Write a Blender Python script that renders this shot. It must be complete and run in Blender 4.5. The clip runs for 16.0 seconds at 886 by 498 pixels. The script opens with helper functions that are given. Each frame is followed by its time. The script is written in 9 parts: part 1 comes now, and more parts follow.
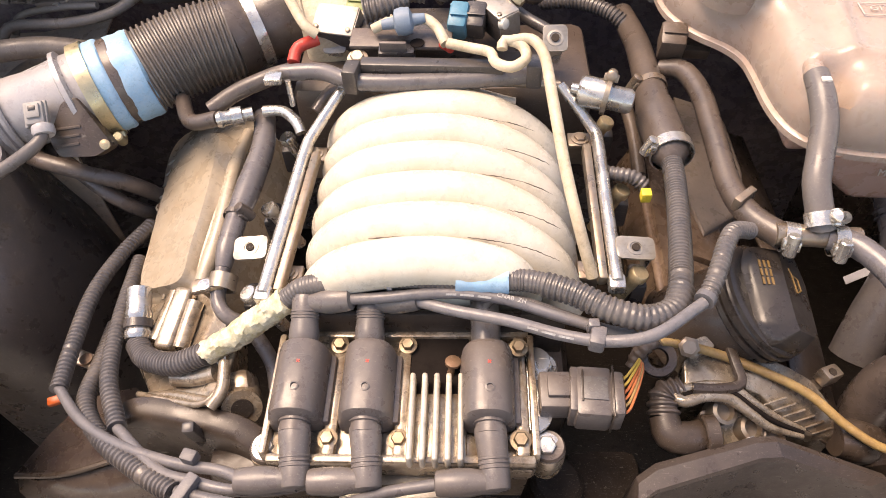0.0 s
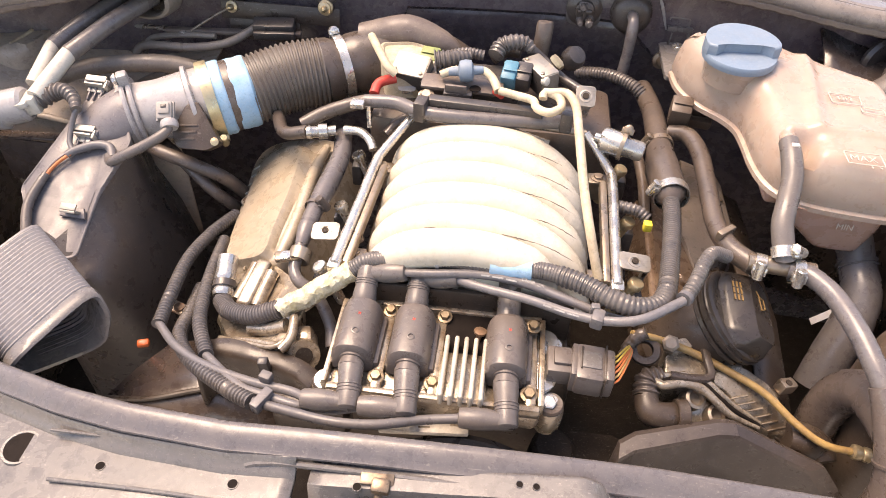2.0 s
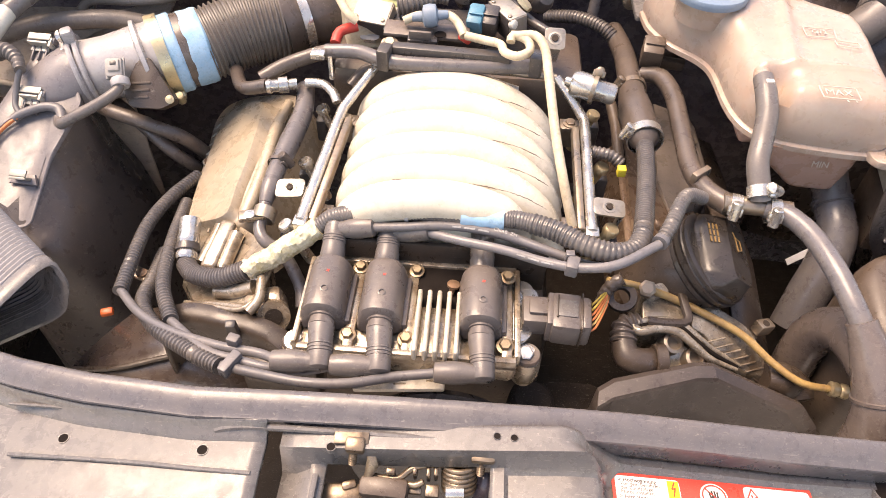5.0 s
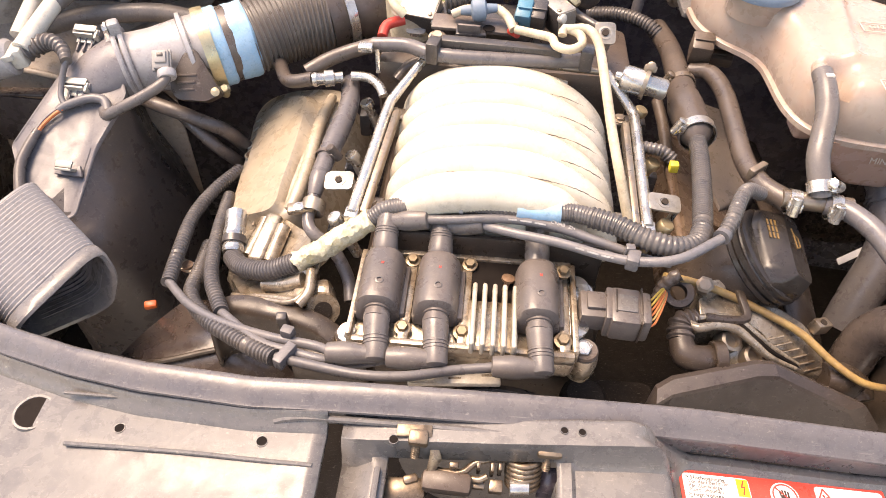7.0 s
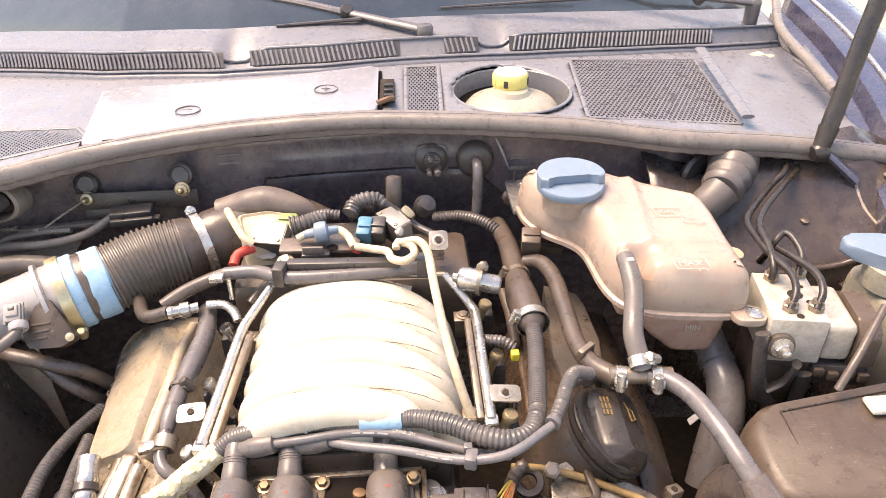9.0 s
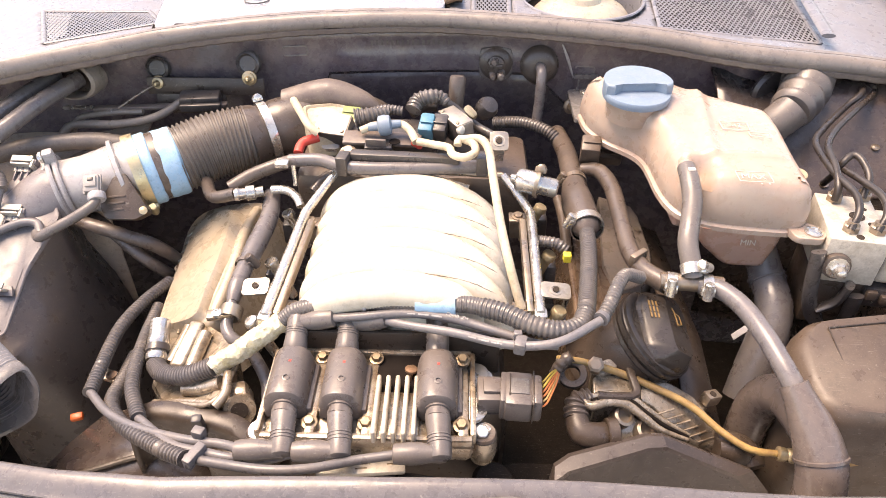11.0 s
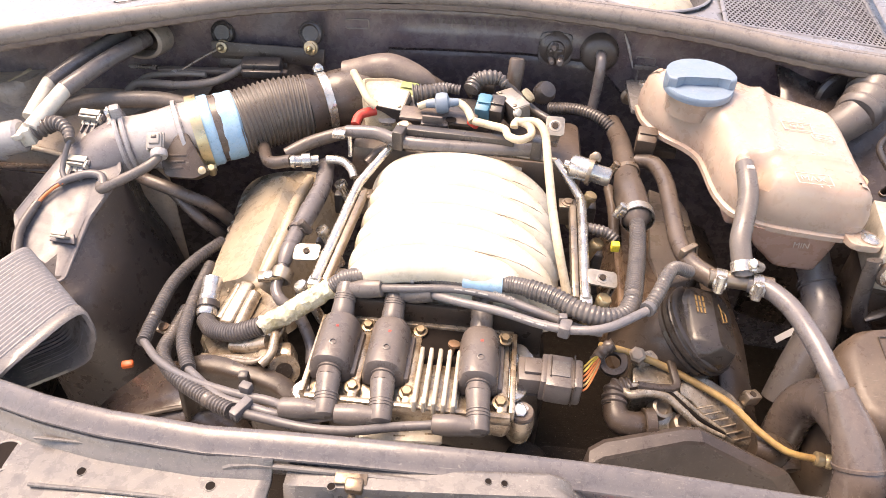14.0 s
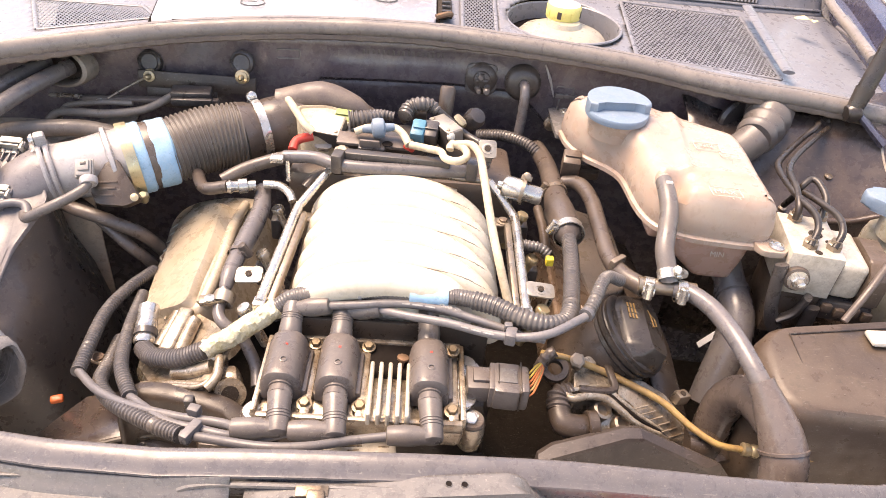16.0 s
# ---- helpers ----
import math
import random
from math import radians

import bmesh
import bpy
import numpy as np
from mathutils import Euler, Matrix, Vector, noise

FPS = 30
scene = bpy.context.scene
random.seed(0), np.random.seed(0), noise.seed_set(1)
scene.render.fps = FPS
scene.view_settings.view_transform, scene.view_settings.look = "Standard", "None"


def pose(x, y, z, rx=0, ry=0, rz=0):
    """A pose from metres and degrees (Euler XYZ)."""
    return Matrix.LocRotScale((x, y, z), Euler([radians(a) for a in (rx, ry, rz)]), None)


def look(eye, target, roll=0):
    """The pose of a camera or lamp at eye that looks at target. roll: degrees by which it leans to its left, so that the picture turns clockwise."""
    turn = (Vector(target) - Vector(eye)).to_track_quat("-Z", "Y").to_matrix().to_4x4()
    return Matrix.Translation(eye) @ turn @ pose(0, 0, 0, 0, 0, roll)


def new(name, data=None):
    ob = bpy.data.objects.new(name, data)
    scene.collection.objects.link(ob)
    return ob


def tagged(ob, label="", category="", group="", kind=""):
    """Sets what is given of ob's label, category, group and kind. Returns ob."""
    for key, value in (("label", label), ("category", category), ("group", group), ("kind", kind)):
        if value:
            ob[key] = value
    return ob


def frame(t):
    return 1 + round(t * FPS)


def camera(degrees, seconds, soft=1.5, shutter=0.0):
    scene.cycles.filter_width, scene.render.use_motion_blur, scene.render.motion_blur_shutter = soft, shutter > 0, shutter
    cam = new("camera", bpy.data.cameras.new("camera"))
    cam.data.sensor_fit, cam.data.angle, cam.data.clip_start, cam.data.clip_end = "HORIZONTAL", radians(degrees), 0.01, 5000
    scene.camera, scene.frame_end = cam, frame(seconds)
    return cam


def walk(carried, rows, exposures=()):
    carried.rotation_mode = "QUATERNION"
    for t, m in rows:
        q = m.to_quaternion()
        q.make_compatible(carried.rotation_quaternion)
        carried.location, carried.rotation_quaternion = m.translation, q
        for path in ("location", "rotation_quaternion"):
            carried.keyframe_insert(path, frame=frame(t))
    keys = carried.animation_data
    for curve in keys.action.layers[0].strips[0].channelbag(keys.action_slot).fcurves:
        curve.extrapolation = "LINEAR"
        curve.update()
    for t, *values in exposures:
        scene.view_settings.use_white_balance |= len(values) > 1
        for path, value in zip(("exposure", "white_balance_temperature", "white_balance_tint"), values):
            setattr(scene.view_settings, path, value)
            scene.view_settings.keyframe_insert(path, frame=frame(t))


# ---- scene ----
cam = camera(65.0, 16.0, soft=0.8)
PATH = [
    (0, (0.0257, -0.0900, 1.1845), (-0.0163, 0.5402, 0.4091), -3.12),
    (0.5, (0.0232, -0.0869, 1.1849), (-0.0267, 0.5380, 0.4058), -3.29),
    (1, (0.0217, -0.0955, 1.1890), (-0.0093, 0.5358, 0.4141), -1.67),
    (1.5, (0.0205, -0.1554, 1.2164), (-0.0397, 0.5202, 0.4816), -0.66),
    (2, (0.0129, -0.2239, 1.2326), (-0.0534, 0.4849, 0.5303), 2.27),
    (2.5, (0.0236, -0.2324, 1.2129), (-0.0140, 0.4394, 0.4731), 1.66),
    (3, (0.0338, -0.2233, 1.2183), (0.0132, 0.4488, 0.4781), 0.86),
    (3.5, (0.0309, -0.2124, 1.2173), (-0.0006, 0.4528, 0.4713), 0.39),
    (4, (0.0296, -0.2090, 1.2138), (0.0033, 0.4528, 0.4646), 0.68),
    (4.5, (0.0286, -0.2105, 1.2092), (0.0038, 0.4467, 0.4560), 1.05),
    (5, (0.0196, -0.2157, 1.2143), (-0.0115, 0.4562, 0.4742), 2.00),
    (5.2, (0.0100, -0.2142, 1.2156), (-0.0290, 0.4589, 0.4771), 2.78),
    (7.3, (-0.0182, -0.2221, 1.1987), (-0.0586, 0.4598, 0.4684), 1.67),
    (7.5, (0.0117, -0.2216, 1.1998), (0.0042, 0.4701, 0.4777), -0.16),
    (8, (0.0420, -0.2370, 1.1898), (0.1284, 0.4987, 0.5181), 0.72),
    (8.5, (0.0617, -0.2329, 1.2398), (0.1168, 0.6048, 0.6963), -1.53),
    (9, (0.0630, -0.2253, 1.2438), (0.1102, 0.6145, 0.7029), -0.98),
    (9.5, (0.0455, -0.2017, 1.2199), (0.0291, 0.5910, 0.6105), -0.73),
    (9.7, (0.0309, -0.2004, 1.2190), (0.0334, 0.5638, 0.5740), 0.79),
    (11.8, (0.0546, -0.2875, 1.2335), (0.0310, 0.4979, 0.6150), 0.24),
    (12, (0.0489, -0.2901, 1.2278), (0.0368, 0.4922, 0.6050), 1.04),
    (12.5, (0.0396, -0.2945, 1.2319), (0.0238, 0.4868, 0.6079), 2.90),
    (13, (0.0264, -0.2885, 1.2360), (0.0050, 0.4987, 0.6196), 4.21),
    (13.5, (0.0362, -0.2739, 1.2349), (-0.0085, 0.4958, 0.5980), 3.55),
    (14, (0.0322, -0.2644, 1.2282), (-0.0291, 0.4972, 0.5831), 2.50),
    (14.5, (0.0405, -0.2607, 1.2272), (0.0163, 0.5040, 0.5833), 3.21),
    (15, (0.0434, -0.2603, 1.2269), (0.0497, 0.4942, 0.5707), 3.93),
    (15.5, (0.0328, -0.2672, 1.2246), (0.0530, 0.5006, 0.5842), 5.54),
    (16, (0.0064, -0.2935, 1.2209), (0.0633, 0.5097, 0.6279), 6.16),
]
walk(cam, [(t, look(eye, target, roll)) for t, eye, target, roll in PATH], exposures=((0.0, 1.38, 8700, 22), (1.5, 1.55, 8700, 22), (4.0, 1.62, 8800, 22), (9.0, 1.76, 8700, 20), (12.0, 1.88, 8800, 22), (16.0, 1.86, 8800, 22)))

# ---- world and light ----
world = bpy.data.worlds.new("sky")
world.use_nodes = True
scene.world = world
wn = world.node_tree.nodes
sky = wn.new("ShaderNodeTexSky")
sky.sky_type, sky.sun_disc = "NISHITA", False
sky.sun_elevation, sky.sun_rotation = radians(66), radians(-69)
world.node_tree.links.new(sky.outputs[0], wn["Background"].inputs[0])
wn["Background"].inputs[1].default_value = 0.15
sun_data = bpy.data.lights.new("sun", "SUN")
sun_data.energy, sun_data.angle, sun_data.color = 2.3, radians(38), (1.0, 0.92, 0.83)
sun = new("sun", sun_data)
sun.matrix_world = look((-1.58, 0.90, 4.60), (0.0, 0.3, 0.8))


# ---- materials ----
def mat(name, base, rough=0.5, metal=0.0, dust=None, amount=0.4, scale=9.0, fine=420.0, bump=0.4, vary=0.13, coat=0.0, trans=0.0, sss=0.0, specks=0.10, grime=0.35, dent=0.5, gloss=0.5):
    """A surface with stains at several scales, specks, scratches, fine relief and a little difference from piece to piece."""
    m = bpy.data.materials.new(name)
    m.use_nodes = True
    t = m.node_tree
    b = t.nodes["Principled BSDF"]
    co = t.nodes.new("ShaderNodeTexCoord")

    def cloud(size, detail, rough_share, stretch=None):
        n = t.nodes.new("ShaderNodeTexNoise")
        n.inputs["Scale"].default_value, n.inputs["Detail"].default_value, n.inputs["Roughness"].default_value = size, detail, rough_share
        if stretch:
            mp = t.nodes.new("ShaderNodeMapping")
            mp.inputs["Scale"].default_value, mp.inputs["Rotation"].default_value = stretch
            t.links.new(co.outputs["Object"], mp.inputs["Vector"])
            t.links.new(mp.outputs[0], n.inputs["Vector"])
        else:
            t.links.new(co.outputs["Object"], n.inputs["Vector"])
        return n.outputs[0]

    def span(value, a, c, lo, hi):
        n = t.nodes.new("ShaderNodeMapRange")
        for k, v in enumerate((a, c, lo, hi)):
            n.inputs[k + 1].default_value = v
        t.links.new(value, n.inputs[0])
        return n.outputs[0]

    def blend(share, first, second):
        n = t.nodes.new("ShaderNodeMix")
        n.data_type = "RGBA"
        t.links.new(share, n.inputs[0])
        for k, v in ((6, first), (7, second)):
            if isinstance(v, tuple):
                n.inputs[k].default_value = (*v, 1)
            else:
                t.links.new(v, n.inputs[k])
        return n.outputs[2]

    big, small, mid = cloud(scale * 1.5, 14, 0.76), cloud(fine, 4, 0.6), cloud(70.0, 5, 0.6)
    tone = blend(span(big, 0.40, 0.62, 0.0, amount), base, tuple(dust or [c * 0.7 for c in base]))
    tone = blend(span(cloud(110.0, 8, 0.8), 0.53, 0.62, 0.0, grime), tone, tuple(c * 0.32 for c in base))
    tone = blend(span(cloud(900.0, 2, 0.5), 0.63, 0.68, 0.0, specks * 0.9), tone, (0.46, 0.40, 0.33))
    tone = blend(span(cloud(260.0, 3, 0.55), 0.68, 0.71, 0.0, specks * 1.6), tone, (0.50, 0.45, 0.38))
    for turn in ((0.3, 0.5, 0.7), (1.2, 0.1, 2.1)):
        tone = blend(span(cloud(55.0, 3, 0.6, ((1, 22, 13), turn)), 0.67, 0.70, 0.0, specks * 1.6), tone, (0.48, 0.43, 0.38))
    info = t.nodes.new("ShaderNodeObjectInfo")
    mul = t.nodes.new("ShaderNodeMath")
    mul.operation = "MULTIPLY"
    t.links.new(span(info.outputs["Random"], 0, 1, 1 - vary, 1 + vary), mul.inputs[0])
    t.links.new(span(small, 0.3, 0.7, 1 - vary * 0.45, 1 + vary * 0.45), mul.inputs[1])
    hue = t.nodes.new("ShaderNodeHueSaturation")
    t.links.new(mul.outputs[0], hue.inputs["Value"])
    t.links.new(tone, hue.inputs["Color"])
    t.links.new(hue.outputs[0], b.inputs["Base Color"])
    t.links.new(span(mid, 0.35, 0.65, max(0.05, rough - 0.13), min(1, rough + 0.15)), b.inputs["Roughness"])
    first = None
    for height, share, depth in ((mid, bump * dent, 0.0010), (small, bump * 0.4, 0.0004)):
        bp = t.nodes.new("ShaderNodeBump")
        bp.inputs["Strength"].default_value, bp.inputs["Distance"].default_value = share, depth
        t.links.new(height, bp.inputs["Height"])
        if first is not None:
            t.links.new(first, bp.inputs["Normal"])
        first = bp.outputs[0]
    t.links.new(first, b.inputs["Normal"])
    b.inputs["Metallic"].default_value, b.inputs["Specular IOR Level"].default_value = metal, gloss
    b.inputs["Coat Weight"].default_value, b.inputs["Coat Roughness"].default_value = coat, 0.16
    b.inputs["Transmission Weight"].default_value = trans
    if sss:
        b.inputs["Subsurface Weight"].default_value = sss
        b.inputs["Subsurface Radius"].default_value = (0.02, 0.012, 0.008)
    return m


DUST = (0.20, 0.155, 0.112)
RUST = (0.22, 0.10, 0.045)
black = mat("black_plastic", (0.040, 0.036, 0.036), 0.36, dust=(0.13, 0.105, 0.085), amount=0.35, coat=0.15)
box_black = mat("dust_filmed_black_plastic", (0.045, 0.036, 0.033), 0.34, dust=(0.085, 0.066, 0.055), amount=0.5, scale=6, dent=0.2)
# dusty lid colour, lightened further for the light on the top
box_dusty = mat("dusty_lit_lid_plastic", (0.15, 0.138, 0.142), 0.38, dust=(0.21, 0.185, 0.175), amount=0.45, scale=7, dent=0.15)
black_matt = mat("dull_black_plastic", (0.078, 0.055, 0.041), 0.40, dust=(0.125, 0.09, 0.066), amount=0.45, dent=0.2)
grey_plastic = mat("dusty_grey_plastic", (0.33, 0.315, 0.315), 0.30, dust=(0.40, 0.36, 0.32), amount=0.4, coat=0.25, scale=14, grime=0.2)
coil_grey = mat("coil_plastic", (0.120, 0.103, 0.095), 0.34, dust=(0.17, 0.132, 0.108), amount=0.45, scale=16, grime=0.2, dent=0.15)
rubber = mat("dusty_rubber", (0.072, 0.056, 0.047), 0.36, dust=(0.17, 0.125, 0.095), amount=0.35, scale=22, fine=300, coat=0.15, dent=0.3)
rubber_blue = mat("bluish_dusty_rubber", (0.118, 0.108, 0.110), 0.32, dust=(0.20, 0.165, 0.135), amount=0.35, scale=20, fine=300, coat=0.2, dent=0.3)
loom = mat("ribbed_conduit_plastic", (0.080, 0.073, 0.071), 0.36, dust=(0.20, 0.165, 0.135), amount=0.38, scale=20, coat=0.15)
lead_grey = mat("ignition_lead_rubber", (0.125, 0.12, 0.125), 0.40, dust=(0.22, 0.18, 0.145), amount=0.3, scale=20)
boot_grey = mat("lead_boot_rubber", (0.115, 0.102, 0.096), 0.36, dust=(0.175, 0.14, 0.115), amount=0.35, scale=18, grime=0.2, dent=0.15)
alloy = mat("oily_cast_aluminium", (0.43, 0.365, 0.28), 0.26, 0.45, dust=(0.17, 0.105, 0.058), amount=0.85, scale=26, grime=0.8, coat=0.3, dent=0.3)
alloy_clean = mat("cast_aluminium", (0.60, 0.555, 0.48), 0.42, 0.3, dust=(0.2, 0.15, 0.1), amount=0.5, scale=25, bump=0.3)
cover_brown = mat("brown_stained_cover", (0.42, 0.355, 0.27), 0.30, 0.15, dust=(0.26, 0.18, 0.105), amount=0.5, scale=14, grime=0.2, coat=0.15, dent=0.15)
cover_dark = mat("oil_browned_cover", (0.20, 0.14, 0.10), 0.28, 0.2, dust=(0.12, 0.07, 0.042), amount=0.6, scale=22, grime=0.5, coat=0.2)
cream = mat("cream_painted_casting", (0.62, 0.57, 0.475), 0.30, dust=(0.44, 0.34, 0.20), amount=0.35, scale=17, vary=0.03, grime=0.22, specks=0.1, coat=0.2)
steel = mat("zinc_steel", (0.62, 0.60, 0.56), 0.26, 0.8, dust=(0.36, 0.29, 0.21), amount=0.45, scale=40, dent=0.1, grime=0.25)
steel_dark = mat("dull_steel", (0.34, 0.29, 0.23), 0.36, 0.7, dust=RUST, amount=0.4, scale=35, dent=0.2)
rust_steel = mat("rusty_steel", (0.17, 0.11, 0.07), 0.6, 0.4, dust=RUST, amount=0.5, scale=50)
bolt_steel = mat("browned_bolt_steel", (0.27, 0.215, 0.145), 0.36, 0.6, dust=(0.16, 0.10, 0.055), amount=0.6, scale=60)
brass = mat("yellow_zinc", (0.50, 0.40, 0.25), 0.4, 0.7, dust=(0.25, 0.2, 0.14), amount=0.4, scale=40)
peach = mat("aged_translucent_plastic", (0.40, 0.315, 0.255), 0.32, dust=(0.34, 0.235, 0.185), amount=0.7, scale=7, sss=0.2, vary=0.04, grime=0.10, specks=0.03, coat=0.15, dent=0.2)
peach_dark = mat("coolant_filled_plastic", (0.44, 0.275, 0.21), 0.28, dust=(0.36, 0.21, 0.155), amount=0.5, scale=9, sss=0.3, vary=0.04, grime=0.10, specks=0.10, coat=0.2, dent=0.25)
cap_blue = mat("faded_blue_plastic", (0.15, 0.215, 0.29), 0.5, dust=(0.24, 0.265, 0.28), amount=0.4, scale=14, grime=0.12, specks=0.12)
tape_blue = mat("faded_blue_tape", (0.22, 0.42, 0.58), 0.5, dust=(0.38, 0.48, 0.55), amount=0.5, scale=40, bump=0.5)
tape_yellow = mat("yellowed_clear_tape", (0.46, 0.40, 0.23), 0.25, dust=(0.74, 0.70, 0.55), amount=0.8, scale=50, bump=0.6)
yellow = mat("yellow_plastic", (0.75, 0.60, 0.06), 0.4)
hose_tan = mat("aged_vacuum_hose", (0.55, 0.47, 0.34), 0.5, dust=(0.25, 0.17, 0.09), amount=0.5, scale=30)
hose_amber = mat("amber_plastic_pipe", (0.42, 0.28, 0.11), 0.4, dust=(0.19, 0.10, 0.045), amount=0.8, scale=25)
red_rubber = mat("red_hose", (0.62, 0.05, 0.03), 0.45, dust=(0.5, 0.1, 0.08))
green = mat("green_connector", (0.20, 0.27, 0.07), 0.45, dust=DUST)
teal = mat("teal_connector", (0.035, 0.19, 0.28), 0.45, dust=(0.14, 0.24, 0.28), amount=0.6)
wire_yellow = mat("dusty_yellow_wire", (0.58, 0.40, 0.07), 0.45, dust=(0.35, 0.22, 0.06))
wire_orange = mat("dusty_orange_wire", (0.62, 0.17, 0.05), 0.45, dust=(0.38, 0.13, 0.06))
orange = mat("orange_plastic", (0.75, 0.13, 0.02), 0.4)
indigo = mat("dusty_indigo_paint", (0.072, 0.056, 0.070), 0.26, dust=(0.23, 0.19, 0.175), amount=0.55, coat=0.4, scale=12)
bracket_steel = mat("dulled_bracket_steel", (0.36, 0.335, 0.30), 0.42, 0.55, dust=(0.30, 0.25, 0.19), amount=0.5, scale=60, dent=0.2)
clip_zinc = mat("dull_zinc_clip", (0.46, 0.43, 0.37), 0.36, 0.35, dust=(0.40, 0.34, 0.26), amount=0.4, scale=60)
cover_tan = mat("dust_browned_cover_casting", (0.20, 0.162, 0.135), 0.36, dust=(0.27, 0.215, 0.170), amount=0.5, scale=16, grime=0.3, dent=0.25)
snorkel_grey = mat("dusty_snorkel_plastic", (0.22, 0.212, 0.215), 0.36, dust=(0.28, 0.255, 0.235), amount=0.4, scale=14, grime=0.2)
bellows_rubber = mat("brown_dusted_bellows_rubber", (0.105, 0.090, 0.080), 0.40, dust=(0.20, 0.165, 0.135), amount=0.4, scale=18)
band_gold = mat("pale_gold_band", (0.50, 0.42, 0.25), 0.38, 0.75, dust=(0.42, 0.36, 0.27), amount=0.5)
alloy_grey_plug = mat("pale_grey_plug_plastic", (0.27, 0.26, 0.25), 0.5, dust=(0.34, 0.30, 0.26), amount=0.4)
inner_paint = mat("dusty_inner_wing_paint", (0.050, 0.036, 0.033), 0.28, dust=(0.12, 0.088, 0.066), amount=0.6, scale=14, coat=0.25)
panel_grey = mat("dusty_lock_carrier_plastic", (0.122, 0.114, 0.110), 0.28, dust=(0.160, 0.145, 0.133), amount=0.45, scale=10, specks=0.18, dent=0.15)
rim_grey = mat("bluish_rubber_rim", (0.108, 0.100, 0.103), 0.30, dust=(0.140, 0.121, 0.109), amount=0.4, scale=14, specks=0.14, coat=0.1, dent=0.2)
cowl_grey = mat("dusty_cowl_plastic", (0.165, 0.165, 0.182), 0.33, dust=(0.24, 0.23, 0.23), amount=0.4, scale=9, grime=0.15)
# lighter than the cowl: sky glare is put into the base colour
cover_glare = mat("glare_lightened_cover_plastic", (0.27, 0.27, 0.30), 0.22, dust=(0.33, 0.32, 0.32), amount=0.45, scale=14, coat=0.3, vary=0.05, grime=0.12, specks=0.12, dent=0.2)
# near-black without gloss: paints the shade inside hollows
pit = mat("hollow_shade_black", (0.016, 0.013, 0.012), 0.9, dust=(0.03, 0.024, 0.02), specks=0.0, gloss=0.03)
duct_grey = mat("scuffed_duct_plastic", (0.11, 0.087, 0.077), 0.28, dust=(0.165, 0.125, 0.10), amount=0.5, scale=12, coat=0.2, dent=0.2)
cap_black = mat("satin_black_cap_plastic", (0.022, 0.018, 0.016), 0.34, dust=(0.07, 0.055, 0.045), amount=0.4, specks=0.04, dent=0.2)
# dusty tan, made paler to stand for light the sun doesn't bring
dust_tan_lit = mat("dusty_lit_sheet_metal", (0.36, 0.30, 0.25), 0.34, dust=(0.50, 0.41, 0.31), amount=0.7, scale=14)
pipe_dust = mat("dust_caked_pipe", (0.17, 0.145, 0.125), 0.40, dust=(0.28, 0.23, 0.18), amount=0.5, scale=20)
latch_steel = mat("oily_brown_steel", (0.27, 0.205, 0.145), 0.32, 0.55, dust=(0.09, 0.057, 0.035), amount=0.8, scale=45, grime=0.7)
leaf_pale = mat("pale_dry_leaf", (0.66, 0.58, 0.34), 0.6, dust=(0.5, 0.4, 0.2))
cap_yellow = mat("sun_bleached_yellow_plastic", (0.80, 0.68, 0.22), 0.4, vary=0.03)
peach_mark = mat("moulded_mark_plastic", (0.56, 0.47, 0.39), 0.35, vary=0.04, grime=0.0, specks=0.0)
fin_alloy = mat("cast_fin_alloy", (0.60, 0.54, 0.44), 0.42, 0.35, dust=(0.3, 0.24, 0.17), amount=0.45, scale=40)
cover_lead = mat("dusty_brown_sheet", (0.11, 0.085, 0.075), 0.5, dust=(0.2, 0.16, 0.125), amount=0.6, scale=11)
seal_rubber = mat("dusty_seal_rubber", (0.175, 0.153, 0.140), 0.34, dust=(0.27, 0.23, 0.195), amount=0.55, scale=14)
soot = mat("sooty_black_plastic", (0.046, 0.033, 0.025), 0.36, dust=(0.09, 0.064, 0.047), amount=0.5, scale=9, dent=0.3)
# dull dark base: carries the shade of deep gaps and holes in its colour
dark = mat("underbay_shade_dark", (0.034, 0.026, 0.021), 0.8, dust=(0.065, 0.049, 0.039), gloss=0.15)
white = mat("label_white", (0.78, 0.74, 0.72), 0.4, vary=0.03, grime=0.08, specks=0.08)
red = mat("label_red", (0.62, 0.07, 0.05), 0.4, vary=0.03, grime=0.08, specks=0.08)
label_yellow = mat("label_yellow", (0.80, 0.66, 0.05), 0.4, vary=0.03, grime=0.08, specks=0.08)
ink = mat("label_ink", (0.05, 0.035, 0.03), 0.5, grime=0.08, specks=0.08)
red_dark = mat("label_dark_red", (0.30, 0.035, 0.025), 0.4, vary=0.03, grime=0.0, specks=0.0)
faint_ink = mat("faded_print", (0.13, 0.11, 0.10), 0.5, grime=0.08, specks=0.08)
white_plug = mat("white_plastic", (0.62, 0.58, 0.50), 0.4, dust=DUST, amount=0.3)
print_grey = mat("lead_print", (0.36, 0.345, 0.325), 0.5)
print_gold = mat("cap_print", (0.18, 0.105, 0.035), 0.5)
glass = mat("windscreen_glass", (0.05, 0.06, 0.07), 0.06, dust=(0.2, 0.19, 0.18), amount=0.15, bump=0.0, coat=1.0, grime=0.08, specks=0.08)
concrete = mat("concrete_floor", (0.32, 0.30, 0.27), 0.8, dust=(0.22, 0.2, 0.18), amount=0.6, scale=1.5, fine=60)
body_paint = mat("dark_blue_body_paint", (0.035, 0.035, 0.07), 0.25, dust=(0.15, 0.13, 0.13), amount=0.35, coat=0.6, scale=5)
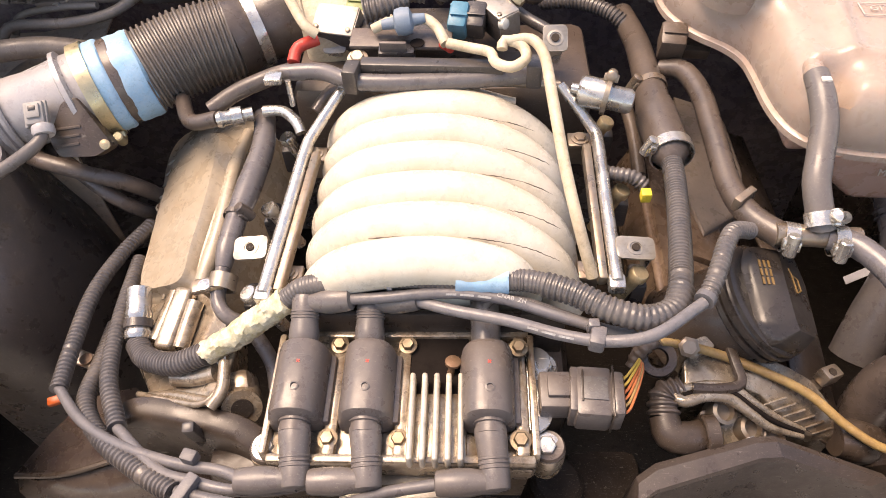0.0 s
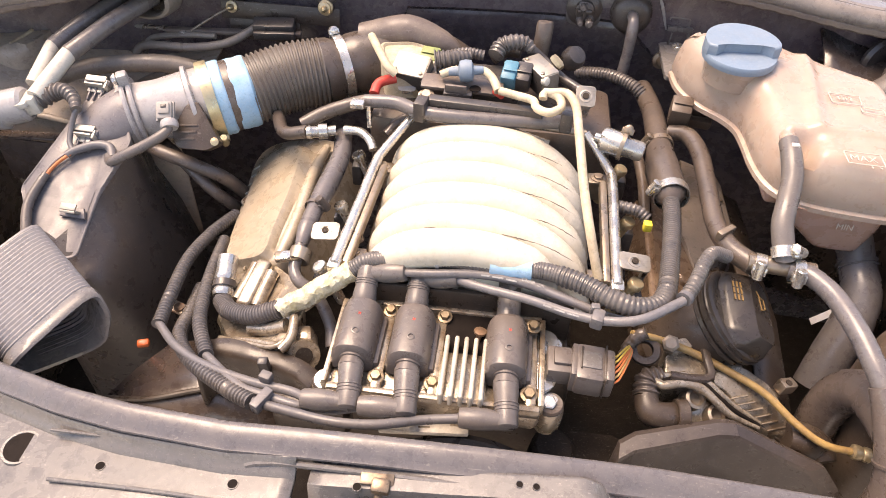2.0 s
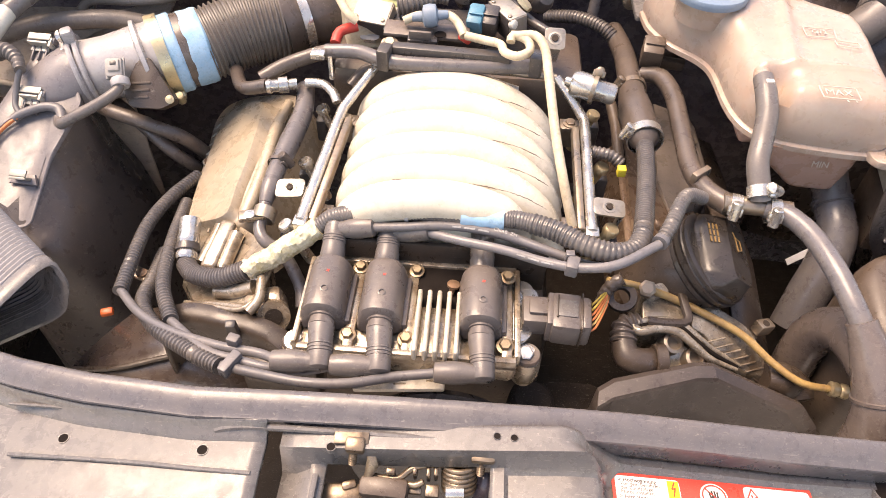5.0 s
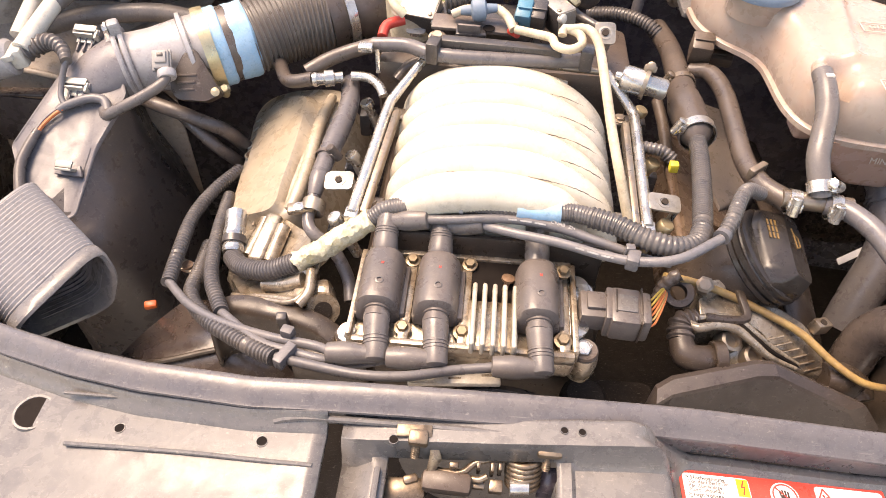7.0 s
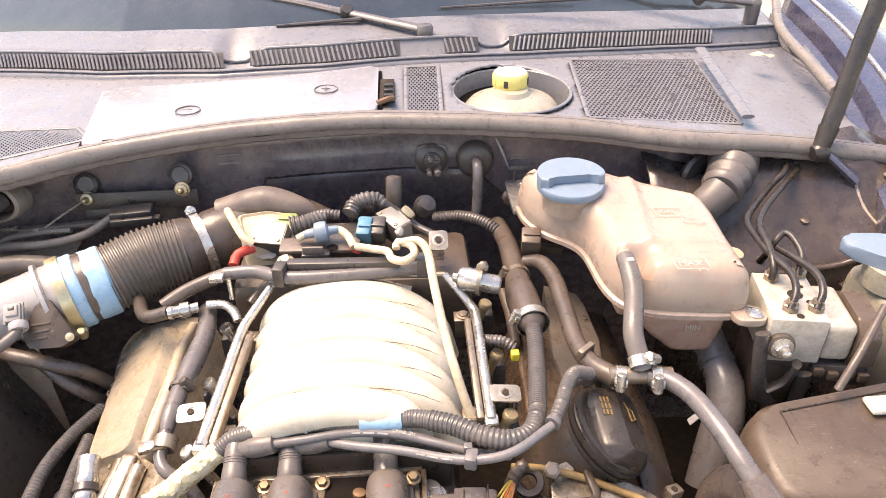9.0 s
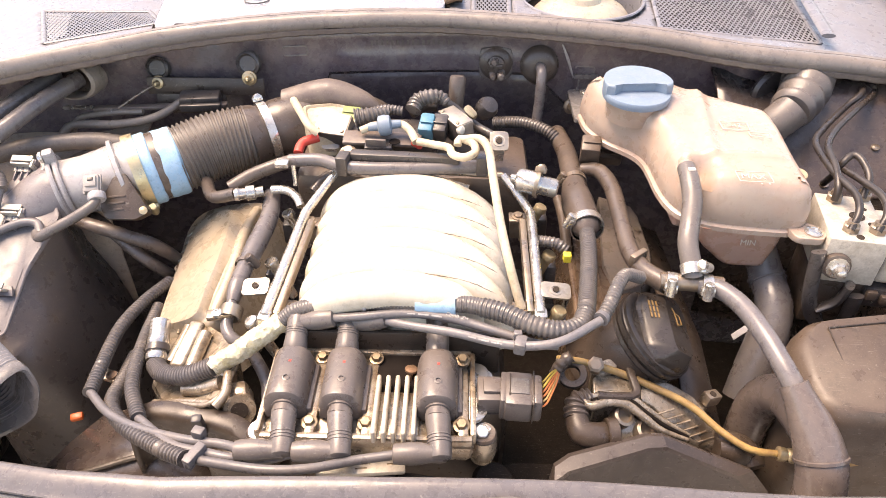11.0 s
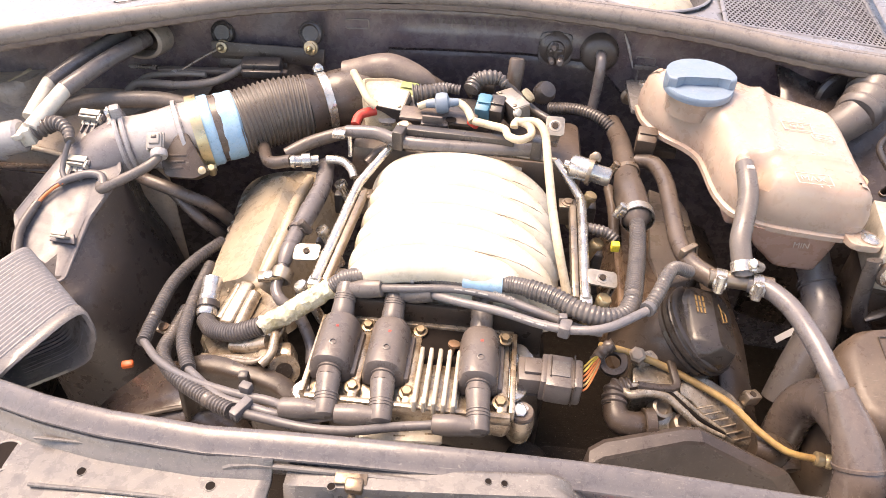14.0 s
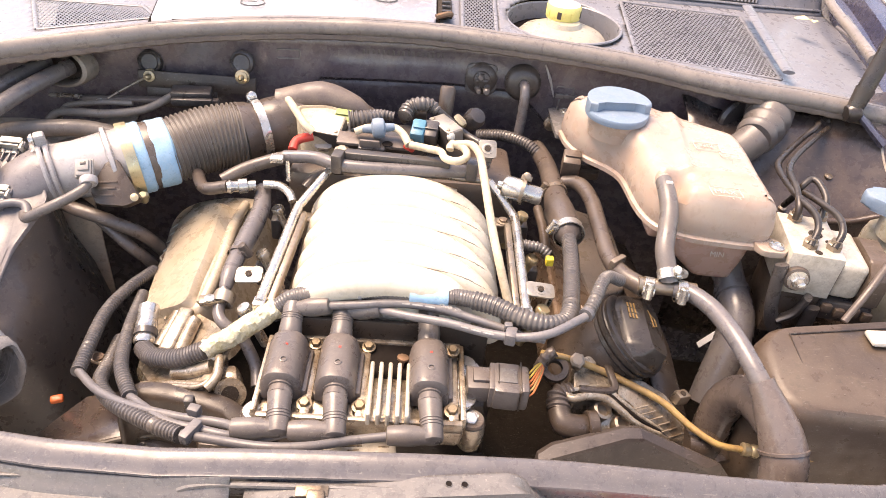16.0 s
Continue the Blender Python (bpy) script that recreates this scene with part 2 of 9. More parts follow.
fluid = mat("cloudy_reservoir_plastic", (0.30, 0.275, 0.22), 0.35, dust=(0.45, 0.4, 0.3), amount=0.4, sss=0.2)


# ---- builders ----
V = Vector


def part(name, bm, material, parent=None, label="", sharp=40.0, smooth=True):
    """Links a bmesh as one mesh object, under a thing or a part."""
    me = bpy.data.meshes.new(name)
    bmesh.ops.recalc_face_normals(bm, faces=bm.faces[:])
    bm.to_mesh(me)
    bm.free()
    if smooth:
        me.polygons.foreach_set("use_smooth", [True] * len(me.polygons))
        me.set_sharp_from_angle(angle=radians(sharp))
    me.materials.append(material)
    ob = new(name, me)
    if parent is not None:
        ob.parent = parent
        m, up = parent.matrix_basis.copy(), parent
        while up.parent is not None:
            m = up.parent.matrix_basis @ up.matrix_parent_inverse @ m
            up = up.parent
        ob.matrix_parent_inverse = m.inverted()
    if label:
        ob["label"] = label
    return ob


def thing(name, at, label, category, group="", kind=""):
    ob = new(name)
    ob.location = at
    ob.empty_display_size = 0.02
    return tagged(ob, label, category, group, kind)


def frame_of(p, axis, up=(0, 0, 1)):
    """A matrix at p with z along axis and x as near to the side as it goes."""
    z = V(axis).normalized()
    u = V(up)
    if abs(z.dot(u.normalized())) > 0.98:
        u = V((0, 1, 0))
    x = u.cross(z).normalized()
    y = z.cross(x)
    m = Matrix((x, y, z)).transposed().to_4x4()
    m.translation = V(p)
    return m


def smooth_path(pts, step):
    """Points along a centripetal-like curve through pts, about step apart, each with its share of the way."""
    pts = [V(p) for p in pts]
    if len(pts) == 2:
        n = max(1, int((pts[1] - pts[0]).length / step))
        return [(pts[0].lerp(pts[1], i / n), i / n) for i in range(n + 1)]
    ext = [2 * pts[0] - pts[1], *pts, 2 * pts[-1] - pts[-2]]
    out = []
    for k in range(len(pts) - 1):
        a, b, c, d = ext[k : k + 4]
        n = max(1, int(math.ceil((c - b).length / step)))
        for i in range(n):
            u = i / n
            p = 0.5 * (2 * b + (c - a) * u + (2 * a - 5 * b + 4 * c - d) * u * u + (3 * b - a - 3 * c + d) * u**3)
            out.append((p, (k + u) / (len(pts) - 1)))
    out.append((pts[-1], 1.0))
    return out


def loft(bm, loops, cap=True, closed=True):
    rings = [[bm.verts.new(p) for p in loop] for loop in loops]
    n = len(rings[0])
    for a, b in zip(rings, rings[1:]):
        for i in range(n if closed else n - 1):
            j = (i + 1) % n
            bm.faces.new((a[i], a[j], b[j], b[i]))
    if cap and closed:
        bm.faces.new(rings[0][::-1])
        bm.faces.new(rings[-1])
    return rings


def tube(bm, pts, r, n=14, step=0.006, pitch=0.0, depth=0.12, flat=1.0, cap=True):
    """A pipe along pts. r: one radius, or one for each point. pitch: the ribs' spacing, depth: their share of the radius."""
    if pitch:
        step = pitch / 4
    path = smooth_path(pts, step)
    radii = r if isinstance(r, (list, tuple)) else [r, r]
    loops, side, way = [], None, 0.0
    for i, (p, u) in enumerate(path):
        q0, q1 = path[max(0, i - 1)][0], path[min(len(path) - 1, i + 1)][0]
        t = (q1 - q0).normalized()
        if side is None:
            side = t.cross(V((0, 0, 1)))
            if side.length < 0.1:
                side = t.cross(V((0, 1, 0)))
        side = (side - t * side.dot(t)).normalized()
        up = side.cross(t)
        f = u * (len(radii) - 1)
        k = min(int(f), len(radii) - 2)
        rad = radii[k] + (radii[k + 1] - radii[k]) * (f - k)
        if pitch:
            rad *= 1 - depth * (0.5 - 0.5 * (1, 1, -1, -1)[i % 4])
        if i:
            way += (p - path[i - 1][0]).length
        loops.append([p + side * (rad * math.cos(a)) + up * (rad * flat * math.sin(a)) for a in (2 * math.pi * j / n for j in range(n))])
    loft(bm, loops, cap)
    return bm


def lathe(bm, profile, m, n=24, squash=1.0, cap=True):
    """Turns (radius, height) pairs round the z of m."""
    loops = []
    for r, h in profile:
        loops.append([m @ V((max(r, 1e-5) * math.cos(a), max(r, 1e-5) * squash * math.sin(a), h)) for a in (2 * math.pi * j / n for j in range(n))])
    loft(bm, loops, cap)
    return bm


def rbox(bm, size, m=Matrix(), bevel=0.003, seg=2):
    """A box with rounded edges; its middle lies at m."""
    b = bmesh.new()
    bmesh.ops.create_cube(b, size=1.0, matrix=Matrix.Diagonal((*size, 1)))
    if bevel:
        bmesh.ops.bevel(b, geom=b.edges[:], offset=min(bevel, min(size) * 0.45), segments=seg, affect="EDGES", profile=0.5)
    b.transform(m)
    me = bpy.data.meshes.new("tmp")
    b.to_mesh(me)
    b.free()
    bm.from_mesh(me)
    bpy.data.meshes.remove(me)
    return bm


def prism(bm, outline, low, high, m=Matrix(), bevel=0.002, seg=2):
    """An upright block over an outline of (x, y), from low to high, its rims rounded."""
    b = bmesh.new()
    loft(b, [[(x, y, h) for x, y in outline] for h in (low, high)])
    if bevel:
        rim = [e for e in b.edges if abs(e.verts[0].co.z - e.verts[1].co.z) < 1e-6]
        bmesh.ops.bevel(b, geom=rim, offset=bevel, segments=seg, affect="EDGES", profile=0.5)
    b.transform(m)
    me = bpy.data.meshes.new("tmp")
    b.to_mesh(me)
    b.free()
    bm.from_mesh(me)
    bpy.data.meshes.remove(me)
    return bm


def rounded(pts, r=0.01, n=4):
    """An outline of 2D points with its corners rounded."""
    out, k = [], len(pts)
    for i in range(k):
        a, b, c = (V(pts[(i + d) % k]) for d in (-1, 0, 1))
        da, dc = (a - b), (c - b)
        s = min(r, da.length * 0.45, dc.length * 0.45)
        p, q = b + da.normalized() * s, b + dc.normalized() * s
        for j in range(n + 1):
            u = j / n
            out.append(tuple((1 - u) ** 2 * p + 2 * u * (1 - u) * b + u * u * q))
    return out


def sheet(bm, rows, skip=None):
    """A skin over rows of points."""
    g = [[bm.verts.new(p) for p in row] for row in rows]
    for i in range(len(g) - 1):
        for j in range(len(g[0]) - 1):
            if skip is None or not skip(i, j):
                bm.faces.new((g[i][j], g[i][j + 1], g[i + 1][j + 1], g[i + 1][j]))
    return g


def thicken(ob, t, offset=-1.0):
    s = ob.modifiers.new("thickness", "SOLIDIFY")
    s.thickness, s.offset = t, offset
    return ob


def lerp_list(table, x):
    """Reads a table of (x, value) pairs at x."""
    if x <= table[0][0]:
        return table[0][1]
    for (a, u), (b, v) in zip(table, table[1:]):
        if x <= b:
            return u + (v - u) * (x - a) / (b - a)
    return table[-1][1]


def hexbolt(parent, p, axis, r=0.006, h=0.005, material=None, washer=True, name="bolt"):
    """A hexagon bolt head with a washer, standing on p."""
    bm = bmesh.new()
    m = frame_of(p, axis)
    if washer:
        lathe(bm, [(r * 1.45, -0.001), (r * 1.45, 0.0012), (r * 1.0, 0.0016)], m, 18)
    lathe(bm, [(r, 0.0), (r, h * 0.85), (r * 0.85, h)], m, 6)
    return part(name, bm, material or steel_dark, parent)


def clamp(parent, p, axis, r, width=0.009, material=None, screw=(0, 0, 1), name="hose_clamp"):
    """A worm-drive hose clamp round an axis, its screw to one side."""
    bm = bmesh.new()
    m = frame_of(p, axis)
    lathe(bm, [(r * 0.99, -width / 2), (r * 1.06, -width / 2), (r * 1.06, width / 2), (r * 0.99, width / 2)], m, 28, cap=False)
    z = V(axis).normalized()
    s = V(screw) - z * V(screw).dot(z)
    s.normalize()
    q = V(p) + s * (r * 1.2)
    side = z.cross(s)
    lathe(bm, [(0.0035, -0.009), (0.0045, -0.008), (0.0045, 0.007), (0.003, 0.008)], frame_of(q, side), 10)
    rbox(bm, (0.008, 0.012, 0.006), frame_of(q - s * 0.002, s, z), 0.001)
    return part(name, bm, material or steel, parent)


# ---- setting ----
def build_setting():
    bm = bmesh.new()
    n = 24
    sheet(bm, [[((i / n - 0.5) * 60, (j / n - 0.5) * 60, 0) for i in range(n + 1)] for j in range(n + 1)])
    tagged(part("ground", bm, concrete), "pale worn concrete floor under the car", "floor", kind="structure")


SEAL = [(-0.70, 0.385), (-0.56, 0.432), (-0.47, 0.470), (-0.384, 0.508), (-0.281, 0.553), (-0.157, 0.583), (-0.05, 0.594), (0.052, 0.594), (0.261, 0.568), (0.389, 0.535), (0.526, 0.530), (0.631, 0.516), (0.70, 0.505)]
WALL = [(-0.75, 0.47), (-0.60, 0.505), (-0.47, 0.555), (-0.38, 0.580), (-0.2, 0.588), (-0.05, 0.606), (0.06, 0.612), (0.26, 0.592), (0.39, 0.558), (0.53, 0.548), (0.75, 0.525)]
wall_y = lambda x: lerp_list(WALL, x)
seal_y = lambda x: lerp_list(SEAL, x)
cowl_z = lambda x: 0.918 - 0.09 * x * x


def build_bulkhead():
    xs = [-0.72 + 0.03 * i for i in range(49)]
    bm = bmesh.new()
    deep = lambda x: max(min(1, max(0, (-0.13 - x) / 0.03)), 0.5 * min(1, max(0, (x - 0.165) / 0.03)))
    sheet(bm, [[(x, wall_y(x) + dy, min(z, cowl_z(x) - 0.016) - 0.11 * deep(x) * (z < 0.86)) for x in xs] for dy, z in ((0.0, 0.93), (0.0, 0.88), (-0.0015, 0.862), (-0.003, 0.859), (-0.002, 0.838), (0.004, 0.832), (0.03, 0.828))])
    wall = thicken(part("wall_bulkhead", bm, indigo), 0.004)
    tagged(wall, "dusty indigo-painted sheet metal bulkhead behind the engine", "bulkhead", kind="structure")
    bm = bmesh.new()
    sheet(bm, [[(x, wall_y(x) + dy, z) for x in xs] for dy, z in ((0.012, 0.834), (0.022, 0.80), (0.034, 0.72), (0.04, 0.62), (0.04, 0.25))])
    tagged(thicken(part("wall_bulkhead_lower", bm, indigo), 0.004), "sooty dark recess of the bulkhead behind the engine", "bulkhead", kind="structure")
    t = thing("bonnet_seal", (0.0, 0.59, 0.90), "dusty grey rubber bonnet seal clipped along the bulkhead edge", "rubber seal")
    prof = ((-0.0115, -0.010), (-0.0135, -0.006), (-0.0130, 0.000), (-0.0095, 0.005), (-0.0040, 0.0075), (0.0005, 0.0065), (0.0018, 0.0035), (0.0035, 0.0062), (0.0085, 0.0070), (0.0135, 0.0035), (0.0150, -0.004), (0.008, -0.012), (0.0, -0.016))
    fine = smooth_path([(x, y, 0) for x, y in SEAL], 0.006)
    slim = lambda x: 1.0 - 0.45 * min(1, max(0, (-0.25 - x) / 0.2))
    at = lambda p, a, b: (p.x, p.y + (a * slim(p.x) if a > -0.008 else a - 0.008 * (slim(p.x) - 1)), cowl_z(p.x) - 0.004 + b)
    bm = bmesh.new()
    loft(bm, [[at(p, a, b + 0.0006 * noise.noise(p * 40)) for a, b in prof] for p, u in fine])
    part("bead", bm, seal_rubber, t)
    bm = bmesh.new()
    teeth = smooth_path([(x, y, 0) for x, y in SEAL], 0.0022)
    loft(bm, [[at(p, a - (0.0004 if k % 2 else 0.0), b - (0.0007 if (k // 5) % 2 else 0.0)) for a, b in ((-0.0105, -0.009), (-0.0122, -0.0105), (-0.0122, -0.0155), (-0.0100, -0.0175), (-0.006, -0.0165), (-0.005, -0.010))] for k, (p, u) in enumerate(teeth)])
    part("crimped_flange", bm, cover_lead, t, "brown-dusted crimped clip flange")


def build_floor_and_wings():
    bm = bmesh.new()
    sheet(bm, [[(x, y, 0.36) for x in (-0.75, 0, 0.75)] for y in (-0.1, 0.3, 0.65)])
    tagged(thicken(part("underbay", bm, dark), 0.01), "near-black tray far below the engine", "undertray", kind="structure")
    for sx, nm in ((-1, "wall_left_wing"), (1, "wall_right_wing")):
        bm = bmesh.new()
        ys = [-0.05 + 0.035 * i for i in range(21)]
        rows = [[(sx * x, y, z) for y in ys] for x, z in ((0.60, 0.36), (0.585, 0.66), (0.57, 0.755), (0.595, 0.775), (0.64, 0.785), (0.655, 0.845), (0.70, 0.85), (0.72, 0.80))]
        sheet(bm, rows)
        tagged(thicken(part(nm, bm, inner_paint), 0.004), "dusty brownish inner wing panel of the engine bay", "inner wing", kind="structure")


build_setting()
build_bulkhead()
build_floor_and_wings()


# ---- lock carrier ----
rim_z = lambda x: 0.804 - 0.20 * min(abs(x - 0.03), 0.45) ** 2
carrier_y = lambda x: lerp_list([(-0.75, 0.22), (-0.55, 0.125), (-0.42, 0.068), (-0.35, 0.045), (-0.295, 0.029), (-0.24, 0.018), (-0.158, 0.009), (0.0, 0.009), (0.14, 0.011), (0.25, 0.010), (0.313, 0.012), (0.39, 0.020), (0.5, 0.05), (0.75, 0.15)], x)


CARRIER_ROWS = [-0.002, -0.004, -0.006, -0.008, -0.0105, -0.013, -0.016, -0.0195, -0.0235, -0.027, -0.031, -0.036, -0.042, -0.05, -0.065, -0.10, -0.15, -0.20]


def carrier_level(x, d, zone):
    """The panel's height: three zones that step down from the rim."""
    if zone == 0:
        z = 0.7756 + 0.116 * (x + 0.1466) + 0.005 * min(1, max(0, (0.016 + d) / 0.004)) + 0.007 * min(1, max(0, (0.0105 + d) / 0.0035)) - (0.002 if d < -0.0495 else 0)
    elif zone == 1:
        z = 0.7886 + 0.12 * (min(x, 0.10) + 0.045) - 0.016 * min(1, max(0, (-d - 0.0195) / 0.004)) - (0.004 if d < -0.024 and 0.056 < x < 0.116 else 0) - (0.008 if d < -0.024 and -0.10 < x < -0.074 else 0)
        front = min(1, max(0, (-d - 0.012) / 0.012))
        s = min(1, max(0, (x - 0.088 - 0.026 * front) / (0.052 - 0.040 * front)))
        z += s * s * (3 - 2 * s) * (carrier_level(x, d, 2) - z)
    else:
        z = 0.7632 - 0.062 * (x - 0.13) + 0.006 * min(1, max(0, (0.012 + d) / 0.003))
    return z


def carrier_skin(x, y):
    """The panel's height under a place."""
    d, zone = y - carrier_y(x), 0 if x < -0.102 else 1
    for a, b in zip(CARRIER_ROWS, CARRIER_ROWS[1:]):
        if b <= d <= a:
            u = (a - d) / (a - b)
            return carrier_level(x, a, zone) * (1 - u) + carrier_level(x, b, zone) * u
    return carrier_level(x, d, zone)


def build_lock_carrier():
    t = thing("lock_carrier", (0, 0, 0.7), "dusty grey plastic lock carrier across the front of the bay", "front panel")
    xs = [-0.722 + 0.0103 * i for i in range(141)]
    bm = bmesh.new()
    prof = ((0.0135, -0.06), (0.0145, -0.012), (0.0145, -0.0035), (0.0130, -0.0012), (0.0105, 0.0), (0.0070, -0.0006), (0.0030, -0.0022), (-0.0010, -0.0048), (-0.0035, -0.0072), (-0.0056, -0.0080), (-0.0060, -0.0096), (-0.0040, -0.0104), (-0.0030, -0.030))
    loops = [[(p.x, p.y + a, rim_z(p.x) + b) for a, b in prof] for p, u in smooth_path([(x, carrier_y(x), 0) for x in xs], 0.02)]
    loft(bm, loops)
    part("rim", bm, rim_grey, t, "smooth bluish-grey rolled rim")
    ys = CARRIER_ROWS

    def panel(x0, x1, name, zone, gap=None):
        cols = [x for x in xs if x0 - 1e-6 <= x <= x1 + 1e-6 and not (zone == 1 and 0.04 < x < 0.16)] + ([0.04 + 0.003 * i for i in range(41)] if zone == 1 else [])
        cols.sort()
        bm = bmesh.new()
        rows = [[(x, carrier_y(x) + d, carrier_level(x, d, zone)) for x in cols] for d in ys]
        sheet(bm, rows, gap and (lambda i, j: gap(ys[i], cols[j])))
        return thicken(part(name, bm, panel_grey, t), 0.004)

    panel(-0.72, -0.102, "left_panel", 0)
    panel(-0.103, 0.72, "latch_panel", 1, lambda d, x: d <= -0.0235 and -0.068 < x < 0.046)
    for x in (-0.068, 0.0485):
        bm = bmesh.new()
        rbox(bm, (0.004, 0.16, 0.06), pose(x, carrier_y(x) - 0.112, 0.745), 0.001)
        part("pocket_wall", bm, panel_grey, t)
    bm = bmesh.new()
    rbox(bm, (0.2, 0.2, 0.006), pose(0.0, -0.12, 0.70), 0.002)
    part("pocket_floor", bm, dark, t)
    return t


build_lock_carrier()


# ---- engine ----
def build_manifold():
    t = thing("intake_manifold", (0, 0.27, 0.73), "cream-white painted cast intake manifold with six curved runners", "intake manifold")
    bm = bmesh.new()
    rbox(bm, (0.15, 0.175, 0.07), pose(0.002, 0.272, 0.768), 0.02, 4)
    part("plenum", bm, cream, t)
    for y, k in ((0.352, 0), (0.321, 0), (0.290, 0), (0.2585, 0), (0.228, 0), (0.196, 1)):
        bm = bmesh.new()
        pts = [(-0.086, y + 0.004, 0.745), (-0.080, y + 0.003, 0.785), (-0.052, y, 0.812), (0.0, y, 0.8195), (0.045, y - 0.004, 0.812), (0.080, y - 0.014, 0.790), (0.095, y - 0.022, 0.750)]
        if k:
            pts = pts[:5] + [(0.066, y - 0.006, 0.792)]
        tube(bm, pts, [0.015, 0.0168, 0.0172, 0.0172, 0.0172, 0.0165, 0.015] if not k else [0.015, 0.0168, 0.0172, 0.0172, 0.0165, 0.011], 24, 0.005)
        part("runner", bm, cream, t)
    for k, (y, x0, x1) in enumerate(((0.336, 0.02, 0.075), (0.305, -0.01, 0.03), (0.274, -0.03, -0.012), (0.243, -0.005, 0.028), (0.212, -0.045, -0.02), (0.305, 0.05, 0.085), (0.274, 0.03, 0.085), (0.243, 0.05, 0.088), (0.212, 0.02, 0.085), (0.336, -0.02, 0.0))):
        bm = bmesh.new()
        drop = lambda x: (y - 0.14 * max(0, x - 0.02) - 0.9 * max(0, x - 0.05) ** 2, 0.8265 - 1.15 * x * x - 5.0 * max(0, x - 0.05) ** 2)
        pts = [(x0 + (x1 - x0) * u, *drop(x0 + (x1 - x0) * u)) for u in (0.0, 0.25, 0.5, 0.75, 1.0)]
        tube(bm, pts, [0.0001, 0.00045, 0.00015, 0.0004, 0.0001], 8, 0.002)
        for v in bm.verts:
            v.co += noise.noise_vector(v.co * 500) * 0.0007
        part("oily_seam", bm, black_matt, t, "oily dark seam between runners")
    bm = bmesh.new()
    rbox(bm, (0.19, 0.005, 0.05), pose(-0.005, 0.1760, 0.764), 0.002)
    part("front_plate", bm, soot, t, "sooty black plate under the front runner")
    bm = bmesh.new()
    tube(bm, [(-0.05, 0.375, 0.80), (0.0, 0.378, 0.812), (0.06, 0.372, 0.80)], 0.012, 12)
    part("rear_lip", bm, cream, t)
    return t


def build_fuel_rails():
    t = thing("fuel_rail", (0.0, 0.3, 0.76), "bare zinc steel fuel rail looping round the manifold", "fuel rail")
    left = [(-0.122, 0.192, 0.788), (-0.109, 0.337, 0.800), (-0.080, 0.377, 0.825)]
    right = [(0.127, 0.202, 0.788), (0.127, 0.344, 0.800), (0.098, 0.375, 0.825)]
    for a in (left, right):
        bm = bmesh.new()
        tube(bm, [V(a[0]), V(a[0]).lerp(V(a[1]), 0.5), V(a[0]).lerp(V(a[1]), 0.93), V(a[1]).lerp(V(a[2]), 0.15), V(a[2])], [0.0052, 0.0052, 0.0052, 0.0048, 0.0042], 14)
        part("rail_pipe", bm, steel, t)
        bm = bmesh.new()
        d = V(a[1]) - V(a[0])
        mid = V(a[0]).lerp(V(a[1]), 0.47) + V((0.009 if a is left else -0.009, 0, -0.004))
        m = frame_of(mid, d, (0, 0, 1))
        rbox(bm, (0.007, 0.011, d.length * 0.9), m, 0.002)
        part("rail_bar", bm, steel_dark, t)
        bm = bmesh.new()
        rbox(bm, (0.012, 0.010, 0.012), frame_of(V(a[0]) + V((0, 0, -0.002)), d), 0.002)
        part("end_block", bm, steel, t)
    bm = bmesh.new()
    tube(bm, [left[2], V(left[2]).lerp(V(right[2]), 0.5) + V((0, 0.004, 0)), right[2]], 0.0035, 10)
    part("cross_pipe", bm, steel_dark, t)
    return t


def build_injectors():
    k = 0
    for x, y, z, s in ((-0.1414, 0.209, 0.763, -1), (-0.141, 0.2933, 0.765, -1), (-0.1403, 0.3784, 0.766, -1), (0.146, 0.216, 0.778, 1), (0.145, 0.3006, 0.776, 1), (0.143, 0.384, 0.776, 1)):
        t = thing("injector", (x, y, z - 0.04), "pale steel-capped fuel injector beside the rail", "injector", "injectors along the rails")
        bm = bmesh.new()
        lathe(bm, [(0.005, -0.05), (0.005, -0.004), (0.0072, -0.003), (0.0072, 0.002), (0.006, 0.0035)], frame_of((x, y, z), (s * 0.35, -0.05, 1)), 18)
        part("cap", bm, steel if s < 0 else brass, t)
        bm = bmesh.new()
        rbox(bm, (0.012, 0.024, 0.028), pose(x + s * 0.004, y + 0.012, z - 0.03), 0.003)
        part("connector", bm, black, t)


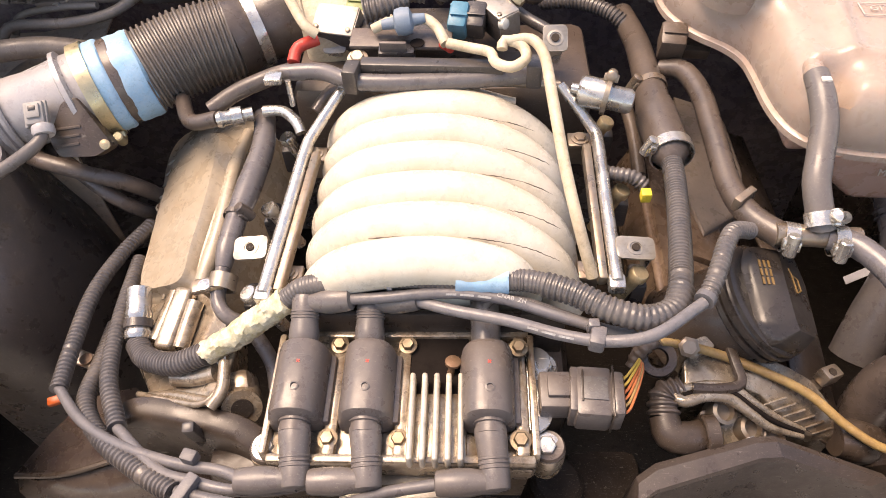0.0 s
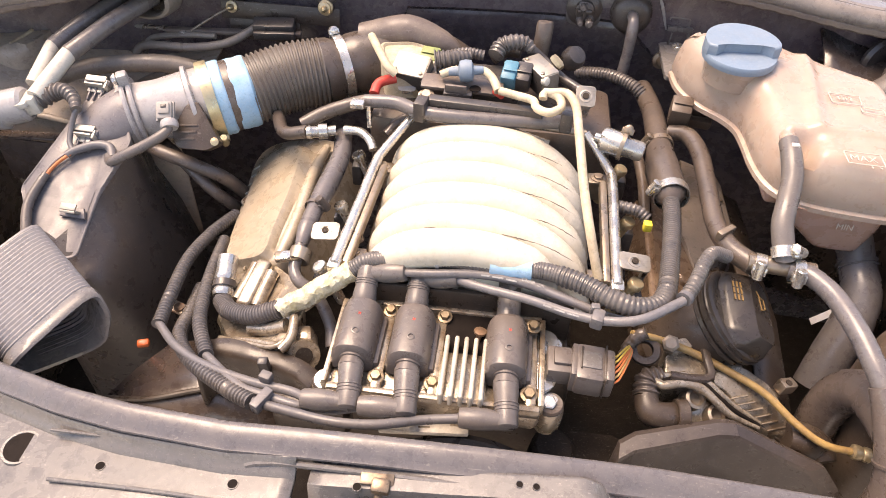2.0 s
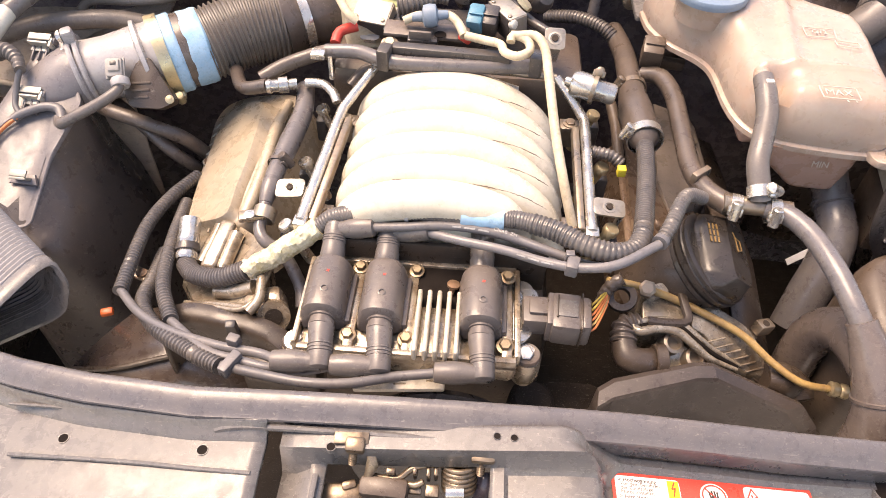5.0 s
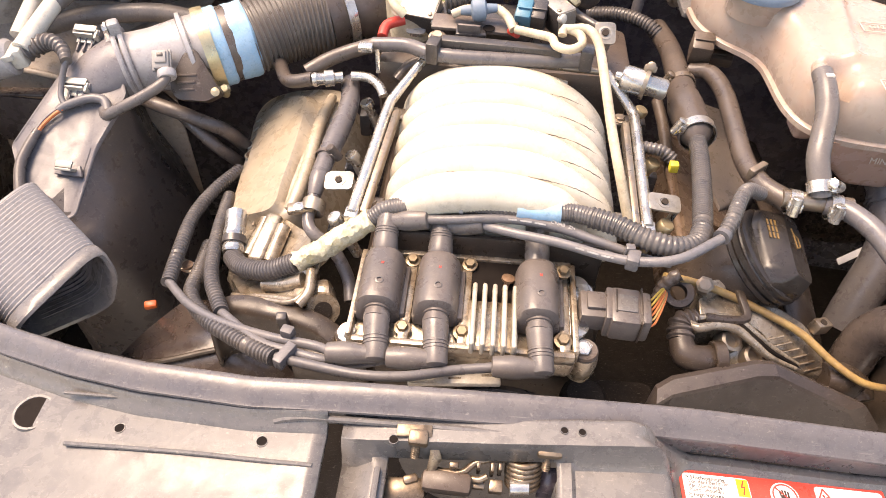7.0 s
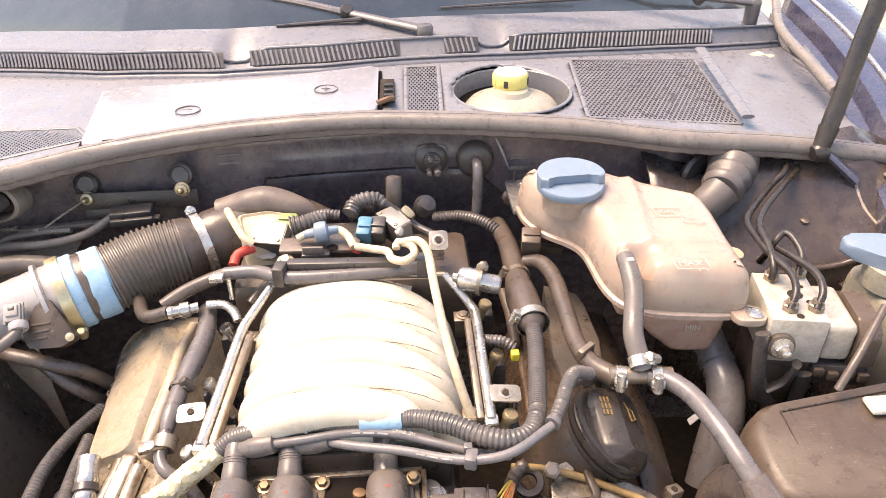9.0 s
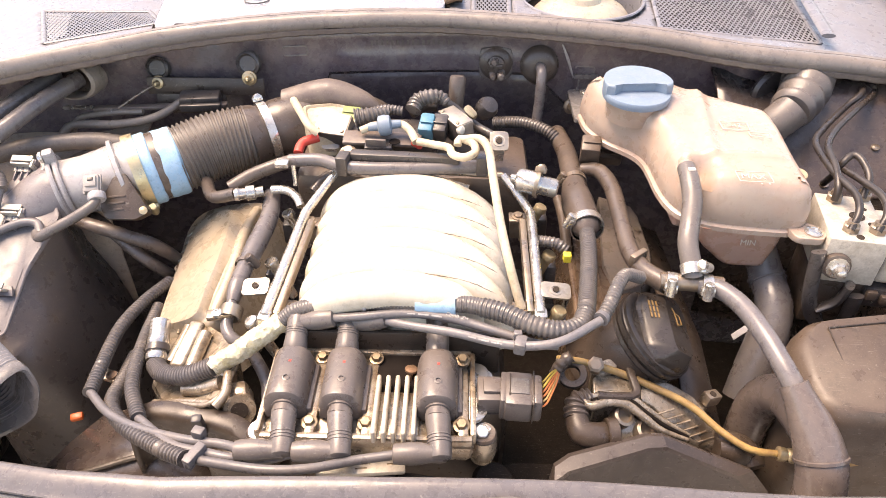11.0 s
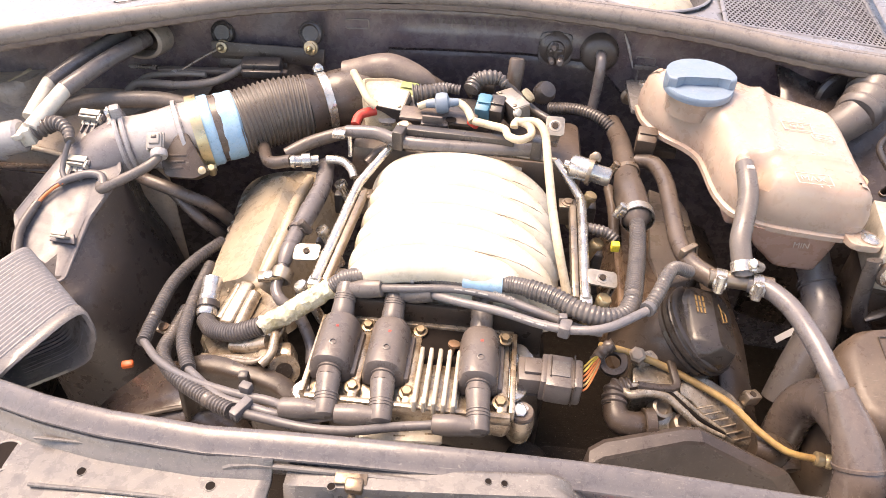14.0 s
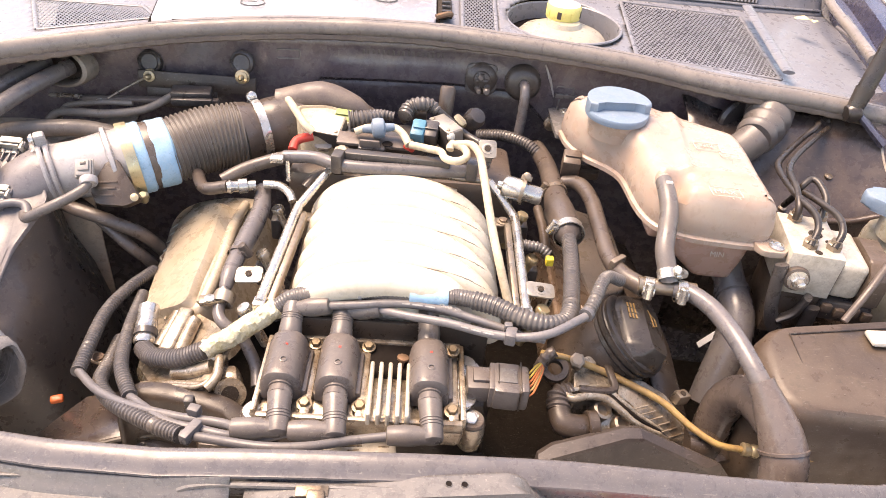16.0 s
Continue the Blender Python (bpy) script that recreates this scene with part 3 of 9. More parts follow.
def tab(name, p, size, normal, label, legs=((0, -1),), material=None, cat="bracket", up=(0, 1, 0), group=""):
    """A bent sheet bracket with a square nut hole, facing along normal."""
    t = thing(name, V(p) - V((0, 0, 0.03)), label, cat, group)
    m = frame_of(p, normal, up)
    bm = bmesh.new()
    prism(bm, rounded([(-size[0] / 2, -size[1] / 2), (size[0] / 2, -size[1] / 2), (size[0] / 2, size[1] / 2), (-size[0] / 2, size[1] / 2)], 0.004), -0.0011, 0.0011, m, 0.0004)
    part("plate", bm, material or bracket_steel, t)
    bm = bmesh.new()
    s = min(size) * 0.27
    lathe(bm, [(s * 1.25, 0.001), (s * 1.25, 0.0016), (s * 0.9, 0.0018), (s * 0.85, 0.0005)], m, 20)
    part("clip_nut", bm, bracket_steel, t)
    # dark disc on the plate stands in for a shaded hole
    bm = bmesh.new()
    lathe(bm, [(s * 0.62, 0.0012), (s * 0.62, 0.0025)], m, 14)
    part("hole", bm, dark, t)
    for dx, dy in legs:
        bm = bmesh.new()
        q = m @ V((dx * size[0] * 0.47, dy * size[1] * 0.47, 0))
        rbox(bm, (size[0] * (0.06 if dx else 0.6), size[1] * (0.6 if dx else 0.08), 0.03), Matrix.Translation(q - V(normal).normalized() * 0.014) @ m.to_3x3().to_4x4(), 0.0008)
        part("leg", bm, material or steel, t)
    return t


def build_tabs():
    lab = "zinc-plated sheet bracket with a clip nut"
    tab("mounting_bracket", (-0.1426, 0.2405, 0.7797), (0.026, 0.019), (-0.1, -0.25, 1), lab + " beside the fuel rail", ((1, 0),), group="cover brackets")
    tab("mounting_bracket", (0.1426, 0.2281, 0.7935), (0.028, 0.018), (0.1, -0.2, 1), lab + " beside the fuel rail", ((1, 0),), group="cover brackets")
    tab("mounting_bracket", (-0.0935, 0.430, 0.832), (0.02, 0.022), (0, -0.7, 1), lab + " behind the manifold", ((0, -1),), group="cover brackets")
    tab("mounting_bracket", (0.0934, 0.400, 0.852), (0.02, 0.022), (0, -0.7, 1), lab + " behind the manifold", ((0, -1),), group="cover brackets")
    for p in ((-0.104, 0.331, 0.790), (-0.110, 0.218, 0.775), (0.115, 0.346, 0.790), (0.113, 0.222, 0.775)):
        t = thing("rail_bracket", V(p) - V((0, 0, 0.02)), "small brownish steel rail bracket with a bolt", "bracket", "rail brackets")
        bm = bmesh.new()
        rbox(bm, (0.02, 0.016, 0.004), Matrix.Translation(p), 0.001)
        rbox(bm, (0.016, 0.004, 0.03), Matrix.Translation(V(p) + V((0, 0.006, -0.016))), 0.001)
        part("plate", bm, steel_dark, t)
        hexbolt(t, V(p) + V((0, 0, 0.002)), (0, 0, 1), 0.005, 0.004)


def boot(bm, a, b, c, r0, r1):
    """A squarely angled lead boot: a sleeve from a to the corner b, and a flared mouth out to c."""
    a, b, c = V(a), V(b), V(c)
    la, lc = (b - a).length, (c - b).length
    prof = [(r0 * 0.8, 0.0), (r0 * 1.04, 0.0008), (r0 * 1.08, 0.003), (r0 * 1.05, la * 0.30), (r0 * 0.98, la * 0.52)]
    for k in range(3):
        h = la * (0.60 + 0.08 * k)
        prof += [(r0 * 0.97, h - 0.0008), (r0 * 1.03, h - 0.0004), (r0 * 1.03, h + 0.0004), (r0 * 0.97, h + 0.0008)]
    prof += [(r0 * 0.97, la + r1 * 0.25), (r0 * 0.90, la + r1 * 0.60), (r0 * 0.70, la + r1 * 0.78), (r0 * 0.3, la + r1 * 0.84)]
    lathe(bm, prof, frame_of(a, b - a), 22)
    lathe(bm, [(r1 * 0.98, -r1 * 0.2), (r1 * 1.0, lc * 0.25), (r1 * 1.16, lc * 0.42), (r1 * 1.2, lc * 0.62), (r1 * 1.08, lc - 0.003), (r1 * 1.0, lc - 0.0008), (r1 * 0.6, lc)], frame_of(b, c - b), 20)
    rbox(bm, (r0 * 0.5, r0 * 1.5, la * 0.22), frame_of(a.lerp(b, 0.72), b - a, c - b), r0 * 0.2)


def build_coil_pack():
    t = thing("ignition_coil_pack", (-0.02, 0.12, 0.735), "dusty grey three-coil ignition pack on an alloy base plate", "ignition coil")
    bm = bmesh.new()
    out = rounded([(-0.104, 0.082), (0.066, 0.078), (0.070, 0.165), (0.058, 0.172), (-0.104, 0.172)], 0.006)
    prism(bm, out, 0.742, 0.760, bevel=0.003)
    part("base_plate", bm, alloy, t, "brown-stained cast aluminium base plate")
    for p in ((-0.1085, 0.092), (0.074, 0.095), (0.0745, 0.152)):
        bm = bmesh.new()
        lathe(bm, [(0.0100, 0.725), (0.0120, 0.735), (0.0120, 0.748), (0.0112, 0.7535), (0.0098, 0.7535), (0.0090, 0.751)], Matrix.Translation((*p, 0)), 24)
        part("mounting_ear", bm, alloy, t)
        bm = bmesh.new()
        lathe(bm, [(0.0105, 0.752), (0.0112, 0.7555), (0.0100, 0.7572), (0.0075, 0.7568)], Matrix.Translation((*p, 0)), 26)
        part("rubber_bush", bm, rubber, t)
    for y in (0.172, 0.081):
        bm = bmesh.new()
        rbox(bm, (0.17, 0.006, 0.012), pose(-0.02, y, 0.762), 0.002)
        part("edge_rail", bm, alloy, t)
    for x in (-0.066, -0.0205, 0.0575):
        bm = bmesh.new()
        rbox(bm, (0.009, 0.088, 0.009), pose(x, 0.127, 0.763), 0.0025)
        part("cross_rib", bm, alloy, t)
    for x in (-0.1075, 0.0655):
        bm = bmesh.new()
        rbox(bm, (0.005, 0.088, 0.014), pose(x, 0.127, 0.762), 0.0016)
        part("side_lip", bm, alloy, t)
    bm = bmesh.new()
    rbox(bm, (0.05, 0.002, 0.016), pose(0.008, 0.192, 0.780, -20), 0.0008)
    rbox(bm, (0.05, 0.018, 0.002), pose(0.008, 0.1835, 0.773), 0.0008)
    part("top_bracket", bm, steel_dark, t)
    bm = bmesh.new()
    prism(bm, rounded([(0.062, 0.10), (0.074, 0.104), (0.078, 0.112), (0.0755, 0.140), (0.080, 0.158), (0.070, 0.166), (0.062, 0.162)], 0.004), 0.759, 0.7625, bevel=0.001)
    part("plug_stay", bm, steel, t, "bent bright steel stay beside the plug")
    bm = bmesh.new()
    rbox(bm, (0.040, 0.046, 0.010), pose(0.002, 0.103, 0.763), 0.002)
    part("driver_body", bm, alloy, t)
    bm = bmesh.new()
    tube(bm, [(0.010, 0.14, 0.764), (0.0125, 0.145, 0.772)], 0.0025, 8)
    lathe(bm, [(0.0055, 0), (0.0055, 0.002), (0.003, 0.003)], frame_of((0.0125, 0.146, 0.772), (0.1, 0.2, 1)), 14)
    part("stud", bm, rust_steel, t)
    # near-black plate stands for the shade in the opening above the fins
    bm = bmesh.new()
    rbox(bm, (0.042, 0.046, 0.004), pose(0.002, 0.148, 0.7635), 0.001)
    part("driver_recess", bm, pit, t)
    for x, tall in ((-0.088, 0), (-0.043, 0), (0.0355, 1)):
        bm = bmesh.new()
        z = 0.778
        rounds = []
        for y, f in ((0.1555, 0.55), (0.1545, 0.86), (0.1525, 0.97), (0.149, 1.0), (0.106, 1.0), (0.1025, 0.97), (0.1005, 0.86), (0.0995, 0.55)):
            ring = []
            for k in range(26):
                ang = math.pi * k / 25
                co, si = math.cos(ang), math.sin(ang)
                ring.append((x + 0.0180 * f * math.copysign(abs(co) ** 0.72, co), y, 0.764 + 0.0298 * f * si ** 0.80))
            rounds.append(ring)
        loft(bm, rounds)
        lathe(bm, [(0.0105, -0.004), (0.0105, 0.0015), (0.0092, 0.002), (0.0092, 0.008)], frame_of((x - 0.001, 0.154, z + 0.001), (0, 1, 0.15)), 20)
        lathe(bm, [(0.0105, -0.004), (0.0105, 0.0015), (0.0092, 0.002), (0.0092, 0.008)], frame_of((x + 0.001, 0.101, z - 0.001), (0, -1, -0.1)), 20)
        rbox(bm, (0.0395, 0.049, 0.013), pose(x + 0.0015, 0.1275, 0.7655), 0.0015)
        c = part("coil", bm, coil_grey, t)
        bm = bmesh.new()
        lathe(bm, [(0.0032, -0.001), (0.0032, 0.0008), (0.0022, 0.001), (0.002, -0.0002)], frame_of((x + 0.001, 0.117, z + 0.0156), (0.05, -0.1, 1)), 14)
        part("dimple", bm, boot_grey, c)
        bm = bmesh.new()
        rbox(bm, (0.0028, 0.0008, 0.0005), frame_of((x + 0.001, 0.135, z + 0.0158), (0.03, 0, 1)) @ pose(0, 0, 0, 0, 0, 40), 0)
        rbox(bm, (0.0028, 0.0008, 0.0005), frame_of((x + 0.001, 0.135, z + 0.0158), (0.03, 0, 1)) @ pose(0, 0, 0, 0, 0, -50), 0)
        part("paint_mark", bm, red, c, "small red paint mark")
        bm = bmesh.new()
        if tall:
            tube(bm, [(x - 0.001, 0.157, z + 0.003), (x - 0.001, 0.168, z + 0.007), (x - 0.002, 0.186, 0.795)], [0.0098, 0.0102, 0.0096], 18)
        else:
            boot(bm, (x - 0.001, 0.157, z + 0.003), (x - 0.001, 0.181, 0.793), (x + 0.033, 0.178, 0.802), 0.0096, 0.0076)
        part("upper_boot", bm, boot_grey, c)
        bm = bmesh.new()
        boot(bm, (x + 0.001, 0.099, z - 0.002), (x + 0.004, 0.067, 0.767), (x - 0.033, 0.066, 0.766), 0.0096, 0.0074)
        part("lower_boot", bm, boot_grey, c)
    for i in range(5):
        x = -0.0135 + 0.0079 * i
        bm = bmesh.new()
        rbox(bm, (0.0038, 0.060, 0.014), pose(x, 0.1055, 0.772, 0, 0, 0), 0.0017, 3)
        part("cooling_fin", bm, fin_alloy, t)
    for x, y, z, r in ((-0.0665, 0.162, 0.768, 0.0044), (-0.019, 0.162, 0.768, 0.0044), (0.0568, 0.156, 0.775, 0.0044), (-0.067, 0.094, 0.766, 0.0046), (-0.0215, 0.094, 0.766, 0.0046), (0.056, 0.094, 0.766, 0.0048), (0.0729, 0.095, 0.755, 0.0062), (-0.1085, 0.092, 0.757, 0.0062), (0.0745, 0.152, 0.757, 0.0062)):
        hexbolt(t, (x, y, z), (0, -0.15, 1), r, 0.005, bolt_steel if r < 0.006 else steel)
    bm = bmesh.new()
    rbox(bm, (0.026, 0.026, 0.018), pose(0.082, 0.125, 0.768), 0.002)
    rbox(bm, (0.018, 0.015, 0.004), pose(0.083, 0.126, 0.778), 0.001)
    rbox(bm, (0.006, 0.031, 0.024), pose(0.091, 0.123, 0.770, 0, 0, -4), 0.001)
    rbox(bm, (0.023, 0.035, 0.024), pose(0.103, 0.121, 0.771, 0, 0, -4), 0.003)
    rbox(bm, (0.009, 0.031, 0.025), pose(0.1175, 0.119, 0.772, 0, 0, -4), 0.003)
    c = part("connector", bm, coil_grey, t, "dusty grey multi-pin plug")
    bm = bmesh.new()
    rbox(bm, (0.017, 0.016, 0.001), pose(0.103, 0.122, 0.7835, 0, 0, -4), 0.0003)
    part("worn_patch", bm, panel_grey, c)
    bm = bmesh.new()
    rbox(bm, (0.0012, 0.022, 0.020), pose(0.0958, 0.124, 0.7745, 0, 0, -4), 0.0004)
    rbox(bm, (0.0012, 0.036, 0.0245), pose(0.1148, 0.120, 0.7725, 0, 0, -4), 0.0004)
    part("joint", bm, soot, c)
    for i, w in enumerate((wire_yellow, wire_yellow, wire_orange, wire_orange, hose_amber, wire_orange)):
        bm = bmesh.new()
        y = 0.130 - 0.0042 * i
        tube(bm, [(0.1205, y, 0.774), (0.1255, y + 0.003, 0.779 - 0.001 * i), (0.131 + 0.0006 * i, 0.1395 - 0.002 * i, 0.780 - 0.001 * i), (0.1365 + 0.0004 * i, 0.148 - 0.001 * i, 0.774), (0.139, 0.154, 0.764)], 0.0009, 8, 0.003)
        part("wire", bm, w, c)
    bm = bmesh.new()
    rbox(bm, (0.072, 0.024, 0.005), pose(-0.025, 0.0755, 0.738, -6, 0, 5), 0.002)
    p = part("name_plate", bm, alloy_clean, t, "worn cast plate with illegible raised marks")
    for x, y, w in ((-0.045, 0.071, 0.009), (-0.026, 0.0735, 0.018), (-0.024, 0.0690, 0.010), (0.001, 0.0740, 0.009)):
        bm = bmesh.new()
        rbox(bm, (w, 0.0020, 0.001), pose(x, y, 0.7408, -6, 0, 5), 0.0003)
        part("raised_mark", bm, alloy, p)
    return t


def build_breather_hose():
    t = thing("breather_hose", (-0.25, 0.21, 0.69), "black ribbed hose across the manifold front, taped in places", "hose")
    left = [(-0.237, 0.190, 0.722), (-0.222, 0.174, 0.728), (-0.195, 0.164, 0.738), (-0.169, 0.167, 0.748)]
    tape = [(-0.169, 0.167, 0.748), (-0.139, 0.176, 0.765), (-0.103, 0.186, 0.790)]
    mid = [(-0.105, 0.185, 0.789), (-0.089, 0.189, 0.800), (-0.057, 0.189, 0.808), (-0.026, 0.188, 0.812), (0.031, 0.184, 0.815), (0.060, 0.182, 0.817), (0.077, 0.177, 0.818)]
    right = [(0.073, 0.178, 0.818), (0.092, 0.169, 0.820), (0.112, 0.157, 0.820), (0.134, 0.152, 0.818), (0.152, 0.160, 0.815), (0.162, 0.179, 0.812)]
    up = [(0.159, 0.173, 0.812), (0.164, 0.190, 0.810), (0.173, 0.239, 0.805), (0.179, 0.281, 0.802), (0.182, 0.311, 0.800)]
    for nm, pts, r, pitch, mt, lb in (("left_section", left, 0.0092, 0.0030, loom, ""), ("middle_section", mid, 0.0078, 0.0028, loom, ""), ("right_section", right, 0.0088, 0.0042, loom, ""), ("upright_section", up, 0.0082, 0.0030, loom, "finely ribbed black hose sleeve")):
        bm = bmesh.new()
        tube(bm, pts, r, 16, 0.005, pitch, 0.11 if r > 0.008 else 0.06)
        part(nm, bm, mt, t, lb)
    bm = bmesh.new()
    tube(bm, tape, [0.0088, 0.0096, 0.0092], 30, 0.0015)
    for v in bm.verts:
        v.co += noise.noise_vector(v.co * 150) * 0.0016 + noise.noise_vector(v.co * 620) * 0.0010
    part("clear_tape", bm, tape_yellow, t, "wrinkled yellowed clear tape wrap", 24)
    bm = bmesh.new()
    tube(bm, [(0.015, 0.185, 0.815), (0.033, 0.184, 0.815), (0.050, 0.183, 0.816)], 0.0094, 18, 0.004)
    for v in bm.verts:
        v.co += noise.noise_vector(v.co * 150) * 0.0009
    part("blue_tape", bm, tape_blue, t, "faded blue tape wrap")
    bm = bmesh.new()
    tube(bm, [(-0.031, 0.188, 0.812), (-0.028, 0.188, 0.812)], 0.0088, 18, 0.002)
    part("tie", bm, grey_plastic, t)
    p = V(left[0])
    bm = bmesh.new()
    ax = V((-0.12, 0.9, 0.3))
    lathe(bm, [(0.0092, 0.004), (0.0102, 0.006), (0.0102, 0.010), (0.0092, 0.0115), (0.0092, 0.020), (0.0104, 0.022), (0.0104, 0.026), (0.0098, 0.028), (0.0098, 0.046)], frame_of(p, ax), 26)
    part("neck", bm, steel, t, "stained bright metal hose neck")
    bm = bmesh.new()
    lathe(bm, [(0.0094, 0.0125), (0.0110, 0.0130), (0.0110, 0.0195), (0.0094, 0.0200)], frame_of(p, ax), 26)
    part("band", bm, black, t)
    return t


def build_leads():
    runs = (
        ([(-0.062, 0.178, 0.801), (-0.033, 0.176, 0.806), (0.005, 0.177, 0.810), (0.042, 0.173, 0.810), (0.078, 0.160, 0.810), (0.106, 0.151, 0.808)], "lead over the coils"),
        ([(-0.015, 0.178, 0.801), (0.012, 0.166, 0.806), (0.049, 0.155, 0.810), (0.083, 0.143, 0.812), (0.110, 0.137, 0.815), (0.137, 0.139, 0.820), (0.170, 0.161, 0.822)], "lead over the coils"),
        ([(0.034, 0.175, 0.795), (0.038, 0.178, 0.803), (0.057, 0.173, 0.806), (0.086, 0.161, 0.806), (0.114, 0.152, 0.803), (0.136, 0.152, 0.800)], "lead over the coils"),
    )
    for pts, lb in runs:
        t = thing("ignition_lead", pts[0], "grey rubber ignition lead draped over the coils", "ignition lead", "ignition leads")
        bm = bmesh.new()
        tube(bm, pts, 0.0039, 12, 0.006)
        part("cable", bm, lead_grey, t)
        path = smooth_path(pts, 0.0024)
        a = int(len(path) * 0.42)
        for k in range(a, min(a + 14, len(path) - 2), 1):
            if k % 5 == 4:
                continue
            p, d = path[k][0], path[k + 1][0] - path[k - 1][0]
            bm = bmesh.new()
            nrm = (V((0, -0.75, 0.66)) - d.normalized() * V((0, -0.75, 0.66)).dot(d.normalized())).normalized()
            rbox(bm, (0.0013, 0.0022, 0.0004), frame_of(p + nrm * 0.0039, nrm, d), 0)
            part("print_bar", bm, print_grey, t)
    t = thing("lead_conduit", (0.213, 0.238, 0.800), "grey ribbed conduit round the ignition leads", "conduit")
    bm = bmesh.new()
    tube(bm, [(0.172, 0.164, 0.822), (0.181, 0.180, 0.826), (0.193, 0.206, 0.826), (0.203, 0.220, 0.822), (0.219, 0.230, 0.810)], 0.0062, 14, 0.004, 0.0036, 0.14)
    part("sleeve", bm, loom, t)
    bm = bmesh.new()
    tube(bm, [(0.170, 0.162, 0.822), (0.173, 0.166, 0.822)], 0.0066, 14, 0.002)
    part("end_ring", bm, lead_grey, t)
    t = thing("lead_clip", (0.107, 0.148, 0.800), "grey plastic clip holding ignition leads together", "cable clip")
    bm = bmesh.new()
    p = V((0.103, 0.140, 0.813))
    rbox(bm, (0.010, 0.014, 0.012), Matrix.Translation(p) @ pose(0, 0, 0, 0, 0, -15), 0.002)
    rbox(bm, (0.007, 0.006, 0.012), Matrix.Translation(p + V((-0.002, 0.008, 0.001))), 0.001)
    part("body", bm, lead_grey, t)
    low = (
        [(-0.115, 0.066, 0.766), (-0.133, 0.074, 0.762), (-0.169, 0.081, 0.758), (-0.214, 0.097, 0.750), (-0.249, 0.118, 0.742), (-0.277, 0.145, 0.735)],
        [(-0.07, 0.066, 0.766), (-0.099, 0.064, 0.757), (-0.125, 0.062, 0.762), (-0.149, 0.067, 0.762), (-0.176, 0.076, 0.758), (-0.218, 0.110, 0.745)],
        [(0.008, 0.066, 0.766), (-0.026, 0.061, 0.764), (-0.059, 0.050, 0.768), (-0.093, 0.048, 0.768), (-0.131, 0.054, 0.766), (-0.158, 0.061, 0.762)],
    )
    for pts in low:
        t = thing("ignition_lead", pts[0], "grey rubber ignition lead curving below the coils", "ignition lead", "ignition leads")
        bm = bmesh.new()
        tube(bm, pts, 0.0038, 12, 0.006)
        part("cable", bm, lead_grey, t)
    tubes = (
        ([(-0.277, 0.144, 0.735), (-0.283, 0.180, 0.730), (-0.291, 0.240, 0.720), (-0.287, 0.291, 0.710), (-0.276, 0.336, 0.700)], 0.0066),
        ([(-0.218, 0.110, 0.745), (-0.243, 0.155, 0.735), (-0.260, 0.216, 0.720), (-0.275, 0.292, 0.700)], 0.0066),
        ([(-0.159, 0.060, 0.762), (-0.185, 0.074, 0.755), (-0.229, 0.104, 0.742), (-0.256, 0.137, 0.730), (-0.265, 0.178, 0.715), (-0.274, 0.222, 0.700)], 0.0070),
    )
    for pts, r in tubes:
        t = thing("lead_conduit", pts[0], "black ribbed conduit over an ignition lead", "conduit", "lead conduits")
        bm = bmesh.new()
        tube(bm, pts, r, 14, 0.004, 0.0042, 0.16)
        part("sleeve", bm, loom, t)
    for p, a in (((-0.150, 0.060, 0.766), 25), ((-0.153, 0.081, 0.766), 15)):
        t = thing("lead_clip", p, "grey plastic clip holding ignition leads together", "cable clip")
        bm = bmesh.new()
        rbox(bm, (0.008, 0.02, 0.011) if a == 25 else (0.010, 0.008, 0.010), Matrix.Translation(p) @ pose(0, 0, 0, 0, 0, -a), 0.0015)
        part("body", bm, lead_grey, t)


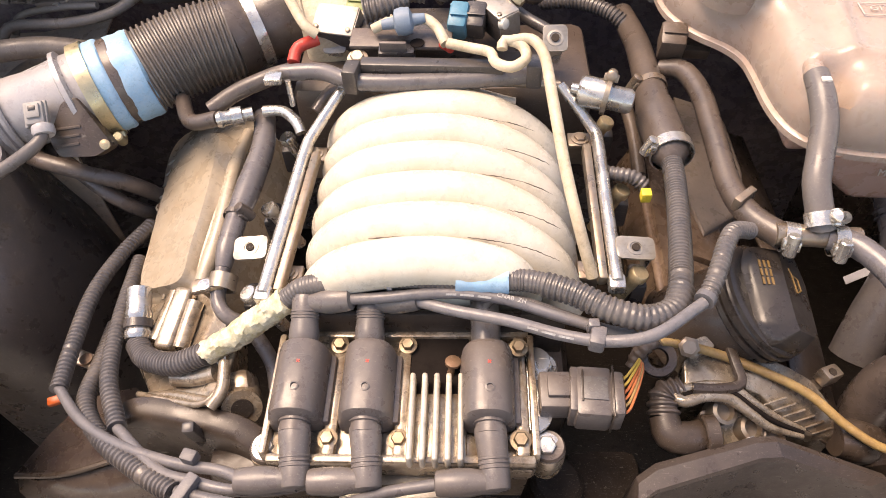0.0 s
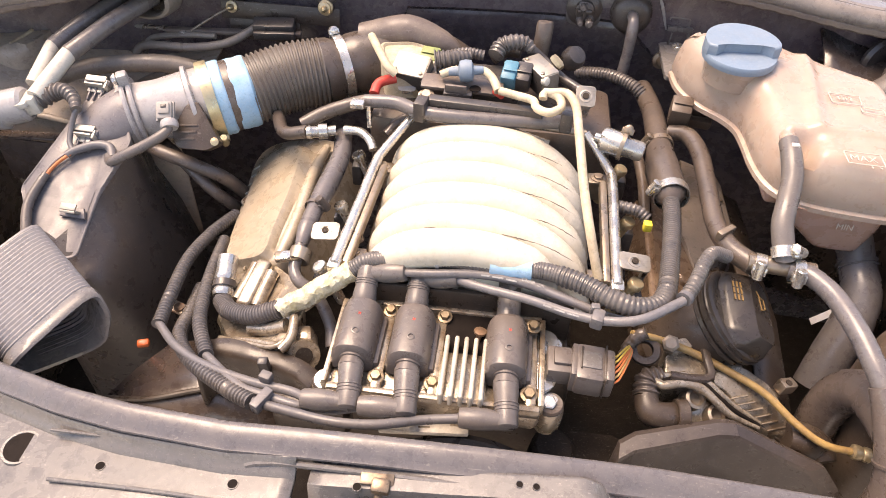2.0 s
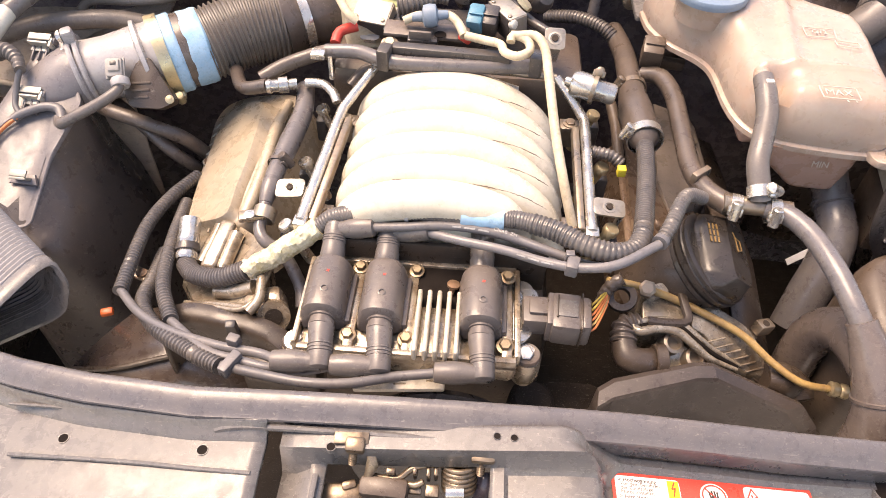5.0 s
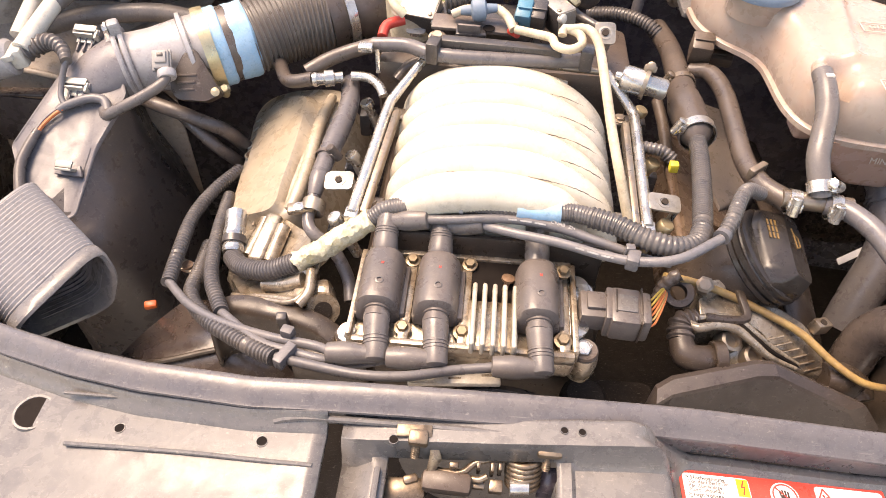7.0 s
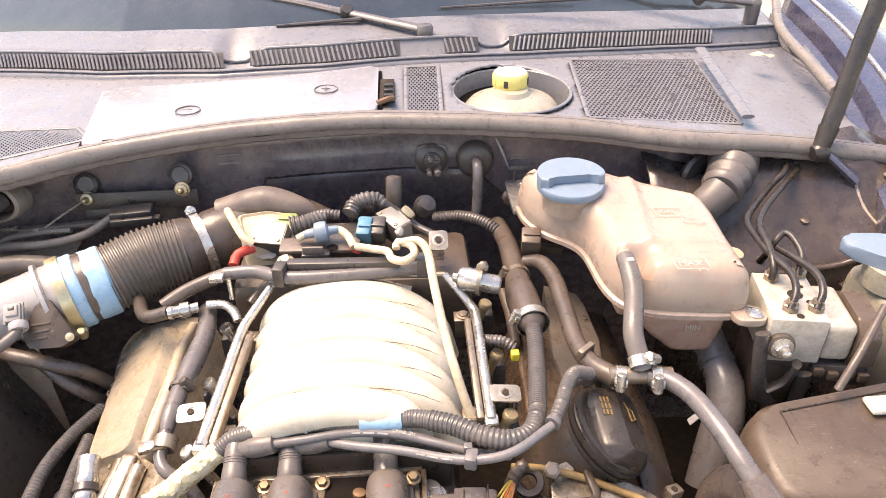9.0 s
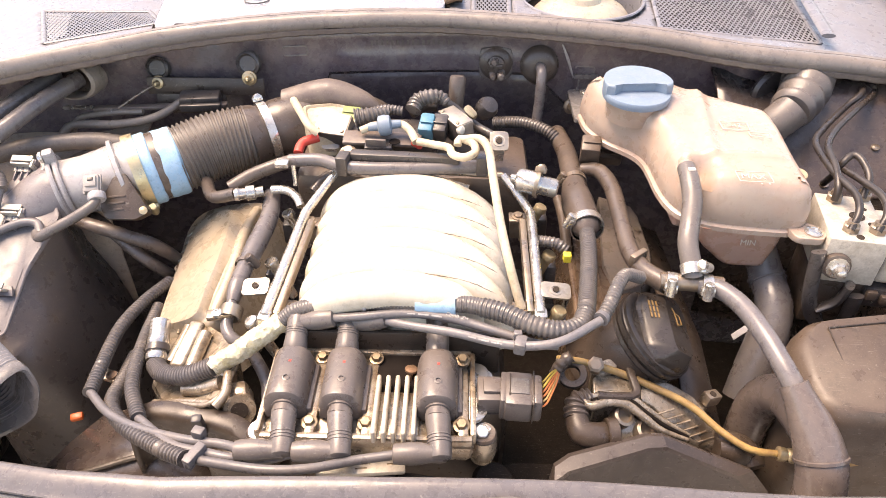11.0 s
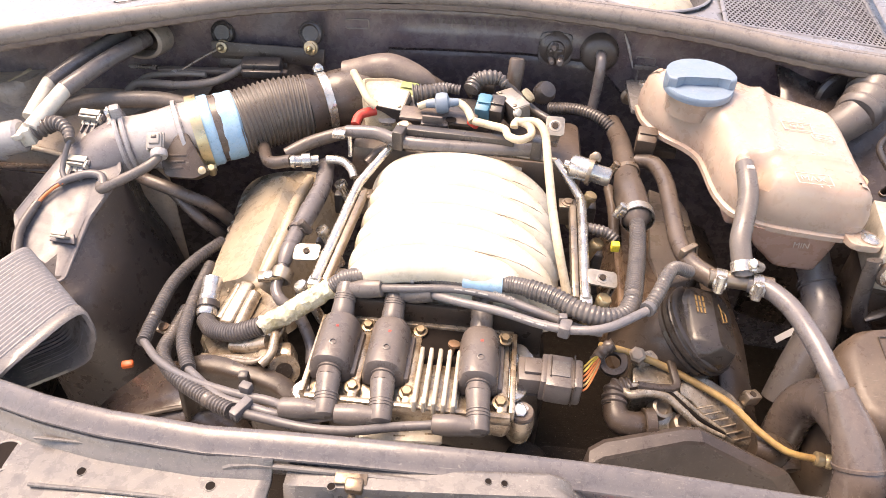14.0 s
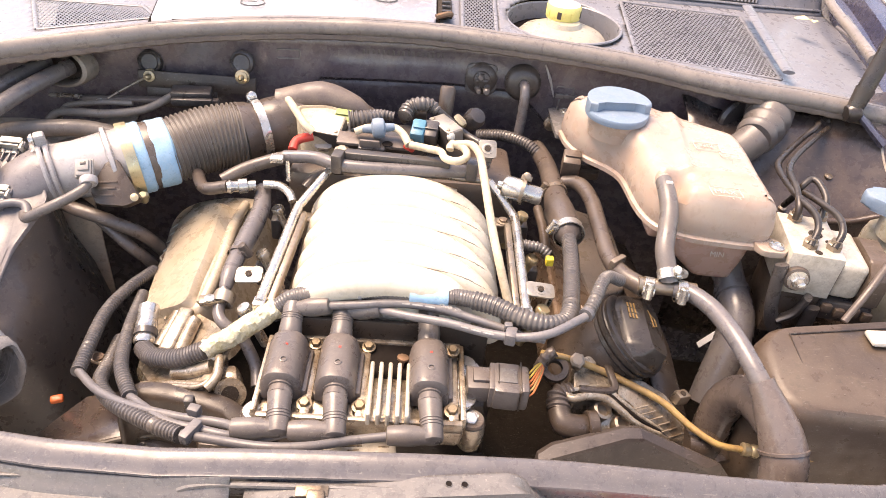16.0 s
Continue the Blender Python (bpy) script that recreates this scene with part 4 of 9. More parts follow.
def build_left_bank():
    t = thing("valve_cover", (-0.23, 0.34, 0.64), "brown oil-stained cast valve cover", "valve cover", "valve covers")
    outer = [(-0.266, 0.253, 0.698), (-0.273, 0.312, 0.700), (-0.277, 0.369, 0.704), (-0.281, 0.418, 0.710), (-0.266, 0.438, 0.722), (-0.229, 0.436, 0.738), (-0.182, 0.422, 0.752), (-0.167, 0.398, 0.753), (-0.177, 0.337, 0.748), (-0.184, 0.283, 0.742), (-0.194, 0.238, 0.733), (-0.228, 0.237, 0.712)]
    inner = [(-0.253, 0.254, 0.707), (-0.258, 0.308, 0.709), (-0.260, 0.361, 0.713), (-0.256, 0.400, 0.720), (-0.241, 0.409, 0.731), (-0.222, 0.406, 0.741), (-0.206, 0.395, 0.748), (-0.203, 0.366, 0.748), (-0.202, 0.314, 0.744), (-0.204, 0.273, 0.739), (-0.206, 0.242, 0.733), (-0.227, 0.242, 0.720)]
    o, i = [V(p) for p in outer], [V(p) for p in inner]
    bm = bmesh.new()
    mixed = lambda f, d: [a.lerp(c, f) + V((-0.42, 0, 0.9)) * d for a, c in zip(o, i)]
    rings = [mixed(0.0, -0.07), mixed(0.0, -0.012), mixed(0.0, -0.003), mixed(0.14, 0.0), mixed(0.60, 0.0), mixed(0.78, 0.001), mixed(0.86, 0.006), mixed(1.0, 0.009), [a.lerp(sum(i, V()) / len(i), 0.3) + V((-0.42, 0, 0.9)) * 0.0095 for a in i]]
    dense = []
    for r in rings:
        dense.append([p for p, u in smooth_path([*r, r[0]], 10)][:-1])
    fine = []
    for r in rings:
        k = len(r)
        ring = []
        for n in range(k):
            a, c, e, g = r[n - 1], r[n], r[(n + 1) % k], r[(n + 2) % k]
            for u in (0.0, 0.25, 0.5, 0.75):
                ring.append(0.5 * (2 * c + (e - a) * u + (2 * a - 5 * c + 4 * e - g) * u * u + (3 * c - a - 3 * e + g) * u**3))
        fine.append(ring)
    loft(bm, fine)
    part("body", bm, cover_brown, t)
    bm = bmesh.new()
    tube(bm, [(-0.182, 0.398, 0.757), (-0.186, 0.351, 0.755), (-0.186, 0.295, 0.750), (-0.189, 0.257, 0.744), (-0.193, 0.240, 0.738)], [0.0055, 0.0065, 0.0065, 0.007, 0.006], 12)
    part("plug_channel", bm, cover_brown, t)
    bm = bmesh.new()
    tube(bm, [(-0.232, 0.237, 0.716), (-0.236, 0.300, 0.722), (-0.238, 0.367, 0.733), (-0.234, 0.394, 0.742)], 0.0012, 8)
    part("crease", bm, cover_brown, t)
    for k in range(4):
        bm = bmesh.new()
        p = V((-0.272, 0.364, 0.706)).lerp(V((-0.273, 0.405, 0.711)), k / 3)
        rbox(bm, (0.008, 0.0015, 0.002), Matrix.Translation(p + V((0.001, 0, 0.002))) @ pose(0, 0, 0, 0, -25, 30), 0.0005)
        part("notch", bm, alloy_clean, t)
    bm = bmesh.new()
    p = V((-0.267, 0.349, 0.707))
    lathe(bm, [(0.0065, -0.02), (0.0065, 0.002), (0.003, 0.003)], Matrix.Translation(p), 14)
    part("bolt_ear", bm, cover_brown, t)
    hexbolt(t, p + V((0, 0, 0.002)), (-0.4, 0, 1), 0.004, 0.003, rust_steel)
    t2 = thing("cam_carrier", (-0.22, 0.19, 0.62), "oily cast aluminium cam carrier with webs and lugs", "engine casting")
    bm = bmesh.new()
    up = [(-0.257, 0.258, 0.700), (-0.201, 0.243, 0.728), (-0.166, 0.215, 0.736), (-0.155, 0.166, 0.738), (-0.156, 0.133, 0.735), (-0.215, 0.144, 0.712), (-0.249, 0.190, 0.695)]
    loft(bm, [[V(p) + V((0, 0, -0.06)) for p in up], [V(p) + V((0, 0, -0.006)) for p in up], [V(p).lerp(V((-0.199, 0.187, 0.718)), 0.06) for p in up]])
    part("body", bm, alloy, t2)
    for pts, r in (([(-0.225, 0.195, 0.716), (-0.220, 0.219, 0.719), (-0.216, 0.238, 0.723)], 0.0085), ([(-0.202, 0.186, 0.722), (-0.199, 0.208, 0.727), (-0.196, 0.224, 0.731)], 0.007), ([(-0.155, 0.162, 0.745), (-0.153, 0.141, 0.742), (-0.160, 0.129, 0.738)], 0.0045), ([(-0.225, 0.149, 0.712), (-0.199, 0.146, 0.722), (-0.163, 0.135, 0.735)], 0.0042), ([(-0.199, 0.161, 0.722), (-0.181, 0.158, 0.728), (-0.162, 0.158, 0.736)], 0.007)):
        bm = bmesh.new()
        tube(bm, pts, r, 12, 0.006)
        part("web", bm, alloy, t2)
    bm = bmesh.new()
    ra, rb = V((-0.214, 0.184, 0.722)), V((-0.206, 0.236, 0.732))
    rbox(bm, (0.016, 0.014, (rb - ra).length), frame_of(ra.lerp(rb, 0.5), rb - ra), 0.004, 3)
    part("square_rib", bm, alloy, t2)
    bm = bmesh.new()
    tube(bm, [(-0.148, 0.196, 0.742), (-0.150, 0.176, 0.744), (-0.152, 0.158, 0.744), (-0.157, 0.140, 0.741), (-0.168, 0.132, 0.737), (-0.190, 0.137, 0.731), (-0.212, 0.144, 0.724), (-0.226, 0.150, 0.717)], 0.0024, 10)
    part("rolled_edge", bm, alloy, t2)
    bm = bmesh.new()
    p = V((-0.144, 0.141, 0.722))
    lathe(bm, [(0.0075, -0.010), (0.0145, -0.010), (0.0145, 0.010), (0.0075, 0.010), (0.0075, -0.010)], frame_of(p, (0.3, -0.7, 0.5)), 24)
    rbox(bm, (0.034, 0.022, 0.026), Matrix.Translation((-0.152, 0.151, 0.722)) @ pose(0, 0, 0, 10, -10, 14), 0.006)
    part("lifting_lug", bm, alloy, t2)
    # dark plug fills the lug's eye to give it shade
    bm = bmesh.new()
    lathe(bm, [(0.0078, -0.011), (0.0078, 0.011)], frame_of(p, (0.3, -0.7, 0.5)), 18)
    part("lug_hole", bm, dark, t2)
    t3 = thing("belt_cover", (-0.2, 0.12, 0.6), "dusty black plastic timing belt cover below the cam carrier", "belt cover", "belt covers")
    bm = bmesh.new()
    arc = [V((-0.238, 0.128, 0.720)), V((-0.232, 0.137, 0.727)), V((-0.215, 0.141, 0.731)), V((-0.185, 0.136, 0.734)), V((-0.160, 0.131, 0.734)), V((-0.138, 0.126, 0.731)), V((-0.120, 0.118, 0.725))]
    arc = [p for p, u in smooth_path(arc, 0.006)]
    sheet(bm, [[p + V((0.1 * (p.x + 0.18) * k, dy, dz)) for p in arc] for k, dy, dz in ((0.0, 0.010, -0.03), (0.0, 0.002, -0.006), (0.0, 0.0, -0.001), (-0.2, -0.004, 0.0), (-0.6, -0.012, -0.0005), (-0.9, -0.0165, -0.003), (-1.0, -0.0185, -0.008), (-1.0, -0.021, -0.03), (-1.0, -0.023, -0.12))])
    thicken(part("shell", bm, soot, t3), 0.003)
    bm = bmesh.new()
    rbox(bm, (0.009, 0.008, 0.045), Matrix.Translation((-0.169, 0.114, 0.725)) @ pose(0, 0, 0, 10, 0, 8), 0.002)
    part("clip", bm, black, t3)
    bm = bmesh.new()
    rbox(bm, (0.07, 0.03, 0.05), pose(-0.13, 0.105, 0.685), 0.01)
    part("lower_shell", bm, soot, t3)
    t4 = thing("cover_panel", (-0.25, 0.1, 0.5), "dusty slanted plastic panel low in front of the belt cover", "plastic panel")
    bm = bmesh.new()
    g = [[(-0.337, 0.112, 0.655), (-0.316, 0.141, 0.665), (-0.292, 0.169, 0.672), (-0.251, 0.176, 0.678)], [(-0.328, 0.097, 0.655), (-0.290, 0.108, 0.665), (-0.239, 0.120, 0.675), (-0.192, 0.125, 0.680)], [(-0.308, 0.084, 0.650), (-0.267, 0.086, 0.650), (-0.213, 0.086, 0.655), (-0.146, 0.087, 0.660)]]
    sheet(bm, g)
    thicken(part("panel", bm, inner_paint, t4), 0.006)
    bm = bmesh.new()
    tube(bm, [(-0.335, 0.109, 0.657), (-0.289, 0.107, 0.668), (-0.237, 0.118, 0.678), (-0.191, 0.123, 0.683)], 0.0025, 8)
    part("ridge", bm, soot, t4)
    t7 = thing("side_marker", (-0.323, 0.170, 0.660), "small orange plastic piece deep beside the air box", "orange clip")
    bm = bmesh.new()
    rbox(bm, (0.012, 0.008, 0.006), Matrix.Translation((-0.323, 0.170, 0.665)) @ pose(0, 0, 0, 10, 0, 20), 0.002)
    part("clip", bm, orange, t7)
    t8 = thing("engine_stay", (-0.286, 0.187, 0.700), "small dull steel stay behind the lead conduits", "bracket")
    bm = bmesh.new()
    rbox(bm, (0.026, 0.012, 0.004), Matrix.Translation((-0.277, 0.180, 0.715)) @ pose(0, 0, 0, 0, 0, -20), 0.001)
    part("plate", bm, steel_dark, t8)
    hexbolt(t8, V((-0.276, 0.179, 0.718)), (0, 0, 1), 0.0035, 0.002, rust_steel)
    t5 = thing("coolant_hose", (-0.17, 0.36, 0.75), "dusty black coolant hose along the valve cover", "hose")
    bm = bmesh.new()
    tube(bm, [(-0.158, 0.388, 0.785), (-0.153, 0.350, 0.783), (-0.157, 0.306, 0.780), (-0.161, 0.273, 0.778)], [0.0095, 0.0098, 0.0105, 0.009], 16)
    tube(bm, [(-0.161, 0.273, 0.778), (-0.163, 0.244, 0.775), (-0.164, 0.229, 0.770)], [0.0085, 0.0085, 0.006], 16)
    tube(bm, [(-0.164, 0.229, 0.770), (-0.166, 0.207, 0.760), (-0.158, 0.195, 0.755), (-0.143, 0.191, 0.745), (-0.127, 0.174, 0.725), (-0.122, 0.155, 0.715)], 0.0058, 12)
    part("hose", bm, rubber_blue, t5)
    clamp(t5, (-0.162, 0.275, 0.778), V((-0.161, 0.273, 0.778)) - V((-0.163, 0.244, 0.775)), 0.0092, 0.004, rubber, (1, 0, 0.6))
    t6 = thing("hose_bracket", (-0.185, 0.232, 0.740), "dark sheet bracket clasping the coolant hose", "bracket")
    bm = bmesh.new()
    rbox(bm, (0.024, 0.012, 0.006), Matrix.Translation((-0.173, 0.214, 0.768)) @ pose(0, 0, 0, 0, 0, 15), 0.002)
    lathe(bm, [(0.009, -0.006), (0.0105, -0.006), (0.0105, 0.006), (0.009, 0.006)], frame_of((-0.163, 0.218, 0.766), (0.1, 0.9, 0.3)), 18, cap=False)
    part("strap", bm, steel_dark, t6)
    hexbolt(t6, V((-0.174, 0.212, 0.771)), (0, 0, 1), 0.0035, 0.002, steel)


build_manifold()
build_fuel_rails()
build_injectors()
build_tabs()
build_coil_pack()
build_breather_hose()
build_leads()
build_left_bank()


# ---- intake air ----
def build_air_intake():
    t = thing("air_intake_hose", (-0.25, 0.45, 0.74), "black ribbed air intake hose with blue tape bands", "intake hose")
    R, L = V((-0.177, 0.478, 0.815)), V((-0.316, 0.403, 0.800))
    d = (R - L).normalized()
    at = lambda u: L.lerp(R, u)
    bm = bmesh.new()
    tube(bm, [at(0.31), at(0.6) + V((0, 0.003, 0.002)), at(0.87)], [0.0385, 0.0392, 0.0380], 40, 0.004, 0.0054, 0.075)
    part("bellows", bm, bellows_rubber, t)
    bm = bmesh.new()
    tube(bm, [at(0.85), at(0.93), at(0.96), at(1.05), at(1.12), R + V((0.06, 0.03, 0.0)), R + V((0.10, 0.048, -0.01)), R + V((0.135, 0.045, -0.02))], [0.038, 0.036, 0.0335, 0.0335, 0.035, 0.037, 0.036, 0.03], 28, 0.008)
    part("throttle_elbow", bm, rubber, t)
    for u, r, w, mt in ((0.115, 0.0412, 0.012, tape_blue), (0.185, 0.0392, 0.010, rubber), (0.262, 0.0396, 0.020, tape_blue)):
        bm = bmesh.new()
        ts = frame_of(at(u), d)
        lathe(bm, [(r * 0.9, -w / 2 - 0.003), (r * 0.99, -w / 2), (r * 1.005, -w / 4), (r * 0.995, 0), (r * 1.005, w / 4), (r * 0.99, w / 2), (r * 0.9, w / 2 + 0.003)], ts, 48)
        if mt is tape_blue:
            for v in bm.verts:
                v.co += noise.noise_vector(v.co * 60) * 0.0011 + noise.noise_vector(v.co * 240) * 0.0004
        part("tape_band" if mt is tape_blue else "cuff", bm, mt, t, "faded blue tape" if mt is tape_blue else "")
    clamp(t, at(1.0), d, 0.0345, 0.010, steel, (-0.1, 0.5, 1))
    clamp(t, at(0.045), d, 0.0412, 0.012, band_gold, (0.75, -0.42, -0.4))
    bm = bmesh.new()
    lathe(bm, [(0.036, -0.016), (0.043, -0.014), (0.043, -0.010), (0.036, -0.008)], frame_of(at(0.0), d), 40)
    part("lip", bm, grey_plastic, t)
    t2 = thing("air_flow_meter", L - V((0.05, 0.02, 0.04)), "dusty grey air flow meter with a square sensor cover", "air flow meter")
    A = V((-0.453, 0.382, 0.775))
    bm = bmesh.new()
    tube(bm, [L + d * 0.01, L.lerp(A, 0.15), L.lerp(A, 0.35), L.lerp(A, 0.50), L.lerp(A, 0.62)], [0.039, 0.0365, 0.0325, 0.032, 0.034], 32, 0.008)
    part("duct", bm, grey_plastic, t2)
    bm = bmesh.new()
    q = V((-0.312, 0.352, 0.797))
    m = frame_of(q, (0.15, -0.75, 0.65), (0, 0, 1))
    prism(bm, rounded([(-0.0206, -0.0012), (-0.0159, -0.017), (0.0135, -0.0205), (0.0294, -0.0137), (0.0078, 0.0309), (-0.0036, 0.0282)], 0.004), -0.014, 0.004, m, 0.0012)
    s = part("sensor_cover", bm, soot, t2, "black square sensor cover")
    for dx, dy in ((0.0234, -0.0117),):
        hexbolt(s, m @ V((dx, dy, 0.004)), (0.15, -0.75, 0.65), 0.003, 0.002, brass)
    c = Matrix.Translation((-0.337, 0.3545, 0.8165)) @ pose(0, 0, 0, 32, 0, 14)
    bm = bmesh.new()
    rbox(bm, (0.0155, 0.020, 0.014), c, 0.0022)
    rbox(bm, (0.0110, 0.012, 0.003), c @ pose(0, 0.001, 0.0078), 0.0010)
    rbox(bm, (0.0030, 0.022, 0.004), c @ pose(0.0078, 0.0, 0.0015), 0.0010)
    rbox(bm, (0.0030, 0.022, 0.004), c @ pose(-0.0078, 0.0, 0.0015), 0.0010)
    pl = part("plug", bm, alloy_grey_plug, t2, "pale grey cable plug")
    bm = bmesh.new()
    rbox(bm, (0.0056, 0.0040, 0.0014), c @ pose(0, 0.003, 0.0094), 0.0004)
    part("latch", bm, black, pl)
    bm = bmesh.new()
    lathe(bm, [(0.0060, -0.004), (0.0088, -0.002), (0.0092, 0.003), (0.0080, 0.0055), (0.0060, 0.0055)], frame_of((-0.3295, 0.3425, 0.8115), (0.25, -0.72, -0.45)), 24)
    part("collar", bm, grey_plastic, pl)
    bm = bmesh.new()
    tube(bm, [(-0.331, 0.345, 0.813), (-0.329, 0.337, 0.809), (-0.335, 0.328, 0.805), (-0.350, 0.319, 0.798), (-0.368, 0.310, 0.791), (-0.3815, 0.3065, 0.784), (-0.389, 0.311, 0.7795), (-0.394, 0.3195, 0.7790)], [0.0042, 0.0046, 0.0053, 0.0055, 0.0055, 0.0055, 0.0052, 0.0048], 14, 0.004)
    part("cable", bm, boot_grey, t2)
    bm = bmesh.new()
    tube(bm, [(-0.389, 0.3175, 0.779), (-0.396, 0.3285, 0.7835), (-0.412, 0.3300, 0.7840), (-0.4346, 0.3215, 0.7790), (-0.4400, 0.3165, 0.7765)], [0.0050, 0.0048, 0.0046, 0.0044, 0.0040], 12, 0.004)
    part("cable", bm, lead_grey, t2)
    for dx, mt in ((0.0016, wire_orange), (-0.0016, lead_grey)):
        bm = bmesh.new()
        tube(bm, [(-0.4346 + dx, 0.3215 - dx, 0.7790), (-0.4450 + dx, 0.3130 - dx, 0.7745), (-0.4541 + dx, 0.3028 - dx, 0.7680), (-0.4595 + dx, 0.2900, 0.7610)], 0.0019, 8, 0.004)
        part("bare_wire", bm, mt, t2)
    bm = bmesh.new()
    tube(bm, [(-0.4565, 0.2975, 0.765), (-0.4600, 0.2870, 0.7600), (-0.4636, 0.2729, 0.7530), (-0.4640, 0.2600, 0.7465), (-0.4580, 0.2400, 0.7360), (-0.4480, 0.2150, 0.7200)], [0.0042, 0.0046, 0.0050, 0.0052, 0.0052, 0.0052], 12, 0.004)
    part("cable", bm, boot_grey, t2)
    bm = bmesh.new()
    fm = frame_of(L.lerp(A, 0.56), d)
    for off in (-0.004, 0.003):
        lathe(bm, [(0.028, off - 0.003), (0.0395, off - 0.003), (0.0405, off), (0.0395, off + 0.002), (0.028, off + 0.002)], fm, 36, 1.0, False)
    rbox(bm, (0.014, 0.020, 0.012), fm @ pose(0.0, 0.041, 0), 0.003)
    rbox(bm, (0.020, 0.014, 0.012), fm @ pose(0.041, 0.0, 0), 0.003)
    part("flange", bm, grey_plastic, t2, "dusty bolted joint flange")
    for q2 in (fm @ V((0.0, 0.045, -0.007)), fm @ V((0.045, 0.0, -0.007))):
        hexbolt(t2, q2, -d, 0.0045, 0.004, steel)
    for k in range(3):
        bm = bmesh.new()
        rbox(bm, (0.022 - 0.004 * k, 0.0022, 0.0008), m @ pose(-0.004, 0.006 - 0.007 * k, 0.0044), 0.0003)
        part("raised_mark", bm, black_matt, s)


def build_airbox():
    t = thing("air_filter_box", (-0.46, 0.3, 0.4), "large black plastic air filter box, its dusty top painted lighter", "air filter box")
    # the lid: a sloping wedge that narrows to the outlet
    plane = lambda y: 0.744 + 0.53 * (y - 0.268)
    upper = rounded(((-0.483, 0.286), (-0.457, 0.243), (-0.428, 0.220), (-0.403, 0.226), (-0.3985, 0.290), (-0.379, 0.343), (-0.411, 0.404), (-0.435, 0.398)), 0.006, 4)
    lower = rounded(((-0.494, 0.285), (-0.474, 0.228), (-0.425, 0.196), (-0.382, 0.210), (-0.371, 0.275), (-0.366, 0.338), (-0.404, 0.415), (-0.458, 0.418)), 0.022, 4)
    def loops(levels):
        return [[(a[0] + (b[0] - a[0]) * wide + out * (b[0] > -0.43), a[1] + (b[1] - a[1]) * wide, plane(a[1]) + (0.706 - plane(a[1])) * down - low) for a, b in zip(upper, lower)] for wide, down, out, low in levels]

    # lid sides wear the body's black as if shaded; the dusty top is lighter
    bm = bmesh.new()
    loft(bm, loops(((1.0, 1.0, 0.050, 0.30), (1.0, 1.0, 0.034, 0.12), (1.0, 1.0, 0.020, 0.05), (1.0, 1.0, 0.0, 0.0), (0.66, 0.70, 0, 0), (0.30, 0.36, 0, 0), (0.10, 0.15, 0, 0), (0.055, 0.09, 0, 0))))
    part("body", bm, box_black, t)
    bm = bmesh.new()
    loft(bm, loops(((0.04, 0.09, 0, 0), (0.06, 0.085, 0, 0), (0.055, 0.055, 0, 0), (0.035, 0.022, 0, 0), (0.01, 0.004, 0, 0), (-0.06, 0.0, 0, 0), (-0.2, 0.0, 0, 0))))
    part("lid", bm, box_dusty, t, "dusty sloping lid, painted lighter than its shaded sides")
    bm = bmesh.new()
    tube(bm, [(-0.388, 0.388, 0.785), (-0.398, 0.383, 0.783), (-0.412, 0.374, 0.776), (-0.430, 0.362, 0.765)], [0.0345, 0.0350, 0.0345, 0.0320], 32, 0.006)
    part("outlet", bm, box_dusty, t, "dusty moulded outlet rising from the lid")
    rest = lambda x, y, up=0.0: pose(x, y, plane(y) + up, 28, 0, -4)
    for x, y, w in ((-0.431, 0.393, 0.024), (-0.427, 0.340, 0.022)):
        c = rest(x, y)
        bm = bmesh.new()
        rbox(bm, (w + 0.006, 0.007, 0.010), c @ pose(0, 0.006, 0.003), 0.0015)
        for dx in (-0.007, 0.0, 0.007):
            rbox(bm, (0.0020, 0.018, 0.006), c @ pose(dx, -0.006, 0.001), 0.0006)
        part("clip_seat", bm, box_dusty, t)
        bm = bmesh.new()
        rbox(bm, (w, 0.007, 0.0022), c @ pose(0, 0.008, 0.0100), 0.0007)
        rbox(bm, (w * 0.9, 0.0022, 0.010), c @ pose(-0.001, 0.0015, 0.0060), 0.0007)
        rbox(bm, (w * 0.8, 0.006, 0.0020), c @ pose(-0.001, -0.002, 0.0022), 0.0006)
        rbox(bm, (0.003, 0.010, 0.012), c @ pose(w / 2, 0.003, 0.004), 0.0007)
        part("clip", bm, clip_zinc, t, "dull steel spring clip")
    c = rest(-0.4166, 0.2645)
    bm = bmesh.new()
    prism(bm, [(-0.014, -0.004), (0.015, -0.004), (0.010, 0.007), (-0.009, 0.007)], 0.0, 0.004, c, 0.0012)
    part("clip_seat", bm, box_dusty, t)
    bm = bmesh.new()
    rbox(bm, (0.017, 0.0028, 0.011), c @ pose(0, 0.0, 0.0085, 18), 0.0009)
    rbox(bm, (0.017, 0.007, 0.0022), c @ pose(0, 0.0035, 0.0135), 0.0007)
    part("clip", bm, clip_zinc, t, "dull steel spring clip")
    t2 = thing("intake_snorkel", (-0.4, 0.17, 0.68), "ribbed grey plastic air snorkel with an open mouth", "air snorkel")
    m0 = [(-0.363, 0.063, 0.762), (-0.329, 0.149, 0.768), (-0.317, 0.139, 0.745), (-0.327, 0.129, 0.715), (-0.400, 0.100, 0.690)]
    c = sum((V(p) for p in m0), V()) / 5
    back = V((-0.75, 0.55, 0.12)).normalized()
    loops = []
    ring = [tuple(V(p)) for p in m0]
    dense = []
    for i in range(5):
        a, b, e = V(ring[i - 1]), V(ring[i]), V(ring[(i + 1) % 5])
        for u in (0.0, 0.25, 0.5, 0.75, 1.0):
            p0, p1 = b + (a - b) * 0.3, b + (e - b) * 0.3
